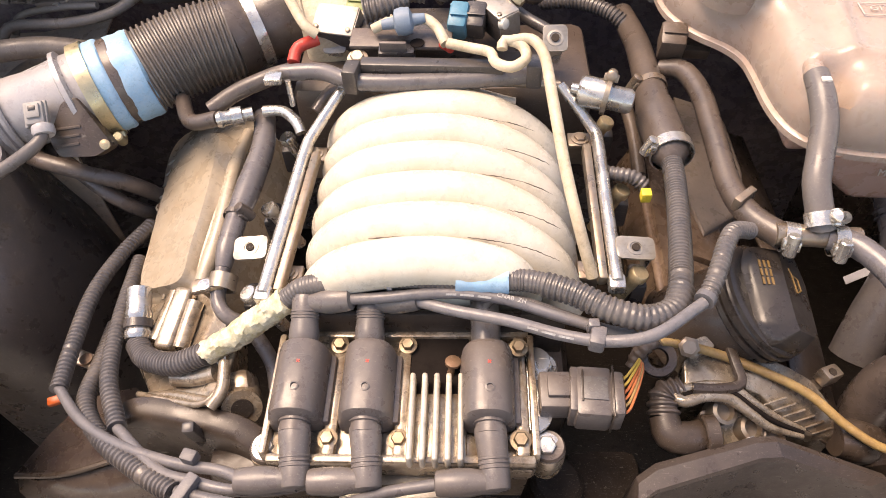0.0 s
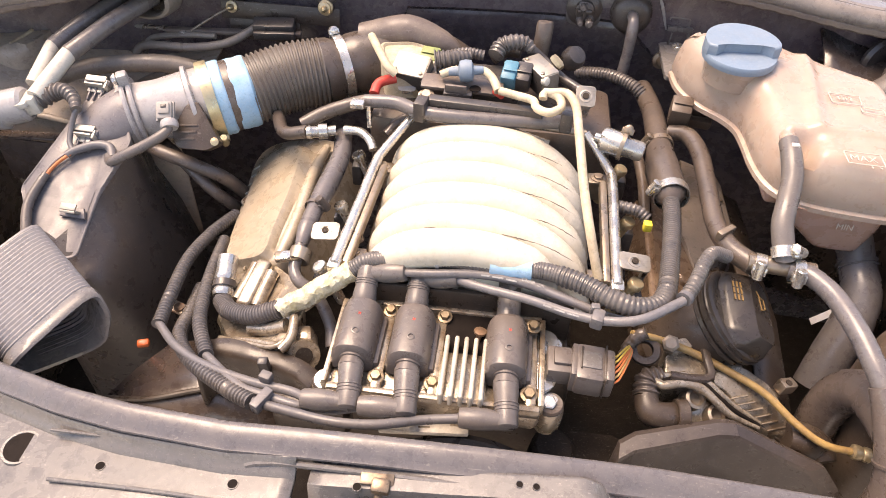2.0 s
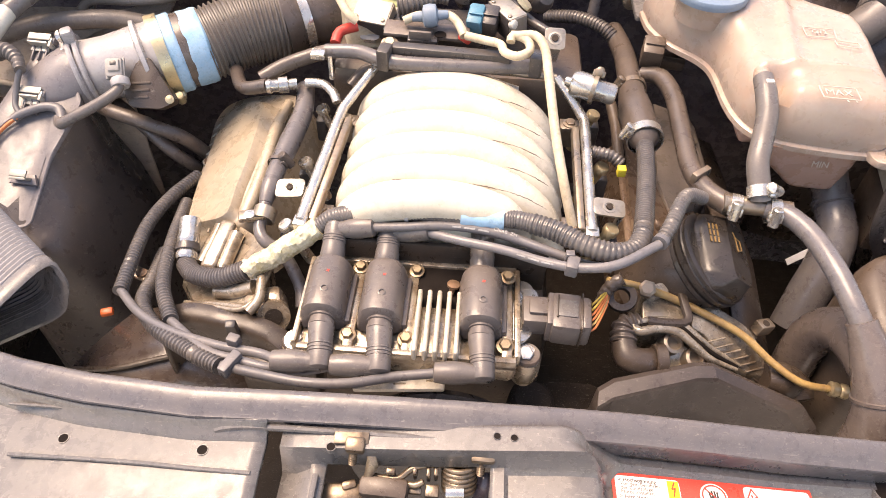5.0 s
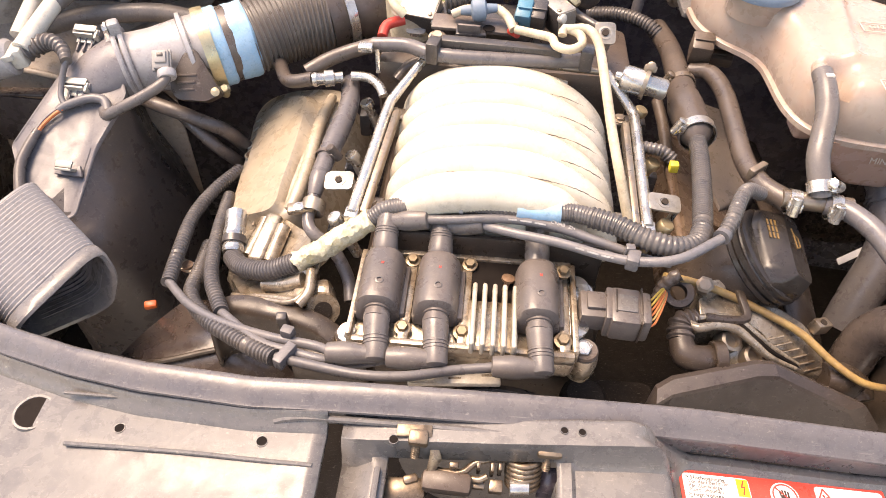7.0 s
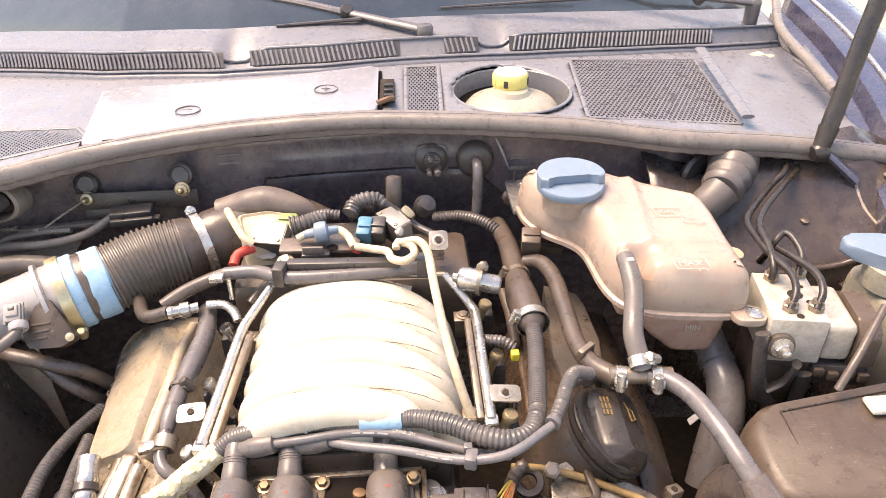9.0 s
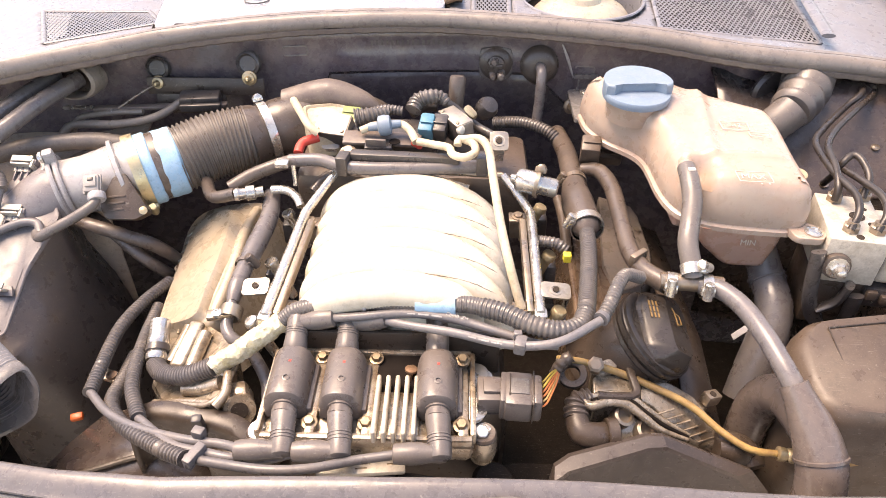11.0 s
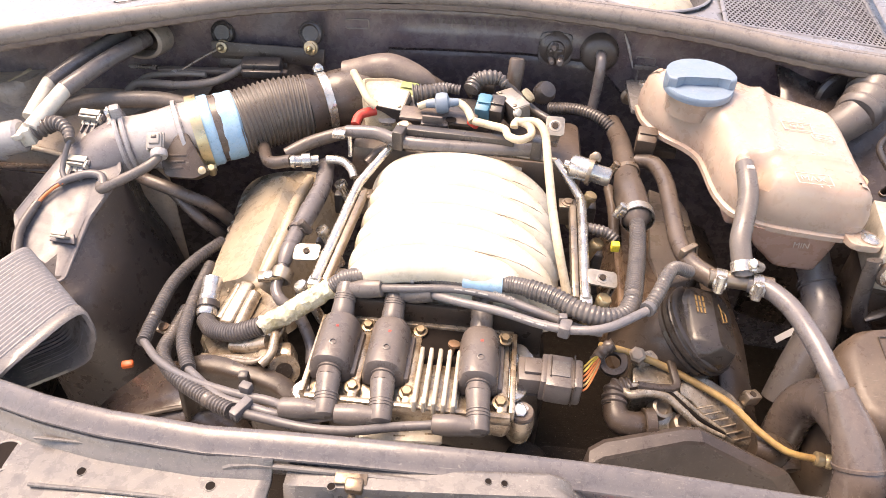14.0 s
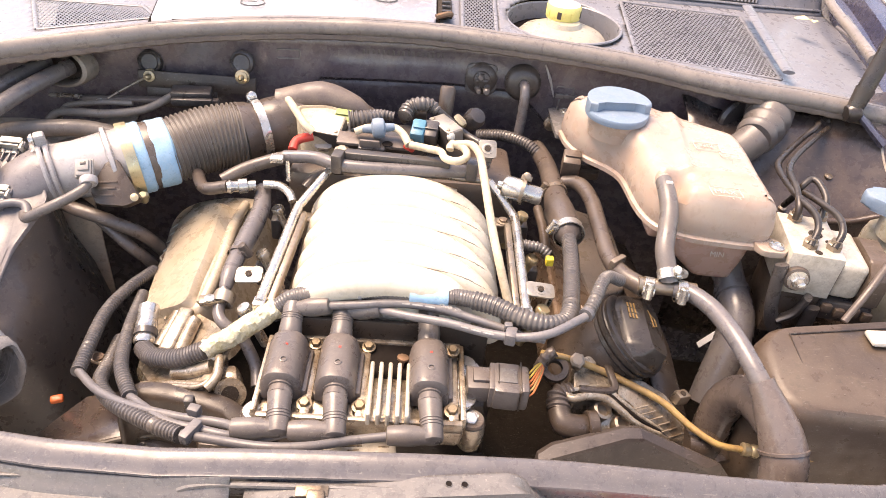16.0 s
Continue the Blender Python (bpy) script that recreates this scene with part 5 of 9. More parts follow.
            dense.append((1 - u) ** 2 * p0 + 2 * u * (1 - u) * b + u * u * p1)
    nrib = 44
    for k in range(nrib):
        s = 0.012 + 0.0022 * k
        f = 1.0 + (0.02 if k % 2 else -0.015) + 0.0006 * k
        loops.append([c + (p - c) * f + back * s for p in dense])
    bm = bmesh.new()
    loft(bm, loops, False)
    thicken(part("ribbed_duct", bm, snorkel_grey, t2), 0.002)
    bm = bmesh.new()
    loft(bm, [[c + (p - c) * f + back * s for p in dense] for f, s in ((0.92, 0.03), (0.93, 0.0), (1.0, -0.002), (1.05, 0.0), (1.05, 0.008), (1.0, 0.013))], False)
    part("mouth", bm, panel_grey, t2)
    # dark plate closes the duct and paints the shade inside
    bm = bmesh.new()
    loft(bm, [[c + (p - c) * 0.9 + back * s for p in dense] for s in (0.05, 0.052)])
    part("inside", bm, dark, t2)


build_air_intake()
build_airbox()


# ---- behind the manifold ----
def pipe_thing(name, pts, r, material, label, category, pitch=0.0, group="", part_name="hose", depth=0.14):
    t = thing(name, pts[0], label, category, group)
    bm = bmesh.new()
    tube(bm, pts, r, 16, 0.006, pitch, depth)
    part(part_name, bm, material, t)
    return t


def build_rear_engine():
    t = thing("cable_duct", (-0.002, 0.409, 0.810), "black plastic cable duct behind the manifold", "cable duct")
    bm = bmesh.new()
    rbox(bm, (0.115, 0.012, 0.012), Matrix.Translation((-0.006, 0.373, 0.845)) @ pose(0, 0, 0, 0, 0, -3), 0.002)
    rbox(bm, (0.03, 0.02, 0.012), Matrix.Translation((-0.036, 0.399, 0.842)), 0.002)
    part("duct", bm, black, t)
    t = pipe_thing("vacuum_pipe", [(-0.132, 0.389, 0.830), (-0.098, 0.383, 0.835), (-0.065, 0.365, 0.838), (0.001, 0.364, 0.838), (0.078, 0.372, 0.838)], 0.0072, rubber_blue, "dusty bluish rubber pipe behind the manifold", "pipe")
    for p in ((-0.070, 0.366, 0.842), (0.076, 0.370, 0.842)):
        bm = bmesh.new()
        rbox(bm, (0.012, 0.018, 0.022), Matrix.Translation(p) @ pose(0, 0, 0, 0, 0, -10), 0.002)
        part("clip", bm, black, t)
    pipe_thing("vacuum_pipe", [(-0.108, 0.375, 0.800), (-0.095, 0.389, 0.810), (-0.070, 0.391, 0.820)], 0.0055, rubber, "black rubber pipe joining the fuel rail", "pipe")
    pipe_thing("vacuum_pipe", [(-0.200, 0.379, 0.800), (-0.177, 0.390, 0.810), (-0.146, 0.397, 0.820), (-0.127, 0.398, 0.825)], 0.0075, rubber, "black rubber pipe beside the intake hose", "pipe")
    t = thing("fuel_union", (-0.202, 0.396, 0.780), "brass-coloured fuel pipe union beside the valve cover", "pipe union")
    bm = bmesh.new()
    tube(bm, [(-0.236, 0.406, 0.790), (-0.219, 0.373, 0.792), (-0.191, 0.367, 0.800)], 0.007, 14)
    part("hose", bm, rubber, t)
    bm = bmesh.new()
    a, b = V((-0.192, 0.365, 0.800)), V((-0.154, 0.376, 0.800))
    lathe(bm, [(0.0062, 0), (0.0075, 0.004), (0.0062, 0.006), (0.0062, 0.012), (0.0082, 0.013), (0.0082, 0.022), (0.0055, 0.023), (0.0055, 0.031)], frame_of(a, b - a), 14)
    part("fitting", bm, steel, t)
    bm = bmesh.new()
    tube(bm, [b, (-0.137, 0.376, 0.800), (-0.123, 0.362, 0.800), (-0.118, 0.353, 0.795)], 0.0048, 12)
    part("pipe", bm, steel, t)
    t = thing("pipe_stay", (-0.138, 0.425, 0.790), "small zinc pipe stay behind the rail", "bracket")
    bm = bmesh.new()
    rbox(bm, (0.014, 0.012, 0.006), Matrix.Translation((-0.137, 0.375, 0.835)), 0.001)
    tube(bm, [(-0.126, 0.376, 0.832), (-0.125, 0.371, 0.810)], 0.0025, 8)
    part("stay", bm, steel, t)
    # throttle body with its cream casting and sensors
    t = thing("throttle_body", (-0.127, 0.526, 0.800), "throttle body with a yellowed cream casting", "throttle body")
    bm = bmesh.new()
    plan = rounded([(-0.134, 0.478), (-0.118, 0.425), (-0.092, 0.424), (-0.058, 0.434), (-0.034, 0.452), (-0.064, 0.474), (-0.098, 0.484)], 0.008, 4)
    mid = V((-0.085, 0.452))
    loft(bm, [[(mid.x + (x - mid.x) * f, mid.y + (y - mid.y) * f, 0.8425 + 0.16 * (y - 0.43) + dz) for x, y in plan] for f, dz in ((1.0, -0.03), (1.0, -0.003), (0.97, 0.0), (0.90, 0.0008), (0.86, -0.002), (0.5, -0.0025))])
    part("casting", bm, hose_tan, t, "yellowed cream throttle casting with a raised rim")
    bm = bmesh.new()
    tube(bm, [(-0.140, 0.471, 0.860), (-0.124, 0.435, 0.862), (-0.112, 0.414, 0.858), (-0.103, 0.411, 0.852)], 0.0045, 10)
    part("rib", bm, hose_tan, t)
    bm = bmesh.new()
    tube(bm, [(-0.158, 0.502, 0.840), (-0.106, 0.505, 0.850), (-0.065, 0.498, 0.842), (-0.044, 0.495, 0.830)], [0.017, 0.020, 0.016, 0.008], 18)
    part("shell", bm, cover_lead, t)
    for c, s, turn, tip in (((-0.089, 0.439, 0.838), (0.036, 0.03, 0.03), -14, 25), ((0.047, 0.440, 0.847), (0.040, 0.022, 0.026), -58, 6)):
        q = thing("solenoid_valve", V(c) - V((0, 0, 0.03)), "dull metal-clad solenoid valve behind the manifold", "valve", "solenoid valves")
        m = Matrix.Translation(c) @ pose(0, 0, 0, tip, 0, turn)
        bm = bmesh.new()
        rbox(bm, s, m, 0.003)
        part("housing", bm, black, q)
        bm = bmesh.new()
        rbox(bm, (s[0] * 1.03, s[1] * 0.94, 0.0022), m @ pose(0, 0, s[2] * 0.5), 0.0008)
        part("cover_plate", bm, bracket_steel, q, "bent dull zinc cover plate")
        for k in (-1, 1):
            bm = bmesh.new()
            rbox(bm, (0.002, s[1] * 0.9, s[2] * 0.8), m @ pose(k * s[0] * 0.512, 0, s[2] * 0.1), 0.0006)
            part("yoke", bm, bracket_steel, q)
            bm = bmesh.new()
            lathe(bm, [(0.0022, 0), (0.0022, 0.0014), (0.0012, 0.0018)], m @ pose(k * s[0] * 0.40, -s[1] * 0.3, s[2] * 0.5 + 0.001), 10)
            part("rivet", bm, steel_dark, q)
        bm = bmesh.new()
        lathe(bm, [(0.0035, 0), (0.0045, 0.001), (0.0045, 0.006), (0.003, 0.007)], frame_of(m @ V((s[0] * 0.46, -s[1] * 0.35, s[2] * 0.3)), (0.7, -0.6, 0.2)), 12)
        part("nipple", bm, white_plug, q)
    for c, mt, lb, s in (((-0.074, 0.469, 0.840), green, "olive green cable plug", (0.022, 0.02, 0.02)), ((0.015, 0.428, 0.852), teal, "teal blue cable plug", (0.016, 0.026, 0.02)), ((0.029, 0.431, 0.850), black, "black cable plug", (0.018, 0.026, 0.02)), ((0.201, 0.440, 0.820), black_matt, "dusty brown cable plug", (0.022, 0.024, 0.026)), ((0.227, 0.457, 0.800), black_matt, "dusty brown cable plug", (0.03, 0.014, 0.014))):
        q = thing("cable_plug", V(c) - V((0, 0, 0.012)), lb + " on the engine", "plug", "cable plugs")
        bm = bmesh.new()
        rbox(bm, s, Matrix.Translation(c) @ pose(0, 0, 0, 20, 0, -10), 0.003)
        part("shell", bm, mt, q)
        bm = bmesh.new()
        for k in (-1, 1):
            rbox(bm, (s[0] * 0.9, 0.002, 0.0015), Matrix.Translation(V(c) + V((0, k * s[1] * 0.25, s[2] * 0.5))) @ pose(0, 0, 0, 20, 0, -10), 0.0004)
        part("latch", bm, mt, q)
    q = thing("check_valve", (-0.035, 0.452, 0.840), "round pale blue check valve in a tan hose", "valve")
    bm = bmesh.new()
    m = frame_of((-0.030, 0.412, 0.862), (1, 0.1, 0.1))
    lathe(bm, [(0.004, -0.018), (0.005, -0.008), (0.0105, -0.006), (0.0115, 0), (0.0105, 0.006), (0.005, 0.008), (0.004, 0.018)], m, 24)
    part("body", bm, cap_blue, q)
    runs = (
        ("vacuum_hose", [(-0.056, 0.412, 0.855), (-0.044, 0.414, 0.860), (-0.037, 0.412, 0.862)], 0.0042, hose_tan, "aged tan vacuum hose"),
        ("vacuum_hose", [(-0.024, 0.414, 0.862), (-0.012, 0.415, 0.862), (-0.002, 0.405, 0.860), (0.005, 0.390, 0.855)], 0.0044, hose_tan, "aged tan vacuum hose"),
        ("vacuum_hose", [(0.007, 0.391, 0.855), (0.025, 0.380, 0.858), (0.040, 0.371, 0.860), (0.044, 0.358, 0.860), (0.056, 0.349, 0.862), (0.067, 0.357, 0.864), (0.064, 0.368, 0.868), (0.051, 0.372, 0.870), (0.049, 0.366, 0.866)], 0.0042, hose_tan, "curled aged tan vacuum hose"),
        ("vacuum_hose", [(0.054, 0.371, 0.870), (0.071, 0.370, 0.872), (0.080, 0.352, 0.870), (0.083, 0.312, 0.866), (0.090, 0.259, 0.845), (0.099, 0.222, 0.822), (0.109, 0.201, 0.795)], 0.0042, hose_tan, "aged tan vacuum hose lying over the manifold"),
        ("vacuum_hose", [(-0.124, 0.396, 0.835), (-0.121, 0.410, 0.840), (-0.105, 0.419, 0.842)], 0.0052, red_rubber, "bright red rubber hose"),
        ("vacuum_hose", [(0.002, 0.401, 0.848), (0.009, 0.391, 0.850)], 0.004, red_rubber, "short red rubber hose"),
        ("cable", [(-0.053, 0.462, 0.850), (-0.035, 0.468, 0.852), (-0.015, 0.468, 0.850)], 0.006, loom, "black ribbed cable sleeve"),
        ("breather_pipe", [(-0.006, 0.476, 0.845), (0.010, 0.486, 0.850), (0.025, 0.485, 0.850)], 0.0085, rubber, "thick black rubber elbow"),
    )
    for nm, pts, r, mt, lb in runs:
        pipe_thing(nm, pts, r, mt, lb, "hose", 0.004 if nm == "cable" else 0.0, "rear hoses")
    q = thing("pipe_stub", (0.049, 0.539, 0.830), "short grey upright pipe stub with a cap", "pipe")
    bm = bmesh.new()
    lathe(bm, [(0.008, -0.02), (0.0095, 0.0), (0.0095, 0.018), (0.008, 0.021)], frame_of((0.047, 0.493, 0.860), (0.05, 0.3, 1)), 18)
    part("stub", bm, rubber, q)
    q = thing("union_bolt", (0.064, 0.485, 0.840), "brass union on a black pipe", "pipe union")
    bm = bmesh.new()
    lathe(bm, [(0.004, -0.008), (0.005, -0.004), (0.005, 0.004), (0.0035, 0.008)], frame_of((0.063, 0.445, 0.862), (0.5, -0.5, -0.3)), 6)
    part("nut", bm, brass, q)
    q = thing("engine_rear_block", (0.0, 0.44, 0.6), "dark sooty engine castings behind the manifold", "engine casting")
    bm = bmesh.new()
    rbox(bm, (0.26, 0.10, 0.08), pose(0.0, 0.435, 0.775), 0.012)
    rbox(bm, (0.22, 0.30, 0.20), pose(-0.01, 0.29, 0.62), 0.02)
    part("block", bm, black_matt, q)
    bm = bmesh.new()
    rbox(bm, (0.10, 0.04, 0.03), Matrix.Translation((-0.022, 0.443, 0.830)), 0.006)
    part("mounting_face", bm, black, q)
    hexbolt(q, V((-0.069, 0.396, 0.838)), (0, -0.3, 1), 0.006, 0.005, steel_dark)
    # sensor boots, cable and bracket behind the manifold
    pipe_thing("sensor_boot", [(-0.065, 0.434, 0.858), (-0.049, 0.437, 0.860), (-0.029, 0.446, 0.860)], [0.0115, 0.0095, 0.006], loom, "tapering ribbed grey rubber boot on a plug", "rubber boot", 0.005, "plug boots", "boot", 0.18)
    pipe_thing("sensor_boot", [(-0.002, 0.456, 0.858), (0.003, 0.466, 0.864), (0.015, 0.469, 0.868), (0.028, 0.472, 0.866), (0.037, 0.468, 0.861)], [0.0095, 0.0095, 0.009, 0.0085, 0.006], loom, "curved ribbed grey rubber boot on a cable", "rubber boot", 0.005, "plug boots", "boot", 0.16)
    pipe_thing("cable", [(0.036, 0.468, 0.862), (0.050, 0.466, 0.852), (0.069, 0.444, 0.846), (0.088, 0.424, 0.845), (0.094, 0.412, 0.846)], 0.0050, black, "black sheathed cable behind the manifold", "cable", 0.0, "rear hoses")
    q = thing("vacuum_chamber", (0.084, 0.518, 0.820), "round black rubber vacuum chamber behind the manifold", "vacuum chamber")
    bm = bmesh.new()
    lathe(bm, [(0.009, -0.012), (0.0125, -0.006), (0.013, 0.004), (0.010, 0.010), (0.004, 0.012)], frame_of((0.082, 0.482, 0.848), (0.4, -0.5, 0.8)), 22)
    part("dome", bm, black, q)
    q = thing("bracket_plate", (-0.039, 0.426, 0.835), "brown-dusted flat bracket plate with a hole", "bracket")
    bm = bmesh.new()
    rbox(bm, (0.085, 0.022, 0.004), Matrix.Translation((-0.033, 0.411, 0.846)) @ pose(0, 0, 0, 8, 0, -3), 0.001)
    rbox(bm, (0.022, 0.003, 0.014), Matrix.Translation((-0.038, 0.392, 0.850)) @ pose(0, 0, 0, 8, 0, -3), 0.001)
    part("plate", bm, cover_lead, q)
    # flat near-black disc painted in place of a shaded hole
    bm = bmesh.new()
    lathe(bm, [(0.006, 0.0), (0.006, 0.0006)], Matrix.Translation((-0.019, 0.402, 0.848)), 18)
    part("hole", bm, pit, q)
    # pressure regulator
    q = thing("pressure_regulator", (0.131, 0.387, 0.800), "zinc-plated fuel pressure regulator", "regulator")
    bm = bmesh.new()
    a, b = V((0.116, 0.367, 0.825)), V((0.154, 0.355, 0.822))
    L = (b - a).length
    lathe(bm, [(0.004, -0.010), (0.0045, -0.005), (0.0105, -0.004), (0.0128, -0.001), (0.0128, L * 0.42), (0.0118, L * 0.44), (0.0118, L * 0.50), (0.0100, L * 0.56), (0.0100, L * 0.92), (0.0085, L), (0.005, L + 0.001)], frame_of(a, b - a), 26)
    part("can", bm, steel, q)
    clamp(q, a.lerp(b, 0.47), b - a, 0.0142, 0.004, steel_dark, (0.3, 0.5, 1))
    q = pipe_thing("sensor_cable", [(0.127, 0.314, 0.785), (0.138, 0.307, 0.790), (0.152, 0.303, 0.790), (0.162, 0.298, 0.785)], 0.0062, loom, "black ribbed cable sleeve with a yellow tag", "cable", 0.004)
    bm = bmesh.new()
    rbox(bm, (0.008, 0.008, 0.009), Matrix.Translation((0.161, 0.288, 0.785)), 0.001)
    part("tag", bm, yellow, q, "yellow plastic tag")


build_rear_engine()


# ---- right bank and hoses ----
def build_right_bank():
    t = thing("valve_cover", (0.23, 0.3, 0.62), "brown stained cast valve cover", "valve cover", "valve covers")
    m = Matrix.Translation((0.212, 0.315, 0.728)) @ pose(0, 0, 0, -2, 24, -3)
    bm = bmesh.new()
    prism(bm, rounded([(-0.035, -0.125), (0.052, -0.125), (0.046, 0.09), (0.0, 0.11), (-0.035, 0.10)], 0.014), -0.05, 0.0, m, 0.008, 3)
    prism(bm, rounded([(-0.012, -0.05), (0.026, -0.05), (0.026, 0.08), (-0.012, 0.085)], 0.008), -0.01, 0.006, m, 0.003)
    part("body", bm, cover_dark, t)
    bm = bmesh.new()
    tube(bm, [m @ V((-0.036, -0.12, -0.008)), m @ V((-0.036, 0.08, -0.008))], 0.004, 10)
    part("rim", bm, cover_dark, t)
    bm = bmesh.new()
    rbox(bm, (0.012, 0.24, 0.008), m @ pose(0.058, -0.03, -0.022), 0.002)
    part("gasket_flange", bm, cover_dark, t)
    bm = bmesh.new()
    up = [V(p) for p in ((0.226, 0.468, 0.738), (0.262, 0.448, 0.7375), (0.268, 0.430, 0.735), (0.276, 0.378, 0.720), (0.270, 0.335, 0.716), (0.219, 0.290, 0.735), (0.210, 0.330, 0.741))]
    mid = sum(up, V((0, 0, 0))) / len(up)
    loft(bm, [[p + V((0, 0, -0.03)) for p in up], [p + V((0, 0, -0.002)) for p in up], [p.lerp(mid, 0.03) for p in up], [p.lerp(mid, 0.10) + V((0, 0, 0.0006)) for p in up]])
    part("rear_panel", bm, cover_tan, t, "tan-dusted flat panel of the cover")
    hexbolt(t, (0.262, 0.405, 0.731), (0.25, 0, 1), 0.0045, 0.004, steel_dark)
    t = thing("heat_shield", (0.33, 0.3, 0.45), "dusty dark sheet metal shield beyond the valve cover", "heat shield")
    bm = bmesh.new()
    sheet(bm, [[(0.262, 0.13, 0.71), (0.272, 0.27, 0.72), (0.262, 0.44, 0.72)], [(0.30, 0.12, 0.685), (0.312, 0.27, 0.69), (0.305, 0.46, 0.69)], [(0.325, 0.12, 0.60), (0.335, 0.27, 0.60), (0.33, 0.46, 0.60)], [(0.36, 0.12, 0.46), (0.36, 0.27, 0.46), (0.36, 0.48, 0.46)]])
    thicken(part("shield", bm, soot, t), 0.003)
    # oil filler cap
    t = thing("oil_filler_cap", (0.245, 0.2, 0.74), "black plastic oil filler cap with a raised grip", "oil cap")
    ax = V((0.60, -0.10, 0.78)).normalized()
    c = V((0.2345, 0.199, 0.770))
    along = (V((0.10, -1, 0)) - ax * V((0.10, -1, 0)).dot(ax)).normalized()
    m = Matrix((along, ax.cross(along), ax)).transposed().to_4x4()
    m.translation = c
    bm = bmesh.new()
    lathe(bm, [(0.0400, -0.016), (0.0425, -0.014), (0.0425, -0.0105), (0.0402, -0.0100), (0.0402, -0.0082), (0.0432, -0.0076), (0.0436, -0.0038), (0.0415, -0.0032), (0.0408, -0.0016), (0.0424, -0.0008), (0.0424, 0.0018), (0.0405, 0.0032), (0.0360, 0.0036), (0.0345, 0.0026), (0.0200, 0.0030)], m, 64)
    part("rim", bm, cap_black, t)
    bm = bmesh.new()
    foot = [(0.0400, -0.0150), (0.0400, 0.0150), (0.0280, 0.0262), (-0.0180, 0.0285), (-0.0350, 0.0200), (-0.0385, 0.0), (-0.0350, -0.0200), (-0.0180, -0.0285), (0.0280, -0.0262)]
    crest = [(0.0330, -0.0060), (0.0330, 0.0130), (0.0260, 0.0165), (-0.0160, 0.0170), (-0.0290, 0.0130), (-0.0310, 0.0030), (-0.0290, -0.0050), (-0.0160, -0.0075), (0.0260, -0.0075)]
    foot, crest = rounded(foot, 0.003, 2), rounded(crest, 0.003, 2)
    lerp2 = lambda p, q, u: (p[0] + (q[0] - p[0]) * u, p[1] + (q[1] - p[1]) * u)
    loft(bm, [[m @ V((*lerp2(p, q, u), h)) for p, q in zip(foot, crest)] for u, h in ((0.0, 0.001), (0.05, 0.006), (0.15, 0.0095), (0.88, 0.0195), (1.0, 0.0208))])
    part("grip", bm, cap_black, t, sharp=26)
    mb = m @ pose(-0.010, -0.0185, 0.0148, 27) @ pose(0, 0, 0, 0, 0, 90)
    for k in range(3):
        for n in range(3):
            bm = bmesh.new()
            rbox(bm, (0.0016, 0.0056, 0.0005), mb @ pose(0.0034 * (k - 1), 0.0068 * (n - 1), 0), 0)
            part("print_bar", bm, print_gold, t)
    bm = bmesh.new()
    mm = m @ pose(-0.006, 0.006, 0.0212, 0, 0, 95)
    for p, e in (((-0.003, -0.008), (0.003, -0.005)), ((0.003, -0.005), (0.003, 0.004)), ((0.003, 0.004), (-0.003, 0.006)), ((-0.003, 0.006), (-0.003, -0.008)), ((-0.003, 0.006), (-0.005, 0.011))):
        tube(bm, [mm @ V((*p, 0)), mm @ V((*e, 0))], 0.0006, 6)
    part("oil_can_mark", bm, print_gold, t)
    bm = bmesh.new()
    lathe(bm, [(0.041, -0.075), (0.039, -0.045), (0.0385, -0.022), (0.0375, -0.0165), (0.030, -0.015)], m, 40)
    part("filler_boss", bm, soot, t, "black cast boss round the filler")
    # hoses on the bank
    t = pipe_thing("coolant_pipe", [(0.176, 0.538, 0.785), (0.180, 0.474, 0.795), (0.179, 0.405, 0.800), (0.179, 0.361, 0.800), (0.182, 0.323, 0.800), (0.183, 0.310, 0.798)], [0.0115, 0.0115, 0.0125, 0.0175, 0.0165, 0.0085], rubber, "thick brown-dusted coolant pipe beside the manifold", "hose")
    clamp(t, (0.180, 0.401, 0.800), V((0.179, 0.405, 0.800)) - V((0.182, 0.323, 0.800)), 0.0135, 0.007, steel_dark, (-1, 0, 0.4))
    clamp(t, (0.183, 0.321, 0.800), V((0.179, 0.405, 0.800)) - V((0.182, 0.323, 0.800)), 0.0165, 0.010, steel, (-1, 0, 0.4))
    pipe_thing("coolant_pipe", [(0.097, 0.555, 0.790), (0.131, 0.538, 0.800), (0.159, 0.519, 0.800), (0.180, 0.502, 0.790)], 0.0078, loom, "black ribbed hose behind the manifold", "hose", 0.004)
    pipe_thing("cable", [(0.169, 0.428, 0.760), (0.172, 0.390, 0.755), (0.171, 0.344, 0.750)], 0.006, rubber, "black cable beside the coolant pipe", "cable")
    t = pipe_thing("heater_hose", [(0.193, 0.428, 0.800), (0.209, 0.417, 0.806), (0.218, 0.384, 0.806), (0.219, 0.331, 0.803), (0.220, 0.284, 0.800), (0.227, 0.251, 0.802), (0.243, 0.228, 0.805)], [0.008, 0.0088, 0.009, 0.009, 0.009, 0.0095, 0.0095], rubber, "dusty black heater hose curving over the valve cover", "hose", group="coolant hoses")
    bm = bmesh.new()
    rbox(bm, (0.02, 0.006, 0.012), Matrix.Translation((0.223, 0.262, 0.808)) @ pose(0, 0, 0, 0, 0, 40), 0.001)
    part("spring_clip", bm, steel_dark, t)
    t = thing("hose_tee", (0.278, 0.257, 0.780), "brownish metal tee joining three coolant hoses", "pipe tee")
    bm = bmesh.new()
    c = V((0.264, 0.226, 0.808))
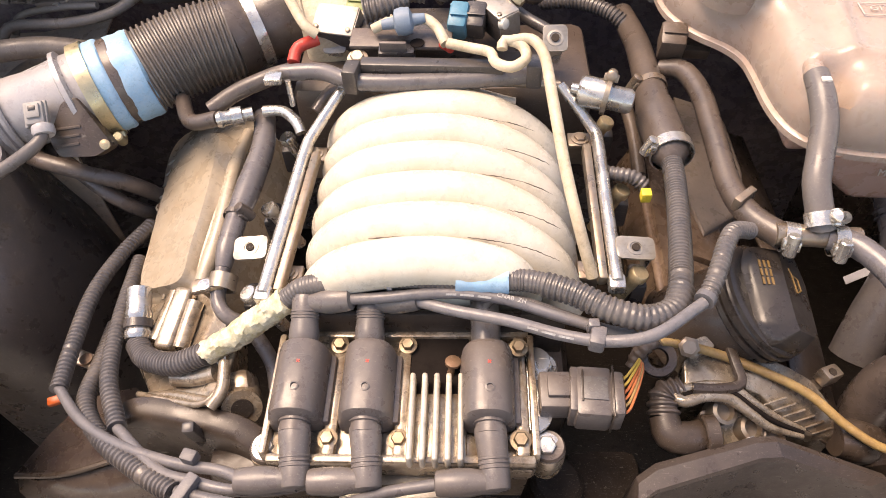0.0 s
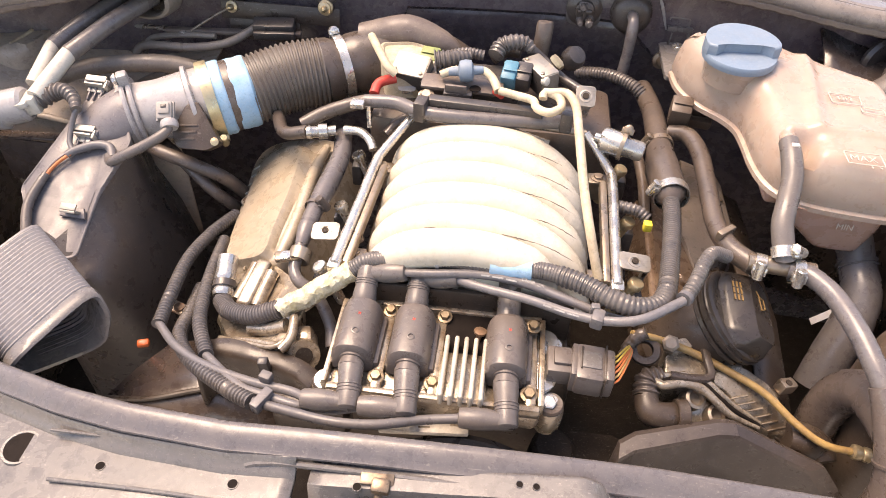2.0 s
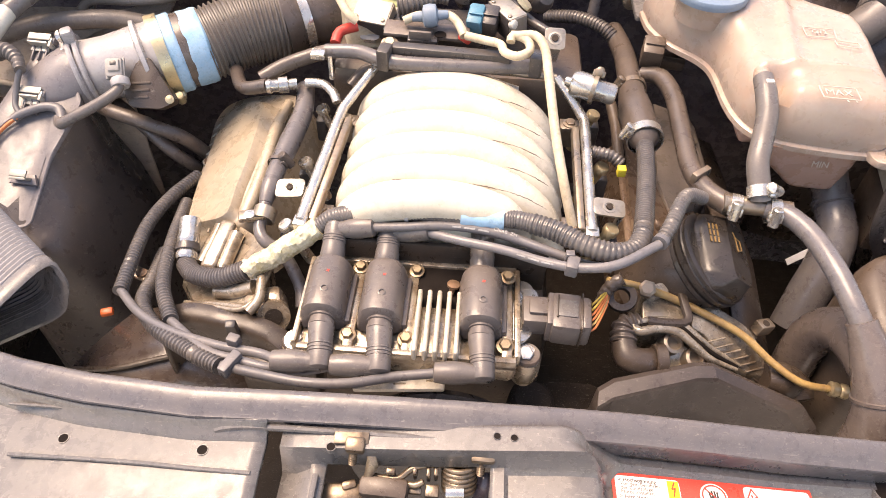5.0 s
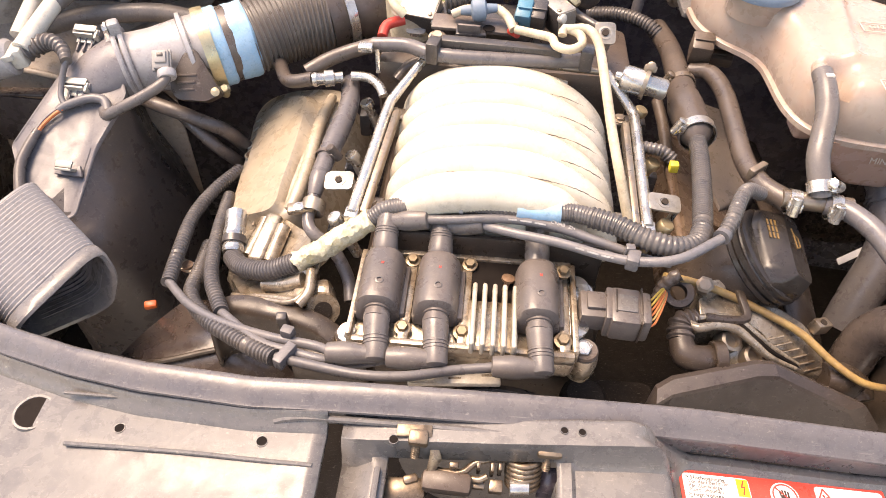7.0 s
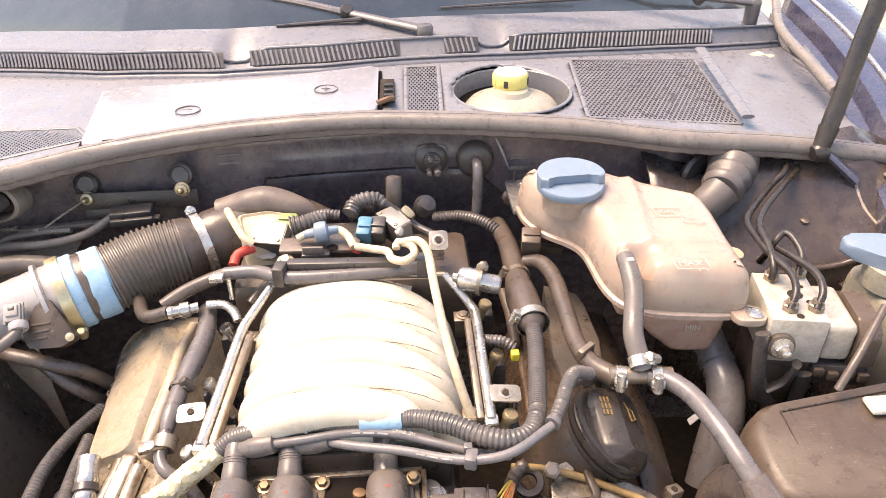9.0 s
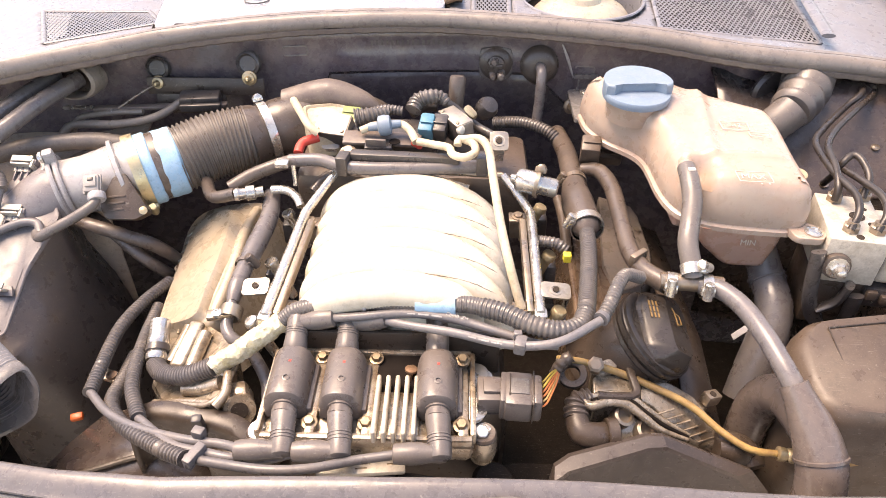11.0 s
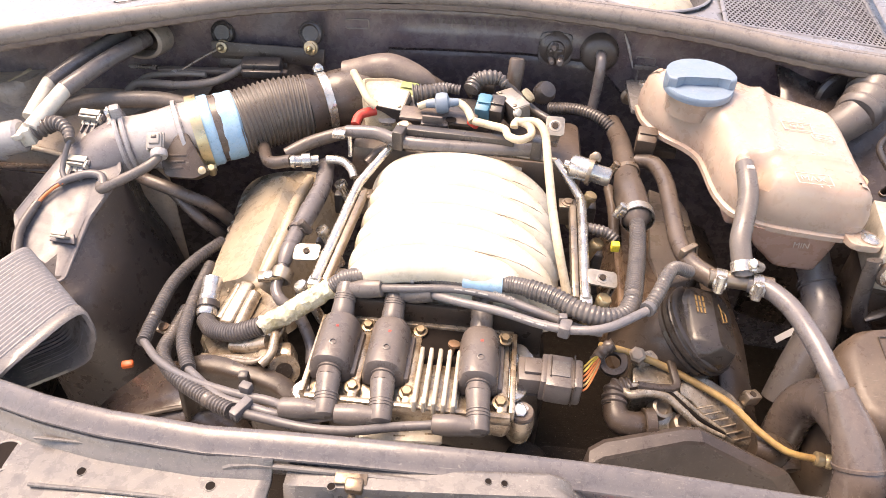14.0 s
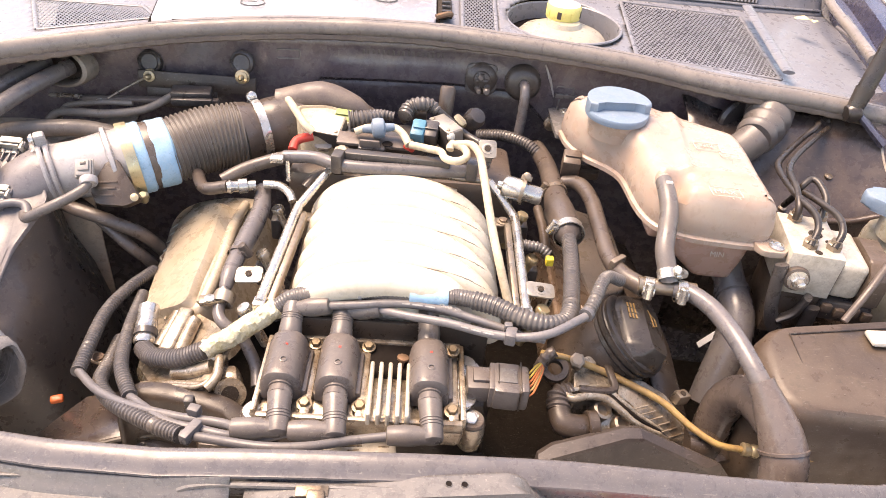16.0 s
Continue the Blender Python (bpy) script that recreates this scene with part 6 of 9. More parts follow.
    tube(bm, [c + V((-0.028, 0.003, 0)), c + V((0.028, -0.002, 0))], 0.0078, 16)
    tube(bm, [c, c + V((0.0, 0.016, 0.012))], 0.0075, 16)
    part("body", bm, steel_dark, t)
    t = pipe_thing("tank_hose", [(0.269, 0.322, 0.872), (0.269, 0.304, 0.868), (0.269, 0.286, 0.858), (0.265, 0.267, 0.845), (0.261, 0.250, 0.835), (0.264, 0.232, 0.820), (0.265, 0.228, 0.815)], [0.0085, 0.009, 0.0092, 0.0092, 0.0092, 0.0092, 0.0092], boot_grey, "cracked grey rubber hose from the expansion tank", "hose", group="coolant hoses")
    bm = bmesh.new()
    rbox(bm, (0.007, 0.005, 0.006), Matrix.Translation((0.270, 0.309, 0.876)), 0.001)
    part("clamp_ear", bm, white_plug, t)
    clamp(t, (0.264, 0.231, 0.820), (0.05, -0.7, -0.45), 0.0102, 0.010, steel, (0.6, 0.3, 1))
    t = pipe_thing("coolant_hose", [(0.271, 0.225, 0.808), (0.286, 0.217, 0.810), (0.299, 0.193, 0.812), (0.307, 0.158, 0.812), (0.314, 0.130, 0.806), (0.321, 0.111, 0.797), (0.328, 0.098, 0.786)], 0.0086, rubber_blue, "long grey coolant hose running to the front", "hose", group="coolant hoses")
    clamp(t, (0.276, 0.221, 0.809), (1, -0.15, 0), 0.0104, 0.009, steel, (0, -1, 0.25))
    clamp(t, (0.246, 0.227, 0.806), (1, -0.25, 0), 0.0104, 0.009, steel, (0, -1, 0.35))
    t = pipe_thing("tank_outlet_hose", [(0.366, 0.322, 0.776), (0.374, 0.312, 0.756), (0.378, 0.300, 0.745), (0.380, 0.279, 0.732), (0.374, 0.259, 0.710), (0.363, 0.242, 0.680), (0.352, 0.223, 0.650)], [0.0165, 0.0175, 0.0175, 0.019, 0.02, 0.02, 0.02], rubber_blue, "thick dusty black hose under the expansion tank", "hose", group="coolant hoses")
    for f in (0.0, 0.4):
        bm = bmesh.new()
        p = V((0.377, 0.307, 0.748)).lerp(V((0.379, 0.295, 0.743)), f)
        lathe(bm, [(0.0185, -0.0012), (0.0195, 0), (0.0185, 0.0012)], frame_of(p, (0.1, -0.7, -0.3)), 26)
        part("spring_clamp", bm, rubber_blue, t)
    bm = bmesh.new()
    rbox(bm, (0.0012, 0.007, 0.032), Matrix.Translation((0.356, 0.275, 0.700)) @ pose(0, 0, 0, 20, 20, 20), 0.0004)
    part("white_tag", bm, white, t, "torn white tag")
    t = pipe_thing("air_duct", [(0.325, 0.150, 0.650), (0.325, 0.158, 0.690), (0.328, 0.160, 0.720), (0.332, 0.153, 0.742), (0.337, 0.138, 0.755), (0.339, 0.115, 0.762), (0.338, 0.094, 0.766)], [0.0185, 0.0185, 0.0186, 0.0188, 0.0188, 0.0186, 0.018], duct_grey, "large smooth grey plastic elbow duct", "duct", part_name="elbow")
    bm = bmesh.new()
    tube(bm, [(0.3190, 0.1160, 0.8005), (0.3215, 0.1105, 0.7960), (0.3250, 0.1040, 0.7900), (0.3300, 0.0950, 0.7810), (0.3350, 0.0850, 0.7705), (0.3380, 0.0760, 0.7610), (0.3395, 0.0690, 0.7510), (0.3410, 0.0620, 0.7300), (0.3420, 0.0590, 0.6900)], [0.0112, 0.0118, 0.0134, 0.0162, 0.0184, 0.0194, 0.0194, 0.0192, 0.0192], 28, 0.004)
    part("collar", bm, duct_grey, t)
    bm = bmesh.new()
    lathe(bm, [(0.0186, -0.0022), (0.0205, -0.0012), (0.0205, 0.0012), (0.0186, 0.0022)], frame_of((0.3382, 0.0752, 0.7602), (0.15, -0.75, -0.85)), 32)
    part("ridge", bm, duct_grey, t)
    bm = bmesh.new()
    tube(bm, [(0.3225, 0.1105, 0.7930), (0.3175, 0.1010, 0.7860), (0.3165, 0.0920, 0.7770), (0.3180, 0.0830, 0.7660)], [0.0010, 0.0016, 0.0016, 0.0010], 8, 0.003)
    part("moulding_seam", bm, duct_grey, t)
    bm = bmesh.new()
    tube(bm, [(0.3420, 0.0940, 0.7860), (0.3500, 0.0850, 0.7770), (0.3545, 0.0780, 0.7680), (0.3560, 0.0700, 0.7560)], [0.0008, 0.0014, 0.0014, 0.0008], 8, 0.003)
    part("moulding_seam", bm, duct_grey, t)
    t = pipe_thing("dipstick_pipe", [(0.140, 0.164, 0.772), (0.166, 0.167, 0.764), (0.198, 0.164, 0.754), (0.230, 0.156, 0.744), (0.260, 0.144, 0.735), (0.283, 0.125, 0.726), (0.306, 0.111, 0.720), (0.335, 0.110, 0.715)], [0.0028, 0.0030, 0.0034, 0.0034, 0.0034, 0.0033, 0.0032, 0.0032], hose_amber, "amber translucent plastic pipe across the cam cover", "pipe")
    bm = bmesh.new()
    lathe(bm, [(0.0045, -0.008), (0.0065, -0.007), (0.0065, -0.002), (0.005, 0), (0.0065, 0.002), (0.0065, 0.006), (0.004, 0.008)], frame_of((0.337, 0.109, 0.716), (1, -0.1, -0.1)), 12)
    part("fitting", bm, brass, t)
    bm = bmesh.new()
    tube(bm, [(0.386, 0.104, 0.715), (0.403, 0.105, 0.715), (0.423, 0.109, 0.715), (0.468, 0.118, 0.712)], 0.0038, 10)
    part("far_pipe", bm, hose_amber, t)


build_right_bank()


def build_right_front():
    t = thing("camshaft_cover", (0.23, 0.12, 0.6), "oily cast aluminium camshaft cover with ribs", "engine casting")
    def slab(name, top, drop, material, inset=0.08):
        bm = bmesh.new()
        top = [V(p) for p in top]
        mid = sum(top, V()) / len(top)
        dense = []
        for n in range(len(top)):
            a, e, g = top[n - 1], top[n], top[(n + 1) % len(top)]
            p, q = e + (a - e) * 0.22, e + (g - e) * 0.22
            for u in (0.0, 0.33, 0.67, 1.0):
                dense.append((1 - u) ** 2 * p + 2 * u * (1 - u) * e + u * u * q)
        down = V((0, 0, -1))
        loft(bm, [[p + down * drop for p in dense], [p + down * 0.004 for p in dense], [p.lerp(mid, inset * 0.3) + down * 0.001 for p in dense], [p.lerp(mid, inset) for p in dense]])
        return part(name, bm, material, t)

    slab("cover", [(0.218, 0.174, 0.745), (0.244, 0.166, 0.742), (0.268, 0.157, 0.732), (0.283, 0.143, 0.718), (0.287, 0.126, 0.705), (0.271, 0.126, 0.702), (0.246, 0.133, 0.715), (0.228, 0.144, 0.732), (0.214, 0.144, 0.742)], 0.06, alloy)
    slab("block", [(0.173, 0.163, 0.752), (0.213, 0.178, 0.750), (0.219, 0.169, 0.748), (0.214, 0.145, 0.746), (0.197, 0.141, 0.748), (0.171, 0.140, 0.750)], 0.05, alloy)
    slab("boss_plate", [(0.181, 0.131, 0.735), (0.201, 0.135, 0.737), (0.224, 0.124, 0.727), (0.239, 0.114, 0.720), (0.230, 0.110, 0.715), (0.188, 0.111, 0.722)], 0.05, alloy)
    slab("upper_boss", [(0.172, 0.169, 0.758), (0.190, 0.177, 0.760), (0.197, 0.169, 0.757), (0.179, 0.160, 0.755)], 0.03, alloy)
    bm = bmesh.new()
    tube(bm, [(0.206, 0.173, 0.756), (0.207, 0.157, 0.756), (0.208, 0.142, 0.753), (0.191, 0.137, 0.755), (0.174, 0.137, 0.756)], 0.004, 8, flat=0.7)
    part("dark_seam", bm, soot, t, "oily dark gasket seam")
    for k in range(6):
        bm = bmesh.new()
        u = k / 5
        a = V((0.226, 0.136, 0.731)).lerp(V((0.268, 0.127, 0.706)), u)
        e = V((0.245, 0.142, 0.732)).lerp(V((0.283, 0.131, 0.708)), u)
        tube(bm, [a + V((0, 0, 0.0005)), e + V((0, 0, 0.0010))], [0.0006, 0.0011], 8)
        part("rib", bm, alloy, t)
    bm = bmesh.new()
    tube(bm, [(0.163, 0.134, 0.750), (0.168, 0.129, 0.751), (0.183, 0.133, 0.752), (0.199, 0.132, 0.750), (0.212, 0.125, 0.744), (0.229, 0.119, 0.733), (0.253, 0.118, 0.722)], [0.0042, 0.0042, 0.004, 0.004, 0.0036, 0.003, 0.002], 10)
    part("lip", bm, alloy, t, "dull cast lip")
    bm = bmesh.new()
    tube(bm, [(0.166, 0.1375, 0.752), (0.184, 0.1405, 0.7535), (0.202, 0.1395, 0.7515), (0.216, 0.1320, 0.7455), (0.233, 0.1262, 0.7350), (0.256, 0.1235, 0.7210)], [0.0030, 0.0032, 0.0032, 0.0030, 0.0026, 0.0020], 10)
    part("lip", bm, alloy, t)
    bm = bmesh.new()
    tube(bm, [(0.168, 0.1335, 0.7525), (0.184, 0.1368, 0.7540), (0.201, 0.1358, 0.7520), (0.214, 0.1285, 0.7460), (0.231, 0.1226, 0.7355), (0.254, 0.1208, 0.7220)], 0.0018, 8)
    part("oily_channel", bm, pit, t, "near-black channel between the two lips")
    for p in ((0.197, 0.128, 0.739), (0.216, 0.120, 0.731), (0.231, 0.116, 0.725)):
        bm = bmesh.new()
        lathe(bm, [(0.009, -0.012), (0.009, 0.002), (0.0065, 0.003), (0.006, -0.002), (0.0, -0.003)], frame_of(p, (0.25, -0.35, 1)), 18)
        part("boss", bm, steel_dark, t)
    bm = bmesh.new()
    lathe(bm, [(0.005, -0.002), (0.0055, 0.003), (0.0035, 0.004), (0.003, 0.002)], frame_of((0.214, 0.110, 0.727), (0.2, -0.5, 1)), 14)
    part("screw", bm, steel, t)
    bm = bmesh.new()
    lathe(bm, [(0.0075, -0.004), (0.0075, 0.006), (0.005, 0.008)], frame_of((0.175, 0.165, 0.762), (-0.2, -0.6, 1)), 6)
    part("union_nut", bm, steel_dark, t)
    t = thing("belt_cover", (0.24, 0.07, 0.5), "dusty black plastic timing belt cover at the front of the engine", "belt cover", "belt covers")
    bm = bmesh.new()
    top = [V(p) for p in ((0.128, 0.070, 0.715), (0.133, 0.079, 0.735), (0.146, 0.087, 0.738), (0.210, 0.102, 0.747), (0.224, 0.103, 0.747), (0.300, 0.088, 0.722), (0.315, 0.080, 0.705), (0.322, 0.070, 0.680))]
    low = [V(p) for p in ((0.128, 0.062, 0.712), (0.132, 0.068, 0.731), (0.144, 0.075, 0.735), (0.211, 0.093, 0.744), (0.226, 0.094, 0.744), (0.288, 0.085, 0.719), (0.303, 0.078, 0.702), (0.311, 0.069, 0.677))]
    sheet(bm, [[p + V((0, 0.010, -0.05)) for p in top], [p + V((0, 0.006, -0.004)) for p in top], top, low, [p + V((0, -0.0015, -0.003)) for p in low], [p + V((0, -0.006, -0.04)) for p in low], [p + V((0, -0.010, -0.2)) for p in low]])
    thicken(part("shell", bm, box_black, t, sharp=14), 0.004)
    bm = bmesh.new()
    tube(bm, [(0.283, 0.124, 0.705), (0.295, 0.124, 0.703), (0.312, 0.123, 0.695), (0.316, 0.112, 0.690)], [0.012, 0.016, 0.015, 0.012], 14)
    part("shoulder", bm, soot, t)
    t = thing("breather_elbow", (0.178, 0.140, 0.700), "dusty corrugated black rubber elbow", "rubber elbow")
    bm = bmesh.new()
    tube(bm, [(0.169, 0.141, 0.748), (0.157, 0.136, 0.746), (0.155, 0.122, 0.742)], [0.0085, 0.0108, 0.0112], 22, 0.004, 0.0052, 0.18)
    part("bellows", bm, rubber, t)
    bm = bmesh.new()
    tube(bm, [(0.155, 0.123, 0.742), (0.158, 0.112, 0.738), (0.170, 0.110, 0.735), (0.183, 0.115, 0.732)], [0.0100, 0.0112, 0.0115, 0.0105], 20)
    part("elbow", bm, soot, t)
    bm = bmesh.new()
    lathe(bm, [(0.0125, -0.003), (0.0135, -0.002), (0.0135, 0.006), (0.012, 0.007)], frame_of((0.183, 0.113, 0.735), (1, 0.1, 0)), 20)
    part("ring", bm, soot, t)
    t = thing("rubber_grommet", (0.165, 0.178, 0.720), "black rubber grommet ring beside the cam cover", "grommet")
    bm = bmesh.new()
    lathe(bm, [(0.007, -0.004), (0.0125, -0.004), (0.0135, 0.0), (0.0125, 0.004), (0.007, 0.004), (0.007, -0.004)], frame_of((0.154, 0.159, 0.757), (-0.1, -0.5, 1)), 26, cap=False)
    part("ring", bm, soot, t)
    t = thing("cable_end", (0.144, 0.171, 0.740), "tape-wrapped cable bundle behind the coil plug", "cable")
    bm = bmesh.new()
    tube(bm, [(0.137, 0.153, 0.755), (0.140, 0.159, 0.762), (0.145, 0.162, 0.770), (0.152, 0.164, 0.775)], 0.0058, 12, 0.004, 0.006, 0.1)
    part("sleeve", bm, rubber, t)
    t = thing("tape_scrap", (0.181, 0.157, 0.738), "small scrap of faded blue tape", "tape")
    bm = bmesh.new()
    rows = [[V((0.179, 0.154, 0.744)) + V((0.0032 * (i - 1.5), 0.003 * (1.5 - j), 0.001)) + noise.noise_vector(V((i, j, 0.5))) * 0.003 for i in range(4)] for j in range(4)]
    sheet(bm, rows)
    thicken(part("scrap", bm, tape_blue, t), 0.0008)
    t = thing("sensor_bracket", (0.291, 0.174, 0.715), "small dull metal bracket with a hole", "bracket")
    bm = bmesh.new()
    rbox(bm, (0.017, 0.011, 0.012), Matrix.Translation((0.288, 0.168, 0.718)) @ pose(0, 0, 0, 0, 15, 25), 0.002)
    rbox(bm, (0.024, 0.009, 0.006), Matrix.Translation((0.272, 0.160, 0.712)) @ pose(0, 0, 0, 0, 15, 25), 0.0015)
    part("block", bm, steel_dark, t)
    # the hole is a dark disc laid on the block
    bm = bmesh.new()
    lathe(bm, [(0.003, 0), (0.003, 0.001)], frame_of(V((0.2885, 0.1672, 0.7242)), (0.25, -0.1, 1)), 12)
    part("hole", bm, dark, t)
    t = thing("crank_pulley", (0.0, 0.05, 0.55), "dark belt pulley low at the front of the engine", "pulley")
    bm = bmesh.new()
    m = frame_of((0.01, 0.052, 0.655), (0, -1, 0.12))
    lathe(bm, [(0.05, -0.016), (0.075, -0.014), (0.077, -0.008), (0.073, -0.004), (0.077, 0.0), (0.077, 0.006), (0.06, 0.008), (0.03, 0.004)], m, 40)
    part("pulley", bm, black, t)
    t = thing("pump_housing", (0.11, 0.08, 0.55), "housing beside the coil pack, coloured dark for the deep gap", "engine casting")
    # colour darkened to stand for shade in the gap beside the coils
    bm = bmesh.new()
    rbox(bm, (0.06, 0.05, 0.15), pose(0.125, 0.11, 0.59), 0.012)
    lathe(bm, [(0.02, -0.04), (0.02, 0.02), (0.016, 0.024)], frame_of((0.085, 0.10, 0.66), (0.1, 0, 1)), 20)
    part("housing", bm, dark, t)


build_right_front()


from mathutils import geometry


def lettering(parent, text, m, size, material, name="lettering", extrude=0.0003, spacing=1.0):
    """A line of raised or printed writing; its middle lies at m and it reads along x."""
    cu = bpy.data.curves.new(name, "FONT")
    cu.body, cu.size, cu.extrude, cu.align_x, cu.align_y, cu.space_character = text, size, extrude, "CENTER", "CENTER", spacing
    cu.materials.append(material)
    ob = new(name, cu)
    ob.parent = parent
    w, up = parent.matrix_basis.copy(), parent
    while up.parent is not None:
        w = up.parent.matrix_basis @ up.matrix_parent_inverse @ w
        up = up.parent
    ob.matrix_parent_inverse = w.inverted()
    ob.matrix_basis = m
    return ob


# ---- expansion tank and its neighbours ----
def build_tank():
    t = thing("expansion_tank", (0.31, 0.38, 0.76), "cream-peach aged plastic coolant expansion tank with a blue cap", "coolant tank")
    front = [(0.193, 0.500), (0.196, 0.474), (0.204, 0.454), (0.218, 0.435), (0.238, 0.417), (0.2485, 0.400), (0.252, 0.378), (0.254, 0.350), (0.258, 0.328), (0.266, 0.310), (0.281, 0.297), (0.308, 0.288), (0.364, 0.282), (0.383, 0.287)]
    back = [(0.387, 0.30), (0.389, 0.35), (0.392, 0.40), (0.387, 0.436), (0.358, 0.456), (0.318, 0.480), (0.295, 0.498), (0.262, 0.514), (0.222, 0.516)]
    pts = [V((*p, 0)) for p in front + back]
    out = [p.copy() for p, u in smooth_path([*pts, pts[0]], 0.005)[:-1]]
    if sum(a.x * b.y - a.y * b.x for a, b in zip(out, out[1:] + out[:1])) < 0:
        out.reverse()

    def near(p, a, b):
        """The distance of p from the way from a to b, in plan."""
        p, a, b = V(p[:2]), V(a[:2]), V(b[:2])
        u = min(1, max(0, (p - a).dot(b - a) / (b - a).length_squared))
        return (p - a.lerp(b, u)).length

    cap_at = V((0.241, 0.442))
    edge_a, edge_b, edge_c, edge_d = (0.314, 0.469, 0.882), (0.297, 0.341, 0.882), (0.274, 0.338, 0.880), (0.361, 0.332, 0.880)
    cove_a, cove_b, fold_a, fold_b = (0.283, 0.322, 0.874), (0.280, 0.267, 0.872), (0.294, 0.306, 0.880), (0.286, 0.265, 0.880)

    def relief(x, y):
        """The moulded shapes of the tank's top."""
        p = V((x, y))
        bump = lambda d, w: math.exp(-((d / w) ** 2))
        h = 0.007 * bump((p - cap_at).length, 0.046)
        h += 0.0045 * bump(near(p, edge_a, edge_b), 0.0060) + 0.0030 * bump(near(p, edge_c, edge_d), 0.0040)
        h -= 0.0210 * bump(near(p, cove_a, cove_b), 0.0105)
        h += 0.0045 * bump(near(p, fold_a, fold_b), 0.005)
        h -= 0.008 * bump((p - V((0.240, 0.383))).length, 0.017)
        return h

    def ring(inset, z):
        loop, k = [], len(out)
        for i, p in enumerate(out):
            d = (out[(i + 1) % k] - out[i - 1]).normalized()
            q = p + V((-d.y, d.x, 0)) * inset
            loop.append((q.x, q.y, z + 0.03 * (q.y - 0.38) + (relief(q.x, q.y) if z > 0.862 else 0)))
        return loop

    bm = bmesh.new()
    loops = [ring(0.004, 0.825), ring(0.001, 0.836), ring(0.002, 0.850), ring(0.005, 0.862), ring(0.007, 0.869), ring(0.011, 0.8745), ring(0.015, 0.8775), ring(0.019, 0.8785)]
    rim = loops[-1]
    edge = [V(p[:2]) for p in rim]
    n = len(edge)
    inner = []
    for a in range(62):
        for b in range(78):
            p = V((0.198 + 0.0032 * a, 0.278 + 0.0032 * b))
            odd = sum(1 for k in range(n) if (edge[k].y > p.y) != (edge[k - 1].y > p.y) and p.x < edge[k].x + (p.y - edge[k].y) * (edge[k - 1].x - edge[k].x) / (edge[k - 1].y - edge[k].y)) % 2
            if odd and min((p - q).length for q in edge) > 0.003:
                inner.append(p)
    flat_pts, _, tris = geometry.delaunay_2d_cdt(edge + inner, [(k, (k + 1) % n) for k in range(n)], [], 1, 1e-6)[:3]
    loft(bm, loops, False)
    top = [bm.verts.new((p.x, p.y, 0.8785 + 0.03 * (p.y - 0.38) + relief(p.x, p.y) + 0.0025 * min(1, min((p - q).length for q in edge) / 0.03))) for p in flat_pts]
    for tri in tris:
        bm.faces.new([top[k] for k in tri])
    bmesh.ops.remove_doubles(bm, verts=bm.verts[:], dist=0.0004)
    part("upper_shell", bm, peach, t, sharp=60)
    bm = bmesh.new()
    loft(bm, [ring(0.004, 0.822), ring(-0.0008, 0.8235), ring(-0.0008, 0.8285), ring(0.002, 0.8305)], True)
    part("seam_flange", bm, peach, t, "pale moulded seam flange")
    bm = bmesh.new()
    upper = rounded([(0.281, 0.290), (0.371, 0.288), (0.374, 0.36), (0.281, 0.37)], 0.014, 6)
    base = rounded([(0.319, 0.296), (0.364, 0.294), (0.366, 0.338), (0.319, 0.340)], 0.010, 6)
    loft(bm, [[(a[0] + (b[0] - a[0]) * u, a[1] + (b[1] - a[1]) * u, z) for a, b in zip(upper, base)] for z, u in ((0.823, 0.0), (0.808, 0.14), (0.794, 0.42), (0.783, 0.74), (0.777, 0.90), (0.7735, 1.02), (0.7725, 1.15))])
    rbox(bm, (0.020, 0.030, 0.022), pose(0.277, 0.330, 0.815), 0.006, 3)
    part("lower_chamber", bm, peach_dark, t, "darker coolant-filled lower chamber")
    # hose spigot, lugs
    bm = bmesh.new()
    tube(bm, [(0.273, 0.342, 0.868), (0.269, 0.320, 0.870)], 0.0072, 14)
    part("spigot", bm, peach, t)
    bm = bmesh.new()
    prism(bm, rounded([(0.365, 0.292), (0.368, 0.268), (0.394, 0.266), (0.40, 0.278), (0.39, 0.294)], 0.008), 0.823, 0.830, bevel=0.001)
    part("front_lug", bm, peach, t)
    bm = bmesh.new()
    lathe(bm, [(0.0085, 0), (0.0085, 0.001), (0.005, 0.0022), (0.0045, 0.0012), (0.0, 0.001)], Matrix.Translation((0.3873, 0.2777, 0.8305)), 20)
    part("screw", bm, steel, t)
    bm = bmesh.new()
    prism(bm, rounded([(0.398, 0.375), (0.42, 0.372), (0.424, 0.392), (0.40, 0.40)], 0.008), 0.823, 0.829, bevel=0.001)
    part("side_lug", bm, hose_tan, t)
    bm = bmesh.new()
    prism(bm, rounded([(0.190, 0.582), (0.190, 0.50), (0.222, 0.50), (0.222, 0.582)], 0.006), 0.82, 0.826, bevel=0.001)
    part("rear_lug", bm, panel_grey, t)
    hexbolt(t, (0.2119, 0.5694, 0.827), (0, -0.2, 1), 0.005, 0.003, steel)
    # cap
    m = frame_of((0.241, 0.442, 0.8925), (0.0, -0.02, 1), (0, 1, 0))
    bm = bmesh.new()
    lathe(bm, [(0.033, -0.008), (0.0358, -0.0065), (0.0364, -0.003), (0.0364, 0.0), (0.0355, 0.0014), (0.029, 0.002)], m, 48)
    p = part("cap", bm, cap_blue, t, "faded blue screw cap")
    bm = bmesh.new()
    arc = [(0.0366 * math.cos(radians(a)), 0.0366 * math.sin(radians(a))) for a in range(-14, 195, 8)]
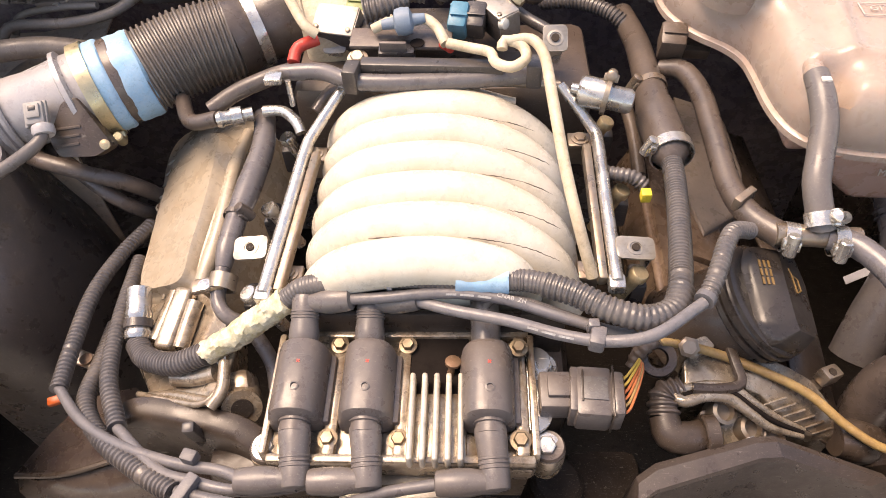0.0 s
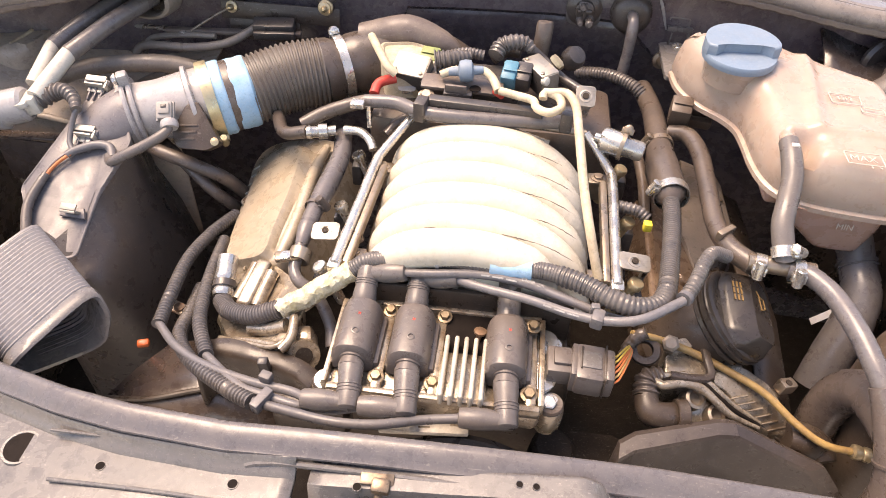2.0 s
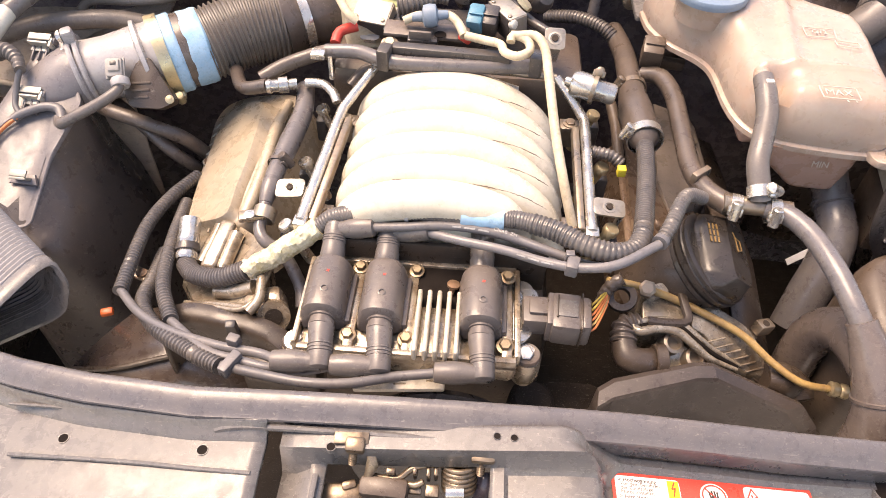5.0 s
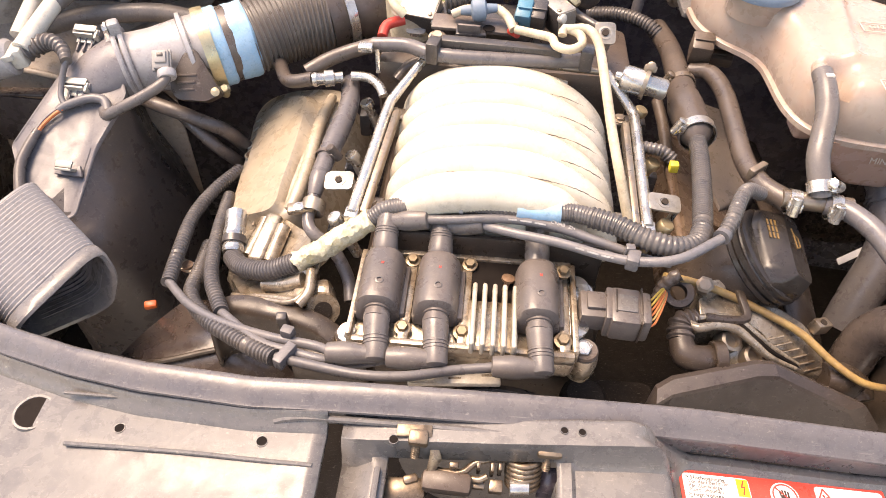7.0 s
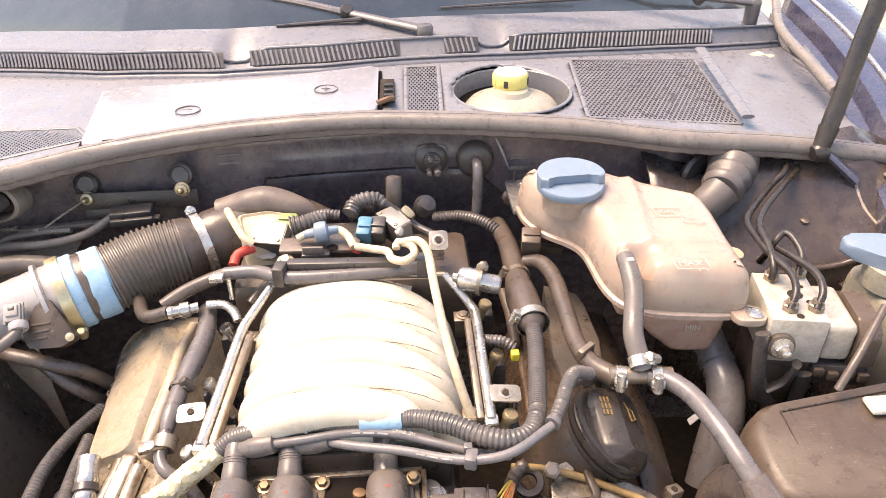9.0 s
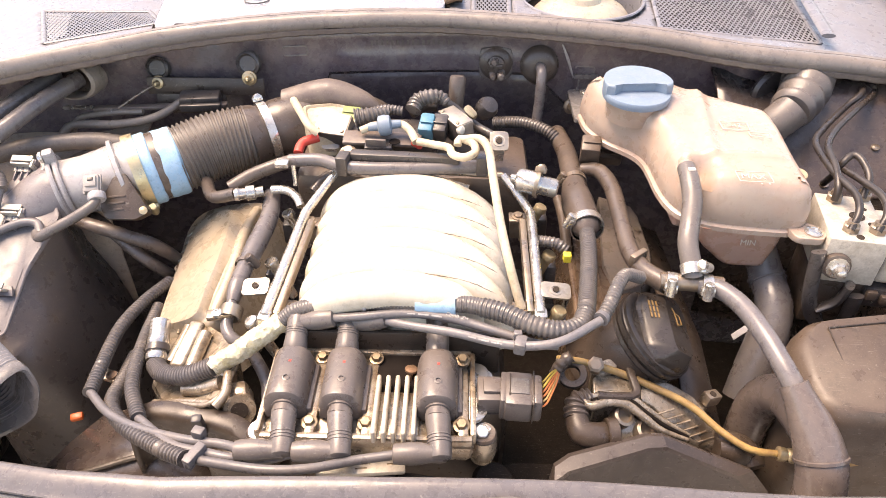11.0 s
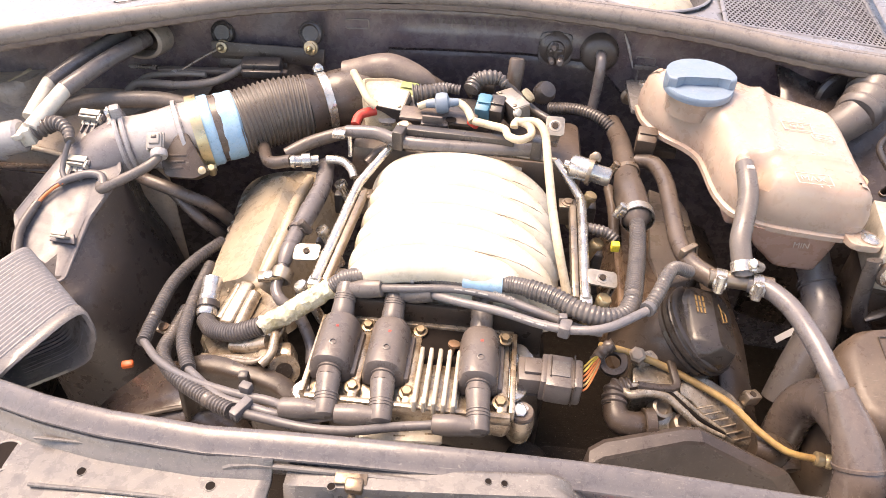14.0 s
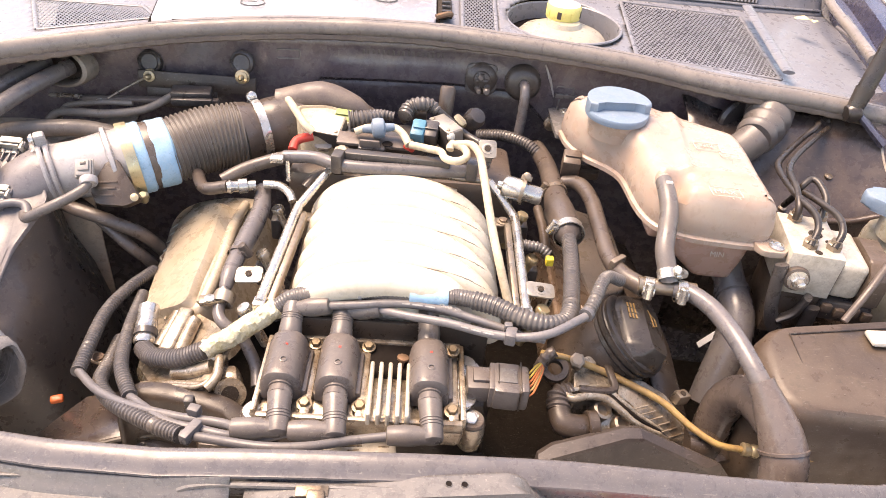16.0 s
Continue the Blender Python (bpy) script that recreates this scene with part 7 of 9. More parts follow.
    wing = [*arc, (-0.0275, -0.0125), (-0.018, -0.0045), (0.018, -0.0045), (0.0275, -0.0125)]
    prism(bm, wing, -0.002, 0.0120, m @ pose(0, 0, 0, 0, 0, 4), 0.0022, 3)
    part("grip", bm, cap_blue, p)
    bm = bmesh.new()
    lathe(bm, [(0.029, -0.03), (0.031, -0.007), (0.033, -0.004)], m, 36)
    part("filler_neck", bm, peach, t)
    flat = lambda x, y, z: Matrix.Translation((x, y, z)) @ pose(0, 0, 0, 3, 0, -4)
    lettering(t, "MAX", flat(0.322, 0.294, 0.8802), 0.0105, peach_mark)
    lettering(t, "MIN", Matrix.Translation((0.335, 0.2875, 0.808)) @ pose(0, 0, 0, 78, 0, -2), 0.0085, peach_mark)
    lettering(t, "G12", flat(0.331, 0.386, 0.8832), 0.008, peach_mark)
    rise = lambda q: (q[0], q[1], 0.8786 + 0.03 * (q[1] - 0.30) + 0.0018)
    for frame_pts in (((0.308, 0.287), (0.338, 0.285), (0.338, 0.301), (0.308, 0.303), (0.308, 0.287)), ((0.342, 0.366), (0.362, 0.363), (0.362, 0.371), (0.342, 0.374), (0.342, 0.366)), ((0.318, 0.379), (0.344, 0.377), (0.346, 0.392), (0.318, 0.394), (0.318, 0.379)), ((0.326, 0.284), (0.327, 0.282)), ((0.333, 0.284), (0.334, 0.282))):
        bm = bmesh.new()
        tube(bm, [q for k in range(len(frame_pts) - 1) for q in (rise(frame_pts[k]), tuple(V(rise(frame_pts[k])).lerp(V(rise(frame_pts[k + 1])), 0.9)))] + [rise(frame_pts[-1])], 0.0005, 6)
        part("level_mark", bm, peach_mark, t)


def build_abs():
    t = thing("brake_hydraulic_unit", (0.43, 0.28, 0.70), "bare aluminium brake hydraulic block with steel pipes", "hydraulic unit")
    m = Matrix.Translation((0.428, 0.2943, 0.811)) @ pose(0, 0, 0, 0, 0, -10)
    bm = bmesh.new()
    rbox(bm, (0.0525, 0.077, 0.050), m, 0.0014)
    part("block", bm, alloy_clean, t)
    bm = bmesh.new()
    rbox(bm, (0.030, 0.070, 0.043), m @ pose(0.0415, 0.001, -0.0045), 0.007, 3)
    part("pump_motor", bm, alloy_clean, t)
    bm = bmesh.new()
    prism(bm, rounded([(-0.037, -0.024), (0.037, -0.024), (0.037, 0.014), (0.022, 0.026), (-0.022, 0.026), (-0.037, 0.014)], 0.004), 0.0, 0.020, m @ pose(0.0565, -0.001, -0.006) @ pose(0, 0, 0, 90, 0, 90), 0.003)
    part("control_case", bm, black_matt, t, "dull brown-black chamfered end case")
    bm = bmesh.new()
    rbox(bm, (0.050, 0.070, 0.062), m @ pose(0.002, 0.004, -0.057), 0.004)
    part("lower_body", bm, black_matt, t)
    bm = bmesh.new()
    rbox(bm, (0.054, 0.066, 0.024), m @ pose(0.050, -0.003, -0.042), 0.004)
    part("wiring_plug", bm, black, t)
    for k in range(4):
        bm = bmesh.new()
        rbox(bm, (0.010, 0.006, 0.010), m @ pose(0.030 + 0.014 * k, -0.038, -0.036 - 0.004 * (k % 2)), 0.0015)
        part("plug_clip", bm, black_matt, t)
    bm = bmesh.new()
    rbox(bm, (0.0012, 0.0745, 0.046), m @ pose(0.0268, 0.001, -0.003), 0.0004)
    part("joint", bm, soot, t)
    bm = bmesh.new()
    lathe(bm, [(0.0125, -0.004), (0.0135, 0.0), (0.0125, 0.0035), (0.009, 0.0045)], frame_of((0.4070, 0.2555, 0.808), (-0.15, -1, 0.15)), 24)
    part("rubber_mount", bm, rubber, t, "rubber mounting bush")
    bm = bmesh.new()
    lathe(bm, [(0.0045, 0), (0.0045, 0.012), (0.003, 0.013)], frame_of((0.4065, 0.2500, 0.8085), (-0.15, -1, 0.15)), 16)
    part("stud", bm, steel, t)
    hexbolt(t, (0.4068, 0.2515, 0.8083), (-0.15, -1, 0.15), 0.0072, 0.006, steel)
    for p in ((0.460, 0.266, 0.770), (0.457, 0.257, 0.765), (0.447, 0.269, 0.780)):
        bm = bmesh.new()
        lathe(bm, [(0.003, -0.004), (0.003, 0.003), (0.002, 0.004)], frame_of(p, (0.2, -1, 0.2)), 10)
        part("plug_screw", bm, steel, t)
    # ports are dark discs that paint the shade of their bores
    for p, r in (((0.434, 0.296, 0.836), 0.006), ((0.423, 0.263, 0.836), 0.003), ((0.442, 0.283, 0.836), 0.0026), ((0.446, 0.308, 0.836), 0.002)):
        bm = bmesh.new()
        lathe(bm, [(r * 1.2, 0), (r * 1.2, 0.0005), (r, 0.0006)], Matrix.Translation(p), 16)
        part("port", bm, dark, t)
    pipes = (
        ([(0.420, 0.318, 0.840), (0.421, 0.321, 0.852), (0.426, 0.346, 0.860), (0.433, 0.384, 0.862), (0.457, 0.421, 0.862), (0.502, 0.471, 0.862), (0.544, 0.520, 0.857), (0.541, 0.530, 0.865), (0.555, 0.574, 0.852)], (0.423, 0.324, 0.836)),
        ([(0.415, 0.269, 0.840), (0.423, 0.280, 0.852), (0.428, 0.302, 0.857), (0.424, 0.334, 0.857), (0.424, 0.369, 0.857), (0.429, 0.402, 0.857), (0.449, 0.431, 0.857), (0.493, 0.481, 0.857), (0.518, 0.502, 0.865), (0.544, 0.552, 0.852), (0.531, 0.550, 0.860)], (0.418, 0.274, 0.836)),
        ([(0.439, 0.267, 0.840), (0.448, 0.278, 0.852), (0.452, 0.300, 0.857), (0.447, 0.330, 0.855), (0.441, 0.355, 0.852)], (0.442, 0.272, 0.836)),
        ([(0.449, 0.322, 0.840), (0.456, 0.335, 0.855), (0.456, 0.358, 0.862), (0.451, 0.367, 0.862), (0.441, 0.361, 0.857), (0.439, 0.365, 0.840), (0.440, 0.378, 0.820)], (0.453, 0.328, 0.836)),
    )
    for pts, foot in pipes:
        q = thing("brake_pipe", foot, "dark bent steel brake pipe with a hexagon union", "brake pipe", "brake pipes")
        bm = bmesh.new()
        tube(bm, pts, 0.0036, 12, 0.005)
        part("pipe", bm, cap_black, q)
        bm = bmesh.new()
        lathe(bm, [(0.0078, 0.0), (0.0078, 0.006), (0.006, 0.007), (0.005, 0.011)], Matrix.Translation(foot), 6)
        part("union_nut", bm, steel_dark, q)
    q = thing("support_frame", (0.39, 0.24, 0.65), "black painted steel frame carrying the brake unit", "bracket")
    for pts in ([(0.388, 0.258, 0.822), (0.389, 0.255, 0.800), (0.393, 0.252, 0.772), (0.401, 0.252, 0.752), (0.412, 0.252, 0.735), (0.418, 0.255, 0.700)], [(0.424, 0.248, 0.790), (0.420, 0.250, 0.768), (0.405, 0.252, 0.754)], [(0.436, 0.250, 0.775), (0.438, 0.252, 0.740), (0.436, 0.255, 0.700)]):
        bm = bmesh.new()
        tube(bm, pts, 0.0080, 12, 0.008, flat=0.55)
        part("strut", bm, black, q)
    bm = bmesh.new()
    rbox(bm, (0.045, 0.02, 0.003), Matrix.Translation((0.402, 0.283, 0.824)) @ pose(0, 0, 0, 0, 0, -5), 0.001)
    part("top_plate", bm, steel_dark, q)
    q = thing("washer_reservoir", (0.55, 0.33, 0.70), "cloudy plastic washer reservoir with a faded blue cap", "washer reservoir")
    bm = bmesh.new()
    rbox(bm, (0.09, 0.10, 0.12), pose(0.575, 0.322, 0.765), 0.02, 3)
    part("tank", bm, fluid, q)
    bm = bmesh.new()
    prism(bm, rounded([(0.512, 0.365), (0.505, 0.345), (0.535, 0.312), (0.60, 0.29), (0.62, 0.335), (0.55, 0.362)], 0.012), 0.845, 0.860, bevel=0.004, seg=3)
    part("cap", bm, cap_blue, q, "faded blue flap cap")
    bm = bmesh.new()
    lathe(bm, [(0.03, 0.82), (0.032, 0.845)], Matrix.Translation((0.555, 0.325, 0)), 24)
    part("neck", bm, fluid, q)
    q = pipe_thing("dipstick_rod", [(0.435, 0.202, 0.800), (0.457, 0.219, 0.825), (0.494, 0.254, 0.850)], 0.0036, rubber, "thin grey-brown pipe beside the washer reservoir", "pipe")


def build_fuse_box():
    t = thing("electrics_box", (0.45, 0.15, 0.6), "large dull brown-black plastic electrics box with a sunken lid panel", "electrics box")
    bm = bmesh.new()
    base = rounded([(0.338, 0.105), (0.60, 0.085), (0.62, 0.245), (0.345, 0.205)], 0.035, 6)
    c = V((0.48, 0.16))
    loft(bm, [[(c.x + (x - c.x) * f, c.y + (y - c.y) * f, z + 0.10 * (y - 0.16)) for x, y in base] for z, f in ((0.62, 1.0), (0.735, 1.0), (0.765, 0.975), (0.777, 0.94), (0.782, 0.88))])
    part("body", bm, black_matt, t)
    bm = bmesh.new()
    pts = [(0.383, 0.194, 0.787), (0.383, 0.140, 0.778), (0.457, 0.153, 0.778)]
    pts = [*pts, V(pts[2]) + V((0.10, 0.02, 0.002)), V(pts[0]) + V((0.21, 0.03, 0.003)), pts[0]]
    for a, b in zip(pts, pts[1:]):
        tube(bm, [V(a), V(b)], 0.0008, 6)
    part("lid_edge", bm, soot, t)
    bm = bmesh.new()
    rbox(bm, (0.03, 0.02, 0.006), Matrix.Translation((0.474, 0.191, 0.790)), 0.003)
    part("white_clip", bm, white_plug, t, "small white clip in a recess")


build_tank()
build_abs()
build_fuse_box()


# ---- bulkhead fittings and wings ----
def build_bulkhead_fittings():
    t = thing("harness_bracket", (-0.27, 0.55, 0.80), "dark plate bracket bolted to the bulkhead carrying cables", "bracket")
    bm = bmesh.new()
    a, b = V((-0.3339, 0.563, 0.835)), V((-0.2129, 0.552, 0.8480))
    m = frame_of(a.lerp(b, 0.5) + V((0, 0.004, -0.010)), (0, -1, 0.25), (0, 0, 1))
    rbox(bm, (0.150, 0.022, 0.003), m, 0.001)
    rbox(bm, (0.09, 0.03, 0.003), m @ pose(-0.02, -0.02, 0.0), 0.001)
    part("plate", bm, soot, t)
    bm = bmesh.new()
    rbox(bm, (0.17, 0.01, 0.006), Matrix.Translation((-0.327, 0.536, 0.815)) @ pose(0, 0, 0, 0, -2, 2), 0.002)
    part("rail", bm, cover_lead, t, "brown-dusted cable rail")
    for p in (a, b):
        bm = bmesh.new()
        lathe(bm, [(0.0092, -0.003), (0.0092, 0.0), (0.0072, 0.001), (0.0072, 0.004), (0.004, 0.005), (0.0035, 0.010), (0.0015, 0.012)], frame_of(p, (0, -1, 0.25)), 20)
        part("nut", bm, brass, t, "yellowish zinc nut on a stud")
        bm = bmesh.new()
        lathe(bm, [(0.0155, -0.006), (0.0148, 0.003), (0.012, 0.005), (0.010, 0.002)], frame_of(p + V((-0.002, 0.012, 0.014)), (0, -1, 0.35)), 26)
        part("grommet", bm, black, t)
    bm = bmesh.new()
    rbox(bm, (0.05, 0.02, 0.016), Matrix.Translation((-0.275, 0.539, 0.825)) @ pose(0, 0, 0, 10, 0, 6), 0.003)
    rbox(bm, (0.05, 0.006, 0.010), Matrix.Translation((-0.271, 0.523, 0.822)) @ pose(0, 0, 0, 10, 0, 6), 0.002)
    part("cable_plug", bm, black, t)
    cables = (
        ([(-0.448, 0.508, 0.790), (-0.432, 0.513, 0.800), (-0.373, 0.508, 0.805), (-0.331, 0.516, 0.810), (-0.307, 0.533, 0.818), (-0.290, 0.545, 0.828)], 0.0052, pipe_dust),
        ([(-0.512, 0.405, 0.795), (-0.496, 0.430, 0.800), (-0.470, 0.453, 0.801), (-0.432, 0.468, 0.800), (-0.390, 0.478, 0.798), (-0.350, 0.482, 0.790)], 0.0105, pipe_dust),
        ([(-0.432, 0.460, 0.770), (-0.421, 0.485, 0.770), (-0.396, 0.510, 0.770)], 0.007, pipe_dust),
        ([(-0.471, 0.558, 0.800), (-0.440, 0.549, 0.805), (-0.412, 0.539, 0.810), (-0.385, 0.528, 0.812)], 0.003, steel),
        ([(-0.441, 0.519, 0.785), (-0.433, 0.530, 0.800), (-0.386, 0.528, 0.810), (-0.347, 0.527, 0.812)], 0.0036, pipe_dust),
        ([(-0.379, 0.530, 0.815), (-0.358, 0.547, 0.825), (-0.336, 0.564, 0.834)], 0.0016, steel_dark),
        ([(-0.416, 0.390, 0.757), (-0.361, 0.355, 0.765), (-0.318, 0.346, 0.757), (-0.290, 0.352, 0.738), (-0.278, 0.372, 0.700), (-0.276, 0.396, 0.660)], 0.0075, rubber),
        ([(-0.379, 0.393, 0.752), (-0.340, 0.362, 0.750), (-0.306, 0.345, 0.728), (-0.288, 0.352, 0.700), (-0.284, 0.380, 0.660)], 0.0068, rubber),
    )
    for pts, r, mt in cables:
        pipe_thing("cable", pts, r, mt, "dusty cable lying along the bulkhead and intake", "cable", 0.0, "bulkhead cables", "cable")
    # twin pipes through the oval grommet
    t = thing("oval_grommet", (-0.44, 0.53, 0.80), "oval rubber grommet in the bulkhead corner", "grommet")
    bm = bmesh.new()
    m = frame_of((-0.434, 0.532, 0.853), (-0.25, -1, 0.12), (0, 0, 1))
    lathe(bm, [(0.030, -0.03), (0.043, -0.022), (0.045, -0.004), (0.0435, 0.002), (0.039, 0.004), (0.036, 0.001), (0.034, -0.012), (0.033, -0.03)], m, 36, 0.60, False)
    part("ring", bm, pipe_dust, t)
    bm = bmesh.new()
    lathe(bm, [(0.0335, -0.016), (0.0335, -0.0155)], m, 28, 0.60)
    part("hollow", bm, soot, t)
    for a, b, e, r in (((-0.450, 0.545, 0.853), (-0.498, 0.436, 0.834), (-0.500, 0.385, 0.815), 0.0088), ((-0.421, 0.540, 0.850), (-0.472, 0.421, 0.834), (-0.485, 0.362, 0.815), 0.0098)):
        q = thing("evaporator_pipe", e, "glossy black rubber-sleeved pipe with a cream end", "pipe", "twin pipes")
        bm = bmesh.new()
        tube(bm, [a, V(a).lerp(V(b), 0.5) + V((0, 0, 0.003)), b], r, 18)
        part("sleeve", bm, rubber_blue, q)
        bm = bmesh.new()
        tube(bm, [V(b).lerp(V(a), 0.04), b, e], [r * 0.9, r * 0.92, r * 0.92], 16)
        part("cream_end", bm, white_plug, q, "cream-coloured pipe end")
    # plugs through the bulkhead
    t = thing("bulkhead_plug", (0.095, 0.58, 0.80), "grey rubber plug with a bolt in the bulkhead", "grommet")
    bm = bmesh.new()
    m = frame_of((0.097, 0.606, 0.8500), (0, -1, 0.15))
    lathe(bm, [(0.022, 0), (0.022, 0.004), (0.018, 0.008), (0.012, 0.010), (0.011, 0.015), (0.007, 0.017)], m, 26)
    part("plug", bm, rubber, t)
    bm = bmesh.new()
    rbox(bm, (0.006, 0.020, 0.008), m @ pose(0, 0, 0.016), 0.0025)
    rbox(bm, (0.018, 0.006, 0.008), m @ pose(0, 0, 0.016), 0.0025)
    part("cross_head", bm, rubber, t)
    for dx, dy, h, rr in ((0.006, -0.010, 0.034, 0.0048), (-0.004, -0.012, 0.028, 0.0038), (-0.003, 0.006, 0.026, 0.0042)):
        bm = bmesh.new()
        lathe(bm, [(rr * 1.3, 0.008), (rr * 1.3, 0.016), (rr, 0.017), (rr, h), (rr * 0.6, h + 0.002)], m @ pose(dx, dy, 0), 14)
        part("stub", bm, boot_grey, t)
    bm = bmesh.new()
    prism(bm, rounded([(-0.021, -0.020), (0.021, -0.020), (0.021, 0.020), (-0.021, 0.020)], 0.008), 0.0, 0.005, m, 0.002)
    part("square_flange", bm, boot_grey, t)
    t = thing("heater_pipe", (0.152, 0.59, 0.76), "bent metal heater pipe through a rubber grommet", "pipe")
    bm = bmesh.new()
    m = frame_of((0.153, 0.598, 0.852), (0, -1, 0.15))
    lathe(bm, [(0.025, 0), (0.024, 0.008), (0.018, 0.014), (0.010, 0.015)], m, 26)
    part("grommet", bm, rubber, t)
    bm = bmesh.new()
    p = m @ V((0, 0, 0.01))
    tube(bm, [p, m @ V((0, 0, 0.026)), m @ V((0.0, -0.012, 0.034)), m @ V((-0.001, -0.05, 0.034)), m @ V((-0.004, -0.075, 0.036))], 0.0066, 14)
    part("pipe", bm, rubber_blue, t)
    t = thing("bulkhead_stud", (0.19, 0.58, 0.81), "round stud on the dark bulkhead", "stud", "studs")
    bm = bmesh.new()
    lathe(bm, [(0.010, 0), (0.010, 0.004), (0.006, 0.005), (0.004, 0.012)], frame_of((0.196, 0.572, 0.807), (0, -1, 0.2)), 20)
    part("stud", bm, steel_dark, t)
    t = thing("cable_boot", (0.474, 0.567, 0.820), "ribbed black rubber cable boot entering the bulkhead", "rubber boot")
    bm = bmesh.new()
    tube(bm, [(0.475, 0.553, 0.865), (0.460, 0.518, 0.858), (0.436, 0.488, 0.848)], [0.033, 0.029, 0.025], 26, 0.004, 0.018, 0.14)
    part("bellows", bm, boot_grey, t)
    bm = bmesh.new()
    tube(bm, [(0.440, 0.492, 0.848), (0.431, 0.488, 0.840), (0.418, 0.487, 0.825), (0.412, 0.498, 0.800)], [0.022, 0.021, 0.021, 0.021], 22)
    part("sleeve", bm, boot_grey, t)
    bm = bmesh.new()
    lathe(bm, [(0.034, -0.004), (0.036, 0.0), (0.032, 0.004)], frame_of((0.434, 0.545, 0.850), (0.6, -1, 0)), 26, 0.7)
    part("flange", bm, black, t)
    # stamped marks as bars, slots and small brackets on the bulkhead
    t = thing("stamped_mark", (-0.06, 0.6, 0.87), "row of illegible stamped marks on the bulkhead", "stamped mark")
    for k in range(17):
        bm = bmesh.new()
        x = -0.063 + 0.0066 * k
        rbox(bm, (0.0030, 0.0010, 0.0062), pose(x, wall_y(x) - 0.0008, 0.875, 0, 0, 4), 0.0002)
        part("bar", bm, faint_ink, t)
    for x, z, w, h in ((0.212, 0.845, 0.024, 0.012), (0.392, 0.842, 0.044, 0.020), (-0.16, 0.868, 0.030, 0.012)):
        t = thing("wall_pressing", (x, wall_y(x), z), "pressed outline in the dusty bulkhead sheet", "pressing", "bulkhead pressings")
        m = pose(x, wall_y(x) - 0.0015, z, 90, 0, -math.degrees(math.atan2(wall_y(x - 0.02) - wall_y(x + 0.02), 0.04)))
        loop = rounded([(-w / 2, -h / 2), (w / 2, -h / 2), (w / 2, h / 2), (-w / 2, h / 2)], 0.003)
        bm = bmesh.new()
        tube(bm, [m @ V((a, b, 0)) for a, b in loop[1:]], 0.0011, 8)
        part("bead", bm, seal_rubber, t)
    # pale colour along the fold stands in for reflected light
    t = thing("glint_edge", (0.185, 0.592, 0.86), "folded sheet edge on the bulkhead, painted pale for its glint", "sheet edge")
    bm = bmesh.new()
    tube(bm, [(0.1795, wall_y(0.18) - 0.004, 0.880), (0.188, wall_y(0.188) - 0.006, 0.862), (0.198, wall_y(0.198) - 0.004, 0.836)], [0.0010, 0.0022, 0.0010], 8)
    part("edge", bm, grey_plastic, t)
    for p, w in (((0.389, 0.567, 0.847), 0.034), ((0.212, 0.583, 0.843), 0.03)):
        t = thing("sheet_clip", p, "dusty sheet metal clip on the bulkhead", "clip", "bulkhead clips")
        bm = bmesh.new()
        rbox(bm, (w, 0.004, 0.006), Matrix.Translation(p), 0.001)
        tube(bm, [V(p) + V((-w * 0.3, -0.004, -0.003)), V(p) + V((-w * 0.3, -0.006, -0.02)), V(p) + V((w * 0.35, -0.006, -0.02)), V(p) + V((w * 0.35, -0.004, -0.003))], 0.0014, 6)
        part("clip", bm, panel_grey, t)


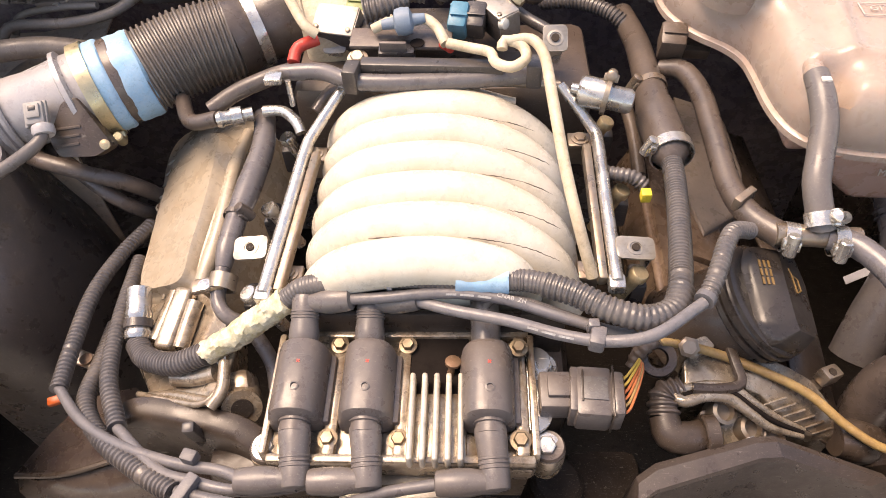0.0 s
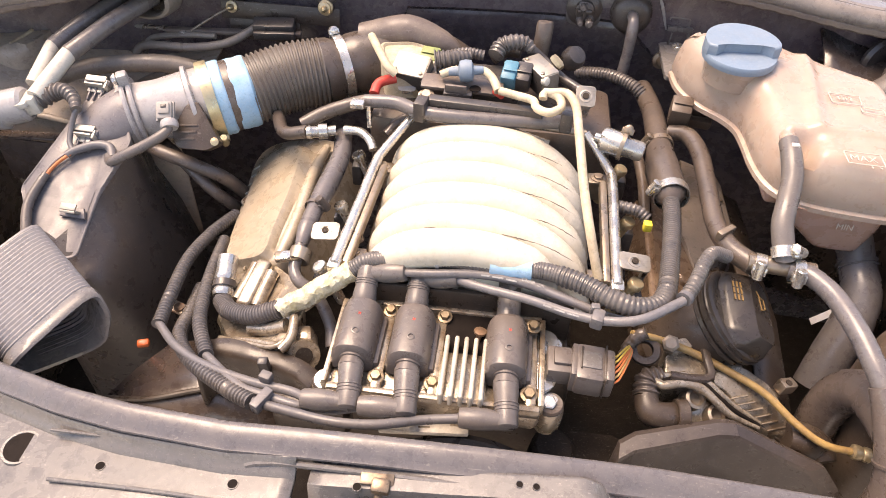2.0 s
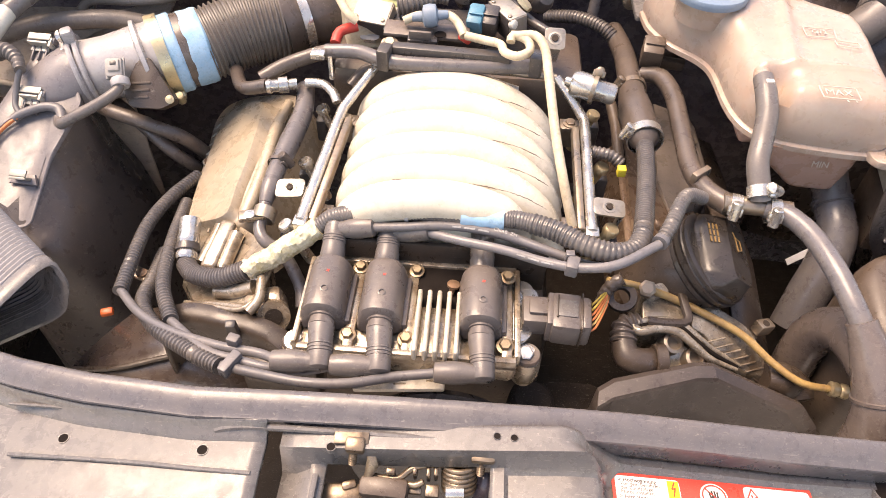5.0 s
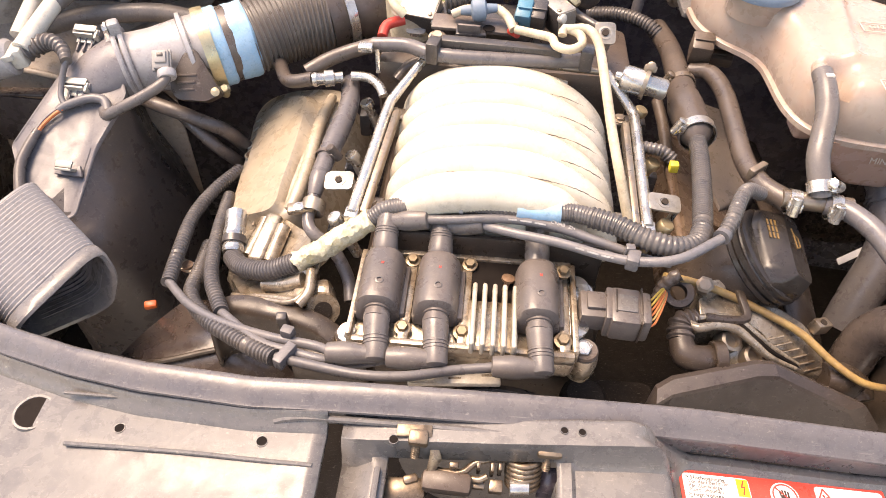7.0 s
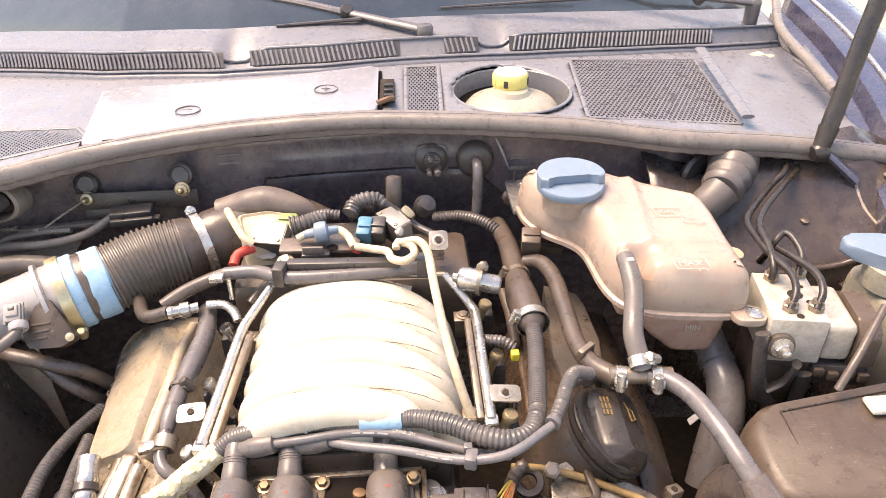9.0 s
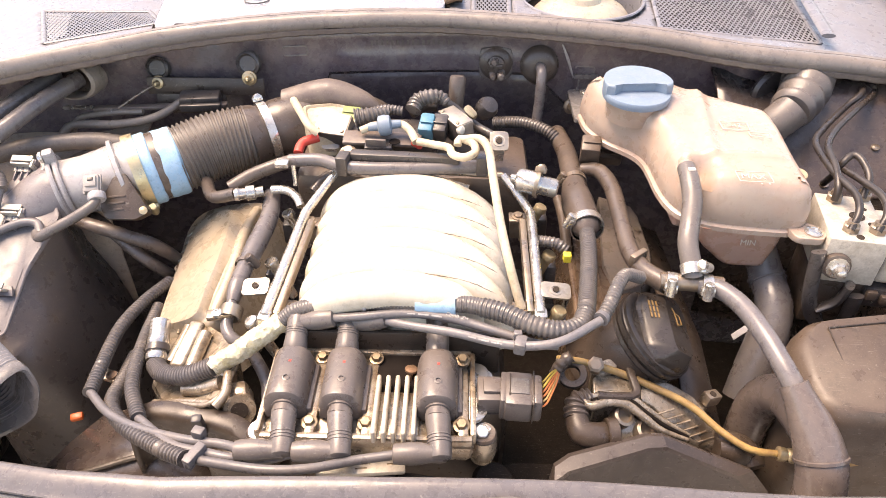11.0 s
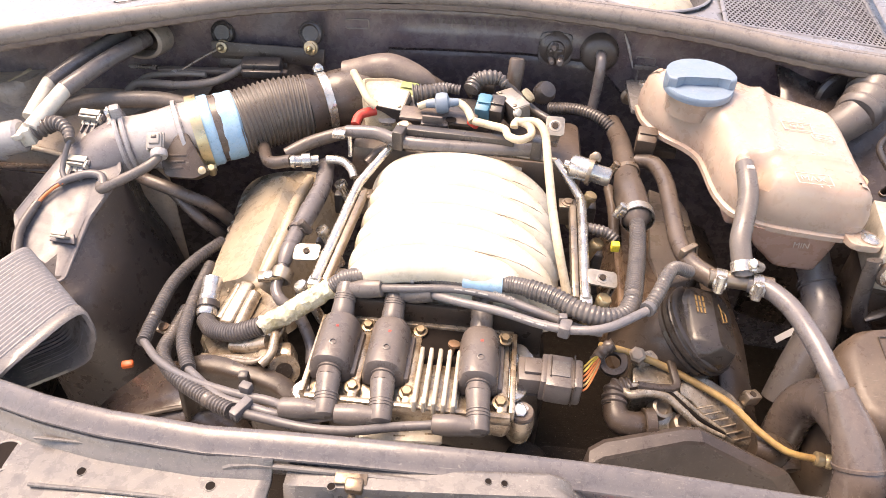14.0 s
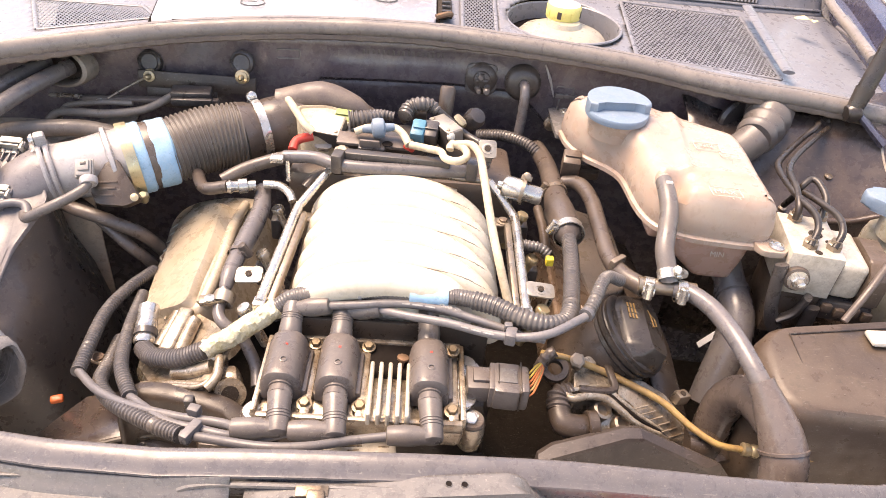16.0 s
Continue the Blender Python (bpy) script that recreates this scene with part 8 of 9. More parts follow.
def build_wings():
    # shelves in the rear corners of the bay, with the strut tower's dome
    for s, nm in ((1, "right"), (-1, "left")):
        t = thing("wing_shelf", (s * 0.55, 0.46, 0.7), "dust-browned sheet metal shelf in the corner of the bay", "inner wing")
        xs = [0.36 + 0.02 * i for i in range(18)]
        bm = bmesh.new()
        rows = []
        steps = ((0.56, 0.875), (0.525, 0.862), (0.50, 0.842), (0.47, 0.812), (0.44, 0.788), (0.425, 0.776), (0.418, 0.76), (0.414, 0.60)) if s > 0 else ((0.62, 0.815), (0.58, 0.805), (0.53, 0.80), (0.48, 0.797), (0.44, 0.792), (0.425, 0.788), (0.42, 0.77), (0.416, 0.62))
        for y, z in steps:
            rows.append([(s * x, y - (0.02 if s < 0 else 0) - 0.12 * max(0, x - 0.56) * (1 if s > 0 else 0.6), z - (0.025 if s < 0 else 0) - 0.02 * math.exp(-((x - 0.43) / 0.06) ** 2) + 0.022 * math.exp(-((x - 0.62) / 0.035) ** 2)) for x in xs])
        sheet(bm, rows)
        # left shelf takes the lightened tan because the sun misses that corner
        thicken(part("shelf", bm, inner_paint if s > 0 else dust_tan_lit, t), 0.003)
        fold = rows[5]
        bm = bmesh.new()
        tube(bm, [V(p) + V((0, -0.002, -0.001)) for p in fold[::2]], 0.0042, 10, 0.01)
        part("rolled_fold", bm, inner_paint if s > 0 else dust_tan_lit, t)
        bm = bmesh.new()
        tube(bm, [V(rows[2][12]) + V((0, 0, 0.001)), V(rows[3][12]) + V((s * 0.006, 0, 0.001)), V(rows[4][13]) + V((0, 0, 0.001))], [0.0012, 0.0022, 0.0012], 8)
        part("sealer_bead", bm, dust_tan_lit, t)
        for k in ((3, 9), (2, 14), (4, 6)):
            hexbolt(t, V(rows[k[0]][k[1]]) + V((0, 0, 0.0005)), (0, -0.3, 1), 0.0035, 0.002, steel_dark)
    t = thing("strut_tower", (-0.56, 0.45, 0.70), "dust-coated suspension tower, coloured paler for the light on it", "suspension tower")
    # tower brightened by its colour as well as by dust
    bm = bmesh.new()
    prism(bm, rounded([(-0.72, 0.47), (-0.575, 0.462), (-0.556, 0.50), (-0.565, 0.625), (-0.72, 0.64)], 0.03, 5), 0.62, 0.806, bevel=0.014, seg=4)
    part("turret", bm, dust_tan_lit, t)
    bm = bmesh.new()
    tube(bm, [(-0.585, 0.478, 0.8065), (-0.576, 0.520, 0.8070), (-0.582, 0.600, 0.8070)], [0.0015, 0.0026, 0.0015], 8, 0.006)
    part("sealer_bead", bm, hose_tan, t, "yellowed bead of seam sealer")
    # purge valve beside the air box
    t = thing("purge_valve", (-0.52, 0.357, 0.775), "dusty grey plastic cylinder with a cream plug and ribbed boot", "valve")
    a, b = V((-0.575, 0.345, 0.788)), V((-0.496, 0.362, 0.806))
    bm = bmesh.new()
    L = (b - a).length
    lathe(bm, [(0.018, 0.0), (0.0205, 0.003), (0.0205, L * 0.55), (0.0220, L * 0.57), (0.0220, L * 0.64), (0.0195, L * 0.66), (0.0185, L - 0.003), (0.015, L)], frame_of(a, b - a), 32)
    part("body", bm, grey_plastic, t)
    bm = bmesh.new()
    rbox(bm, (0.024, 0.020, 0.016), frame_of(b + (b - a).normalized() * 0.006, b - a), 0.003)
    rbox(bm, (0.010, 0.006, 0.012), frame_of(b + V((0.002, -0.012, 0.006)), b - a), 0.001)
    part("plug", bm, white_plug, t, "cream cable plug")
    bm = bmesh.new()
    tube(bm, [(-0.484, 0.3655, 0.809), (-0.469, 0.374, 0.815), (-0.456, 0.373, 0.818), (-0.443, 0.364, 0.816), (-0.434, 0.350, 0.812)], [0.0105, 0.0098, 0.0085, 0.0072, 0.0055], 16, 0.004, 0.0062, 0.2)
    part("boot", bm, boot_grey, t)
    bm = bmesh.new()
    tube(bm, [(-0.435, 0.352, 0.812), (-0.4385, 0.346, 0.803), (-0.4405, 0.338, 0.793), (-0.4395, 0.328, 0.785), (-0.4340, 0.3215, 0.7805)], 0.0030, 10)
    part("cable", bm, lead_grey, t)
    t = thing("box_stay", (-0.52, 0.366, 0.74), "flat dusty black bracket plate beside the air box", "bracket")
    bm = bmesh.new()
    rbox(bm, (0.075, 0.016, 0.003), pose(-0.520, 0.368, 0.757, -8, -4, -2), 0.001)
    part("plate", bm, inner_paint, t)
    bm = bmesh.new()
    rbox(bm, (0.075, 0.003, 0.06), pose(-0.520, 0.3605, 0.726, 0, 0, -2), 0.001)
    part("flange", bm, inner_paint, t)
    # right wing edge, channel and outer wing
    t = thing("front_wing", (0.75, 0.6, 0.8), "dark blue painted wing edge with a bright rim", "car wing")
    bm = bmesh.new()
    line = [(0.63, 0.40, 0.872), (0.66, 0.50, 0.887), (0.70, 0.62, 0.90), (0.735, 0.75, 0.912), (0.765, 0.90, 0.925), (0.78, 1.05, 0.94)]
    rows = []
    path = smooth_path(line, 0.03)
    for dx, dz in ((-0.03, -0.12), (-0.028, -0.035), (-0.012, -0.03), (-0.008, -0.003), (0.0, 0.0), (0.03, -0.002), (0.045, 0.006), (0.075, 0.004), (0.12, -0.03), (0.14, -0.3)):
        rows.append([p + V((dx, -dx * 0.25, dz)) for p, u in path])
    sheet(bm, rows)
    thicken(part("panel", bm, body_paint, t), 0.002)
    bm = bmesh.new()
    tube(bm, [V(p) + V((0.022, -0.005, 0.001)) for p in line], 0.0035, 10, 0.02)
    part("bright_edge", bm, steel, t, "pale reflecting edge strip")
    bm = bmesh.new()
    tube(bm, [(0.731, 1.010, 0.940), (0.684, 0.887, 0.925), (0.666, 0.750, 0.912), (0.651, 0.651, 0.905)], 0.0075, 10)
    part("drain_seal", bm, seal_rubber, t)
    for a in ([(0.663, 0.788, 0.905), (0.661, 0.729, 0.905), (0.649, 0.653, 0.900)], [(0.699, 0.832, 0.910), (0.679, 0.747, 0.908), (0.665, 0.671, 0.904)]):
        pipe_thing("cable", a, 0.003, rubber_blue, "thin bluish cable beside the cowl", "cable", 0.0, "cowl cables", "cable")
    # gas strut of the raised bonnet
    t = thing("gas_strut", (0.570, 0.525, 0.882), "black gas strut rising to the open bonnet", "gas strut")
    a = V((0.561, 0.511, 0.895))
    b = V((0.601, 0.548, 1.05))
    d = (b - a).normalized()
    bm = bmesh.new()
    tube(bm, [a + d * 0.015, a + d * 0.45], 0.0105, 18, 0.05)
    part("cylinder", bm, cap_black, t)
    bm = bmesh.new()
    tube(bm, [a - d * 0.012, a + d * 0.02], [0.0095, 0.012], 14)
    lathe(bm, [(0.009, -0.008), (0.012, -0.004), (0.012, 0.006), (0.009, 0.009)], frame_of(a - d * 0.012, (1, 0, 0.2)), 14)
    part("socket", bm, cap_black, t)
    bm = bmesh.new()
    tube(bm, [a - d * 0.012 + V((0.01, 0, -0.002)), a - d * 0.012 + V((0.045, -0.01, -0.03))], [0.012, 0.02], 12, flat=0.35)
    part("mount_plate", bm, body_paint, t)
    t = thing("leaf", (0.622, 0.816, 0.905), "fallen yellow leaf lying on the cowl", "leaf")
    bm = bmesh.new()
    c = V((0.618, 0.809, 0.908))
    sheet(bm, [[c + V((0.016 * (i - 2) / 2, 0.010 * (j - 1) * (1 - 0.18 * (i - 2) ** 2) - 0.003 * i, 0.002 * ((i * 7 + j * 3) % 3))) for i in range(5)] for j in range(3)])
    thicken(part("blade", bm, leaf_pale, t), 0.0004)


build_bulkhead_fittings()
build_wings()


# ---- cowl and windscreen ----
SLOT = [(-0.75, 0.99), (-0.569, 0.917), (-0.38, 0.835), (-0.203, 0.795), (-0.05, 0.795), (0.058, 0.815), (0.25, 0.838), (0.42, 0.875), (0.587, 0.925), (0.68, 0.965), (0.75, 1.0)]
slot_y = lambda x: lerp_list(SLOT, x)


def mesh_panel(parent, quad, nu, nv, wire, name="mesh"):
    """A diamond mesh stretched over four corners, with its holes open."""
    a, b, c, d = (V(p) for p in quad)
    at = lambda u, v: a.lerp(b, u).lerp(d.lerp(c, u), v)
    bm = bmesh.new()

    def bar(p, q):
        w = (q - p).normalized().cross(V((0, 0, 1))) * wire
        lo = V((0, 0, -wire * 0.7))
        vs = [bm.verts.new(x) for x in (p - w, p + w, q + w, q - w, p - w + lo, p + w + lo, q + w + lo, q - w + lo)]
        for f in ((0, 1, 2, 3), (0, 4, 5, 1), (3, 2, 6, 7), (1, 5, 6, 2), (0, 3, 7, 4)):
            bm.faces.new([vs[i] for i in f])

    n = nu + nv
    for sgn in (1, -1):
        for k in range(-n, n):
            c0 = k / nu
            u0, u1 = (c0, c0 + sgn * nv / nu) if sgn > 0 else (c0 + nv / nu, c0)
            du = u1 - u0
            lo, hi = 0.0, 1.0
            if abs(du) > 1e-6:
                t0, t1 = sorted(((0 - u0) / du, (1 - u0) / du))
                lo, hi = max(lo, t0), min(hi, t1)
            if hi - lo > 0.02:
                bar(at(u0 + du * lo, lo), at(u0 + du * hi, hi))
    ob = part(name, bm, cowl_grey, parent, "open diamond plastic mesh", smooth=False)
    ob["kind"] = "stuff"
    # near-black tray below the mesh colours in the vent's shade
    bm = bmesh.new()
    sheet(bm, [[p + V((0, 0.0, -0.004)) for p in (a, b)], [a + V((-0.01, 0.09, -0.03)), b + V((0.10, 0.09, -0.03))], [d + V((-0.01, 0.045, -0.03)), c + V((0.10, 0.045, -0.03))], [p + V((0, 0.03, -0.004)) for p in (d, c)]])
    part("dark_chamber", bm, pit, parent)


def build_cowl():
    t = thing("cowl_panel", (0, 0.7, 0.85), "dusty grey-violet plastic cowl panel with mesh vents", "cowl panel")
    xs = [-0.74 + 0.008 * i for i in range(186)]
    q1 = [(0.321, 0.814, 0.905), (0.532, 0.848, 0.905), (0.503, 0.600, 0.895), (0.301, 0.608, 0.900)]
    q2 = [(0.069, 0.780, 0.912), (0.117, 0.783, 0.910), (0.112, 0.616, 0.903), (0.066, 0.616, 0.905)]
    q3 = [(-0.515, 0.669, 0.885), (-0.357, 0.642, 0.896), (-0.329, 0.604, 0.893), (-0.459, 0.555, 0.883)]
    cx, cy = (0.214, 0.701, 0.902)[0], (0.214, 0.701, 0.902)[1]

    def inside(x, y, q):
        s = 0
        for (ax, ay, az), (bx, by, bz) in zip(q, q[1:] + q[:1]):
            s += 1 if (bx - ax) * (y - ay) - (by - ay) * (x - ax) < 0 else 0
        return s in (0, 4)

    nv = 44
    rows = []

    def skin(x, y):
        """The cowl's height at a place."""
        y0, y1 = seal_y(x) + 0.012, slot_y(x) - 0.028
        v = min(1, max(0, (y - y0) / (y1 - y0)))
        return cowl_z(x) - 0.012 + 0.012 * v * v

    for j in range(nv):
        v = j / (nv - 1)
        row = []
        for x in xs:
            y0, y1 = seal_y(x) + 0.012, slot_y(x) - 0.028
            y = y0 + (y1 - y0) * v
            row.append((x, y, cowl_z(x) - 0.012 + 0.012 * v * v))
        rows.append(row)

    def open_cell(i, j):
        x = sum(rows[a][b][0] for a, b in ((i, j), (i, j + 1), (i + 1, j), (i + 1, j + 1))) / 4
        y = sum(rows[a][b][1] for a, b in ((i, j), (i, j + 1), (i + 1, j), (i + 1, j + 1))) / 4
        return inside(x, y, q1) or inside(x, y, q2) or inside(x, y, q3) or (((x - cx) / 0.081) ** 2 + ((y - cy) / 0.087) ** 2 < 1)

    gaps = {(i, j) for i in range(nv - 1) for j in range(len(xs) - 1) if open_cell(i, j)}
    for row in rows:
        for k, (x, y, z) in enumerate(row):
            rho = math.hypot((x - cx) / 0.081, (y - cy) / 0.087)
            if 0.75 < rho < 1.0:
                row[k] = (cx + (x - cx) / rho, cy + (y - cy) / rho, z)
    bm = bmesh.new()
    sheet(bm, rows, lambda i, j: (i, j) in gaps)
    thicken(part("panel", bm, cowl_grey, t), 0.003)
    for q, nu, nvv in ((q1, 32, 17), (q2, 9, 13), (q3, 28, 9)):
        z = lambda p: (p[0], p[1], skin(p[0], p[1]) + 0.0004)
        mesh_panel(t, [z(p) for p in q], nu, nvv, 0.0009)
        bm = bmesh.new()
        zz = [V(z(p)) + V((0, 0, 0.0005)) for p in q]
        for a, b in zip(zz, zz[1:] + zz[:1]):
            tube(bm, [a, b], 0.0028, 8, 0.05, flat=0.4)
        part("mesh_frame", bm, cowl_grey, t)
    bm = bmesh.new()
    a, b = V((0.536, 0.842, 0.910)), V((0.502, 0.586, 0.900))
    tube(bm, [a, a.lerp(b, 0.5), b], 0.0085, 12, 0.02, flat=0.35)
    part("ridge", bm, cowl_grey, t)
    # reservoir well
    bm = bmesh.new()
    zc = skin(cx, cy)
    lathe(bm, [(0.0845, -0.0006), (0.0835, 0.0010), (0.0815, 0.0014), (0.0800, 0.0), (0.0790, -0.05)], Matrix.Translation((cx, cy, zc)), 56, 1.08, False)
    part("well_rim", bm, cowl_grey, t)
    bm = bmesh.new()
    lathe(bm, [(0.0795, -0.05), (0.0795, -0.049)], Matrix.Translation((cx, cy, zc)), 40, 1.08)
    part("well_floor", bm, dark, t)
    r = thing("brake_fluid_reservoir", (cx, cy, zc - 0.05), "cloudy brake fluid reservoir with a yellow-sided cap", "fluid reservoir")
    bm = bmesh.new()
    lathe(bm, [(0.066, -0.049), (0.068, -0.034), (0.066, -0.022), (0.058, -0.013), (0.040, -0.006), (0.026, -0.003), (0.022, 0.003)], Matrix.Translation((cx, cy - 0.006, zc)), 44)
    part("tank", bm, fluid, r)
    bm = bmesh.new()
    m = Matrix.Translation((cx, cy + 0.012, zc + 0.002))
    lathe(bm, [(0.024, 0.0), (0.025, 0.002), (0.025, 0.017), (0.023, 0.0195), (0.018, 0.0195), (0.018, 0.018)], m, 40)
    c = part("cap", bm, cap_yellow, r, "yellow screw cap with black marks")
    for k in range(8):
        bm = bmesh.new()
        ang = 2 * math.pi * (k + 0.5) / 8
        rbox(bm, (0.0016, 0.006, 0.010), m @ pose(0.0248 * math.cos(ang), 0.0248 * math.sin(ang), 0.009, 0, 0, math.degrees(ang)), 0.0003)
        part("mark", bm, ink if k % 2 else cap_yellow, c)
    bm = bmesh.new()
    lathe(bm, [(0.0225, 0.0185), (0.0225, 0.0202), (0.021, 0.0206)], m, 36)
    part("top_disc", bm, white, c)
    # slotted strip below the windscreen
    bm = bmesh.new()
    strip = []
    dip = lambda x: 0.017 * (math.exp(-((x + 0.175) / 0.03) ** 4) + math.exp(-((x - 0.205) / 0.028) ** 4))
    for dy, dz in ((-0.028, 0.0), (-0.018, 0.004), (-0.010, 0.008), (0.004, 0.026), (0.010, 0.030), (0.016, 0.028), (0.03, 0.030), (0.085, 0.040), (0.10, 0.030)):
        strip.append([(x, slot_y(x) + dy, cowl_z(x) + dz - dip(x) * (1.0 if 0.0 < dy < 0.02 else 0.65 if 0.02 < dy < 0.05 else 0.0)) for x in xs])
    sheet(bm, strip)
    thicken(part("scuttle", bm, cowl_grey, t), 0.003)
    runs = ((-0.62, -0.20), (-0.15, 0.055), (0.135, 0.175), (0.235, 0.58))
    for x0, x1 in runs:
        # no openings are cut: a black sheet on the slope paints their shade
        bm = bmesh.new()
        cols = [x0 - 0.006 + (x1 - x0 + 0.012) * i / 40 for i in range(41)]
        sheet(bm, [[(x, slot_y(x) + dy, cowl_z(x) + dz) for x in cols] for dy, dz in ((-0.0125, 0.0095), (0.003, 0.0275))])
        part("slot_recess", bm, black, t, "black sheet painting the slots' shade behind the bars")
    bm = bmesh.new()
    tube(bm, [(x, slot_y(x) + 0.005, cowl_z(x) + 0.0295 - dip(x)) for x in xs[::2]], 0.0022, 8, 0.02)
    part("upper_lip", bm, cowl_grey, t)
    bm = bmesh.new()
    tube(bm, [(x, slot_y(x) - 0.016, cowl_z(x) + 0.007) for x in xs[::2]], 0.0035, 8, 0.02, flat=0.6)
    part("lower_lip", bm, cowl_grey, t)
    for x0, x1 in runs:
        n = int((x1 - x0) / 0.0072)
        for i in range(n + 1):
            x = x0 + (x1 - x0) * i / n
            bm = bmesh.new()
            a, b = V((x, slot_y(x) - 0.0135, cowl_z(x) + 0.0105)), V((x + 0.005 * (1 if x > 0.2 else -1), slot_y(x) + 0.0005, cowl_z(x) + 0.0275))
            tube(bm, [a, b], 0.0019, 6, 0.05)
            part("slot_bar", bm, cowl_grey, t)
    # battery cover
    t = thing("battery_cover", (-0.15, 0.65, 0.88), "dusty battery cover plate, lightened for sky glare, with plus and minus marks", "battery cover")
    P = [(-0.322, 0.560, 0.912)[:2], (-0.218, 0.571, 0.915)[:2], (-0.099, 0.584, 0.917)[:2], (0.011, 0.601, 0.917)[:2], (0.030, 0.620, 0.917)[:2], (0.030, 0.771, 0.917)[:2], (-0.144, 0.736, 0.917)[:2], (-0.350, 0.734, 0.914)[:2]]
    bm = bmesh.new()
    prism(bm, rounded(P, 0.012), 0.0, 0.008, Matrix.Translation((0, 0, 0.9095)), 0.003)
    for v in bm.verts:
        v.co.z += 0.0 - 0.05 * v.co.x * v.co.x + 0.05 * (v.co.y - 0.64)
    part("plate", bm, cover_glare, t)
    # wider near-black plate paints the shadow gap round the cover
    bm = bmesh.new()
    mid = V((sum(x for x, y in P) / len(P), sum(y for x, y in P) / len(P)))
    wide = [tuple(V(p) + (V(p) - mid).normalized() * 0.006) for p in P]
    prism(bm, rounded(wide, 0.012), 0.0, 0.003, Matrix.Translation((0, 0, 0.9068)), 0)
    for v in bm.verts:
        v.co.z += 0.0 - 0.05 * v.co.x * v.co.x + 0.05 * (v.co.y - 0.64)
    part("sealing_strip", bm, pit, t, "near-black strip painting the shaded gap under the edge")
    for x, y, plus in ((-0.213, 0.640, 0), (-0.040, 0.688, 1)):
        bm = bmesh.new()
        zz = 0.9185 - 0.05 * x * x + 0.05 * (y - 0.64)
        lathe(bm, [(0.0148, -0.001), (0.0150, 0.0006), (0.0160, 0.0006), (0.0162, -0.001), (0.0148, -0.001)], Matrix.Translation((x, y, zz)), 32, 1.0, False)
        part("mark_ring", bm, panel_grey, t)
        bm = bmesh.new()
        rbox(bm, (0.012, 0.0016, 0.001), pose(x, y, zz + 0.0006), 0.0003)
        if plus:
            rbox(bm, (0.0016, 0.012, 0.001), pose(x, y, zz + 0.0006), 0.0003)
        part("mark_sign", bm, panel_grey, t)
    # dark boxes on the edge paint the shade of cut-out notches
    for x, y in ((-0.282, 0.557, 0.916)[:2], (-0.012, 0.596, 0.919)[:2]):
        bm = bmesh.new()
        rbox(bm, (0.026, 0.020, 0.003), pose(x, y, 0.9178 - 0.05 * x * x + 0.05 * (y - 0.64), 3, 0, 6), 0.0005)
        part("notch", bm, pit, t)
    t = thing("battery_terminal", (0.04, 0.69, 0.87), "dark gap with a battery terminal beside the cover", "battery terminal")
    # dark box laid on the cowl paints the shaded gap
    bm = bmesh.new()
    rbox(bm, (0.02, 0.085, 0.004), pose(0.042, 0.69, 0.9145), 0.001)
    part("gap", bm, dark, t)
    bm = bmesh.new()
    for k in range(3):
        rbox(bm, (0.012, 0.006, 0.006), pose(0.044, 0.66 + 0.02 * k, 0.9175), 0.001)
    part("terminal", bm, black, t)
    bm = bmesh.new()
    tube(bm, [(0.03, 0.635, 0.918), (0.045, 0.642, 0.921), (0.05, 0.65, 0.918)], 0.004, 8)
    part("cable_lug", bm, rust_steel, t)
    # windscreen
    bm = bmesh.new()
    rows = []
    for v in (0.0, 0.25, 0.5, 1.0):
        rows.append([(x * (1 - 0.12 * v), slot_y(x) + 0.082 + 0.75 * v - 0.1 * x * x * v, cowl_z(x) + 0.033 + 0.42 * v) for x in xs])
    sheet(bm, rows)
    tagged(thicken(part("windscreen", bm, glass), 0.005), "dark reflecting windscreen above the cowl", "windscreen", kind="structure")
    # wipers
    for piv, elb, far, b0, b1 in (
        ((0.101, 0.839, 0.948), (-0.020, 0.902, 0.968), (-0.195, 0.957, 0.990), (-0.126, 0.874, 0.958), (0.005, 0.878, 0.963)),
        ((0.681, 0.988, 0.935), (0.572, 0.959, 0.960), (0.395, 0.997, 0.990), (0.130, 0.912, 0.968), (0.396, 0.920, 0.975)),
    ):
        t = thing("windscreen_wiper", piv, "grey wiper arm lying along the windscreen base", "wiper", "wipers")
        bm = bmesh.new()
        lathe(bm, [(0.012, -0.03), (0.013, 0.004), (0.013, 0.010), (0.010, 0.014), (0.003, 0.0145)], Matrix.Translation(piv), 22)
        part("pivot", bm, rubber_blue, t)
        bm = bmesh.new()
        tube(bm, [V(piv) + V((0, 0, 0.006)), elb], [0.010, 0.009], 10, 0.02, flat=0.6)
        part("arm", bm, rubber_blue, t)
        bm = bmesh.new()
        lathe(bm, [(0.008, -0.012), (0.010, -0.009), (0.010, 0.009), (0.008, 0.012)], frame_of(elb, (0.2, -0.6, 0.6)), 16)
        part("hinge", bm, black, t)
        bm = bmesh.new()
        tube(bm, [elb, V(elb).lerp(V(far), 0.5) + V((0, 0, 0.003)), far], [0.009, 0.008, 0.006], 8, 0.02, flat=0.6)
        part("blade_arm", bm, rubber_blue, t)
        bm = bmesh.new()
        tube(bm, [b0, b1], [0.003, 0.005], 8, 0.04, flat=0.7)
        part("blade", bm, black, t)


build_cowl()


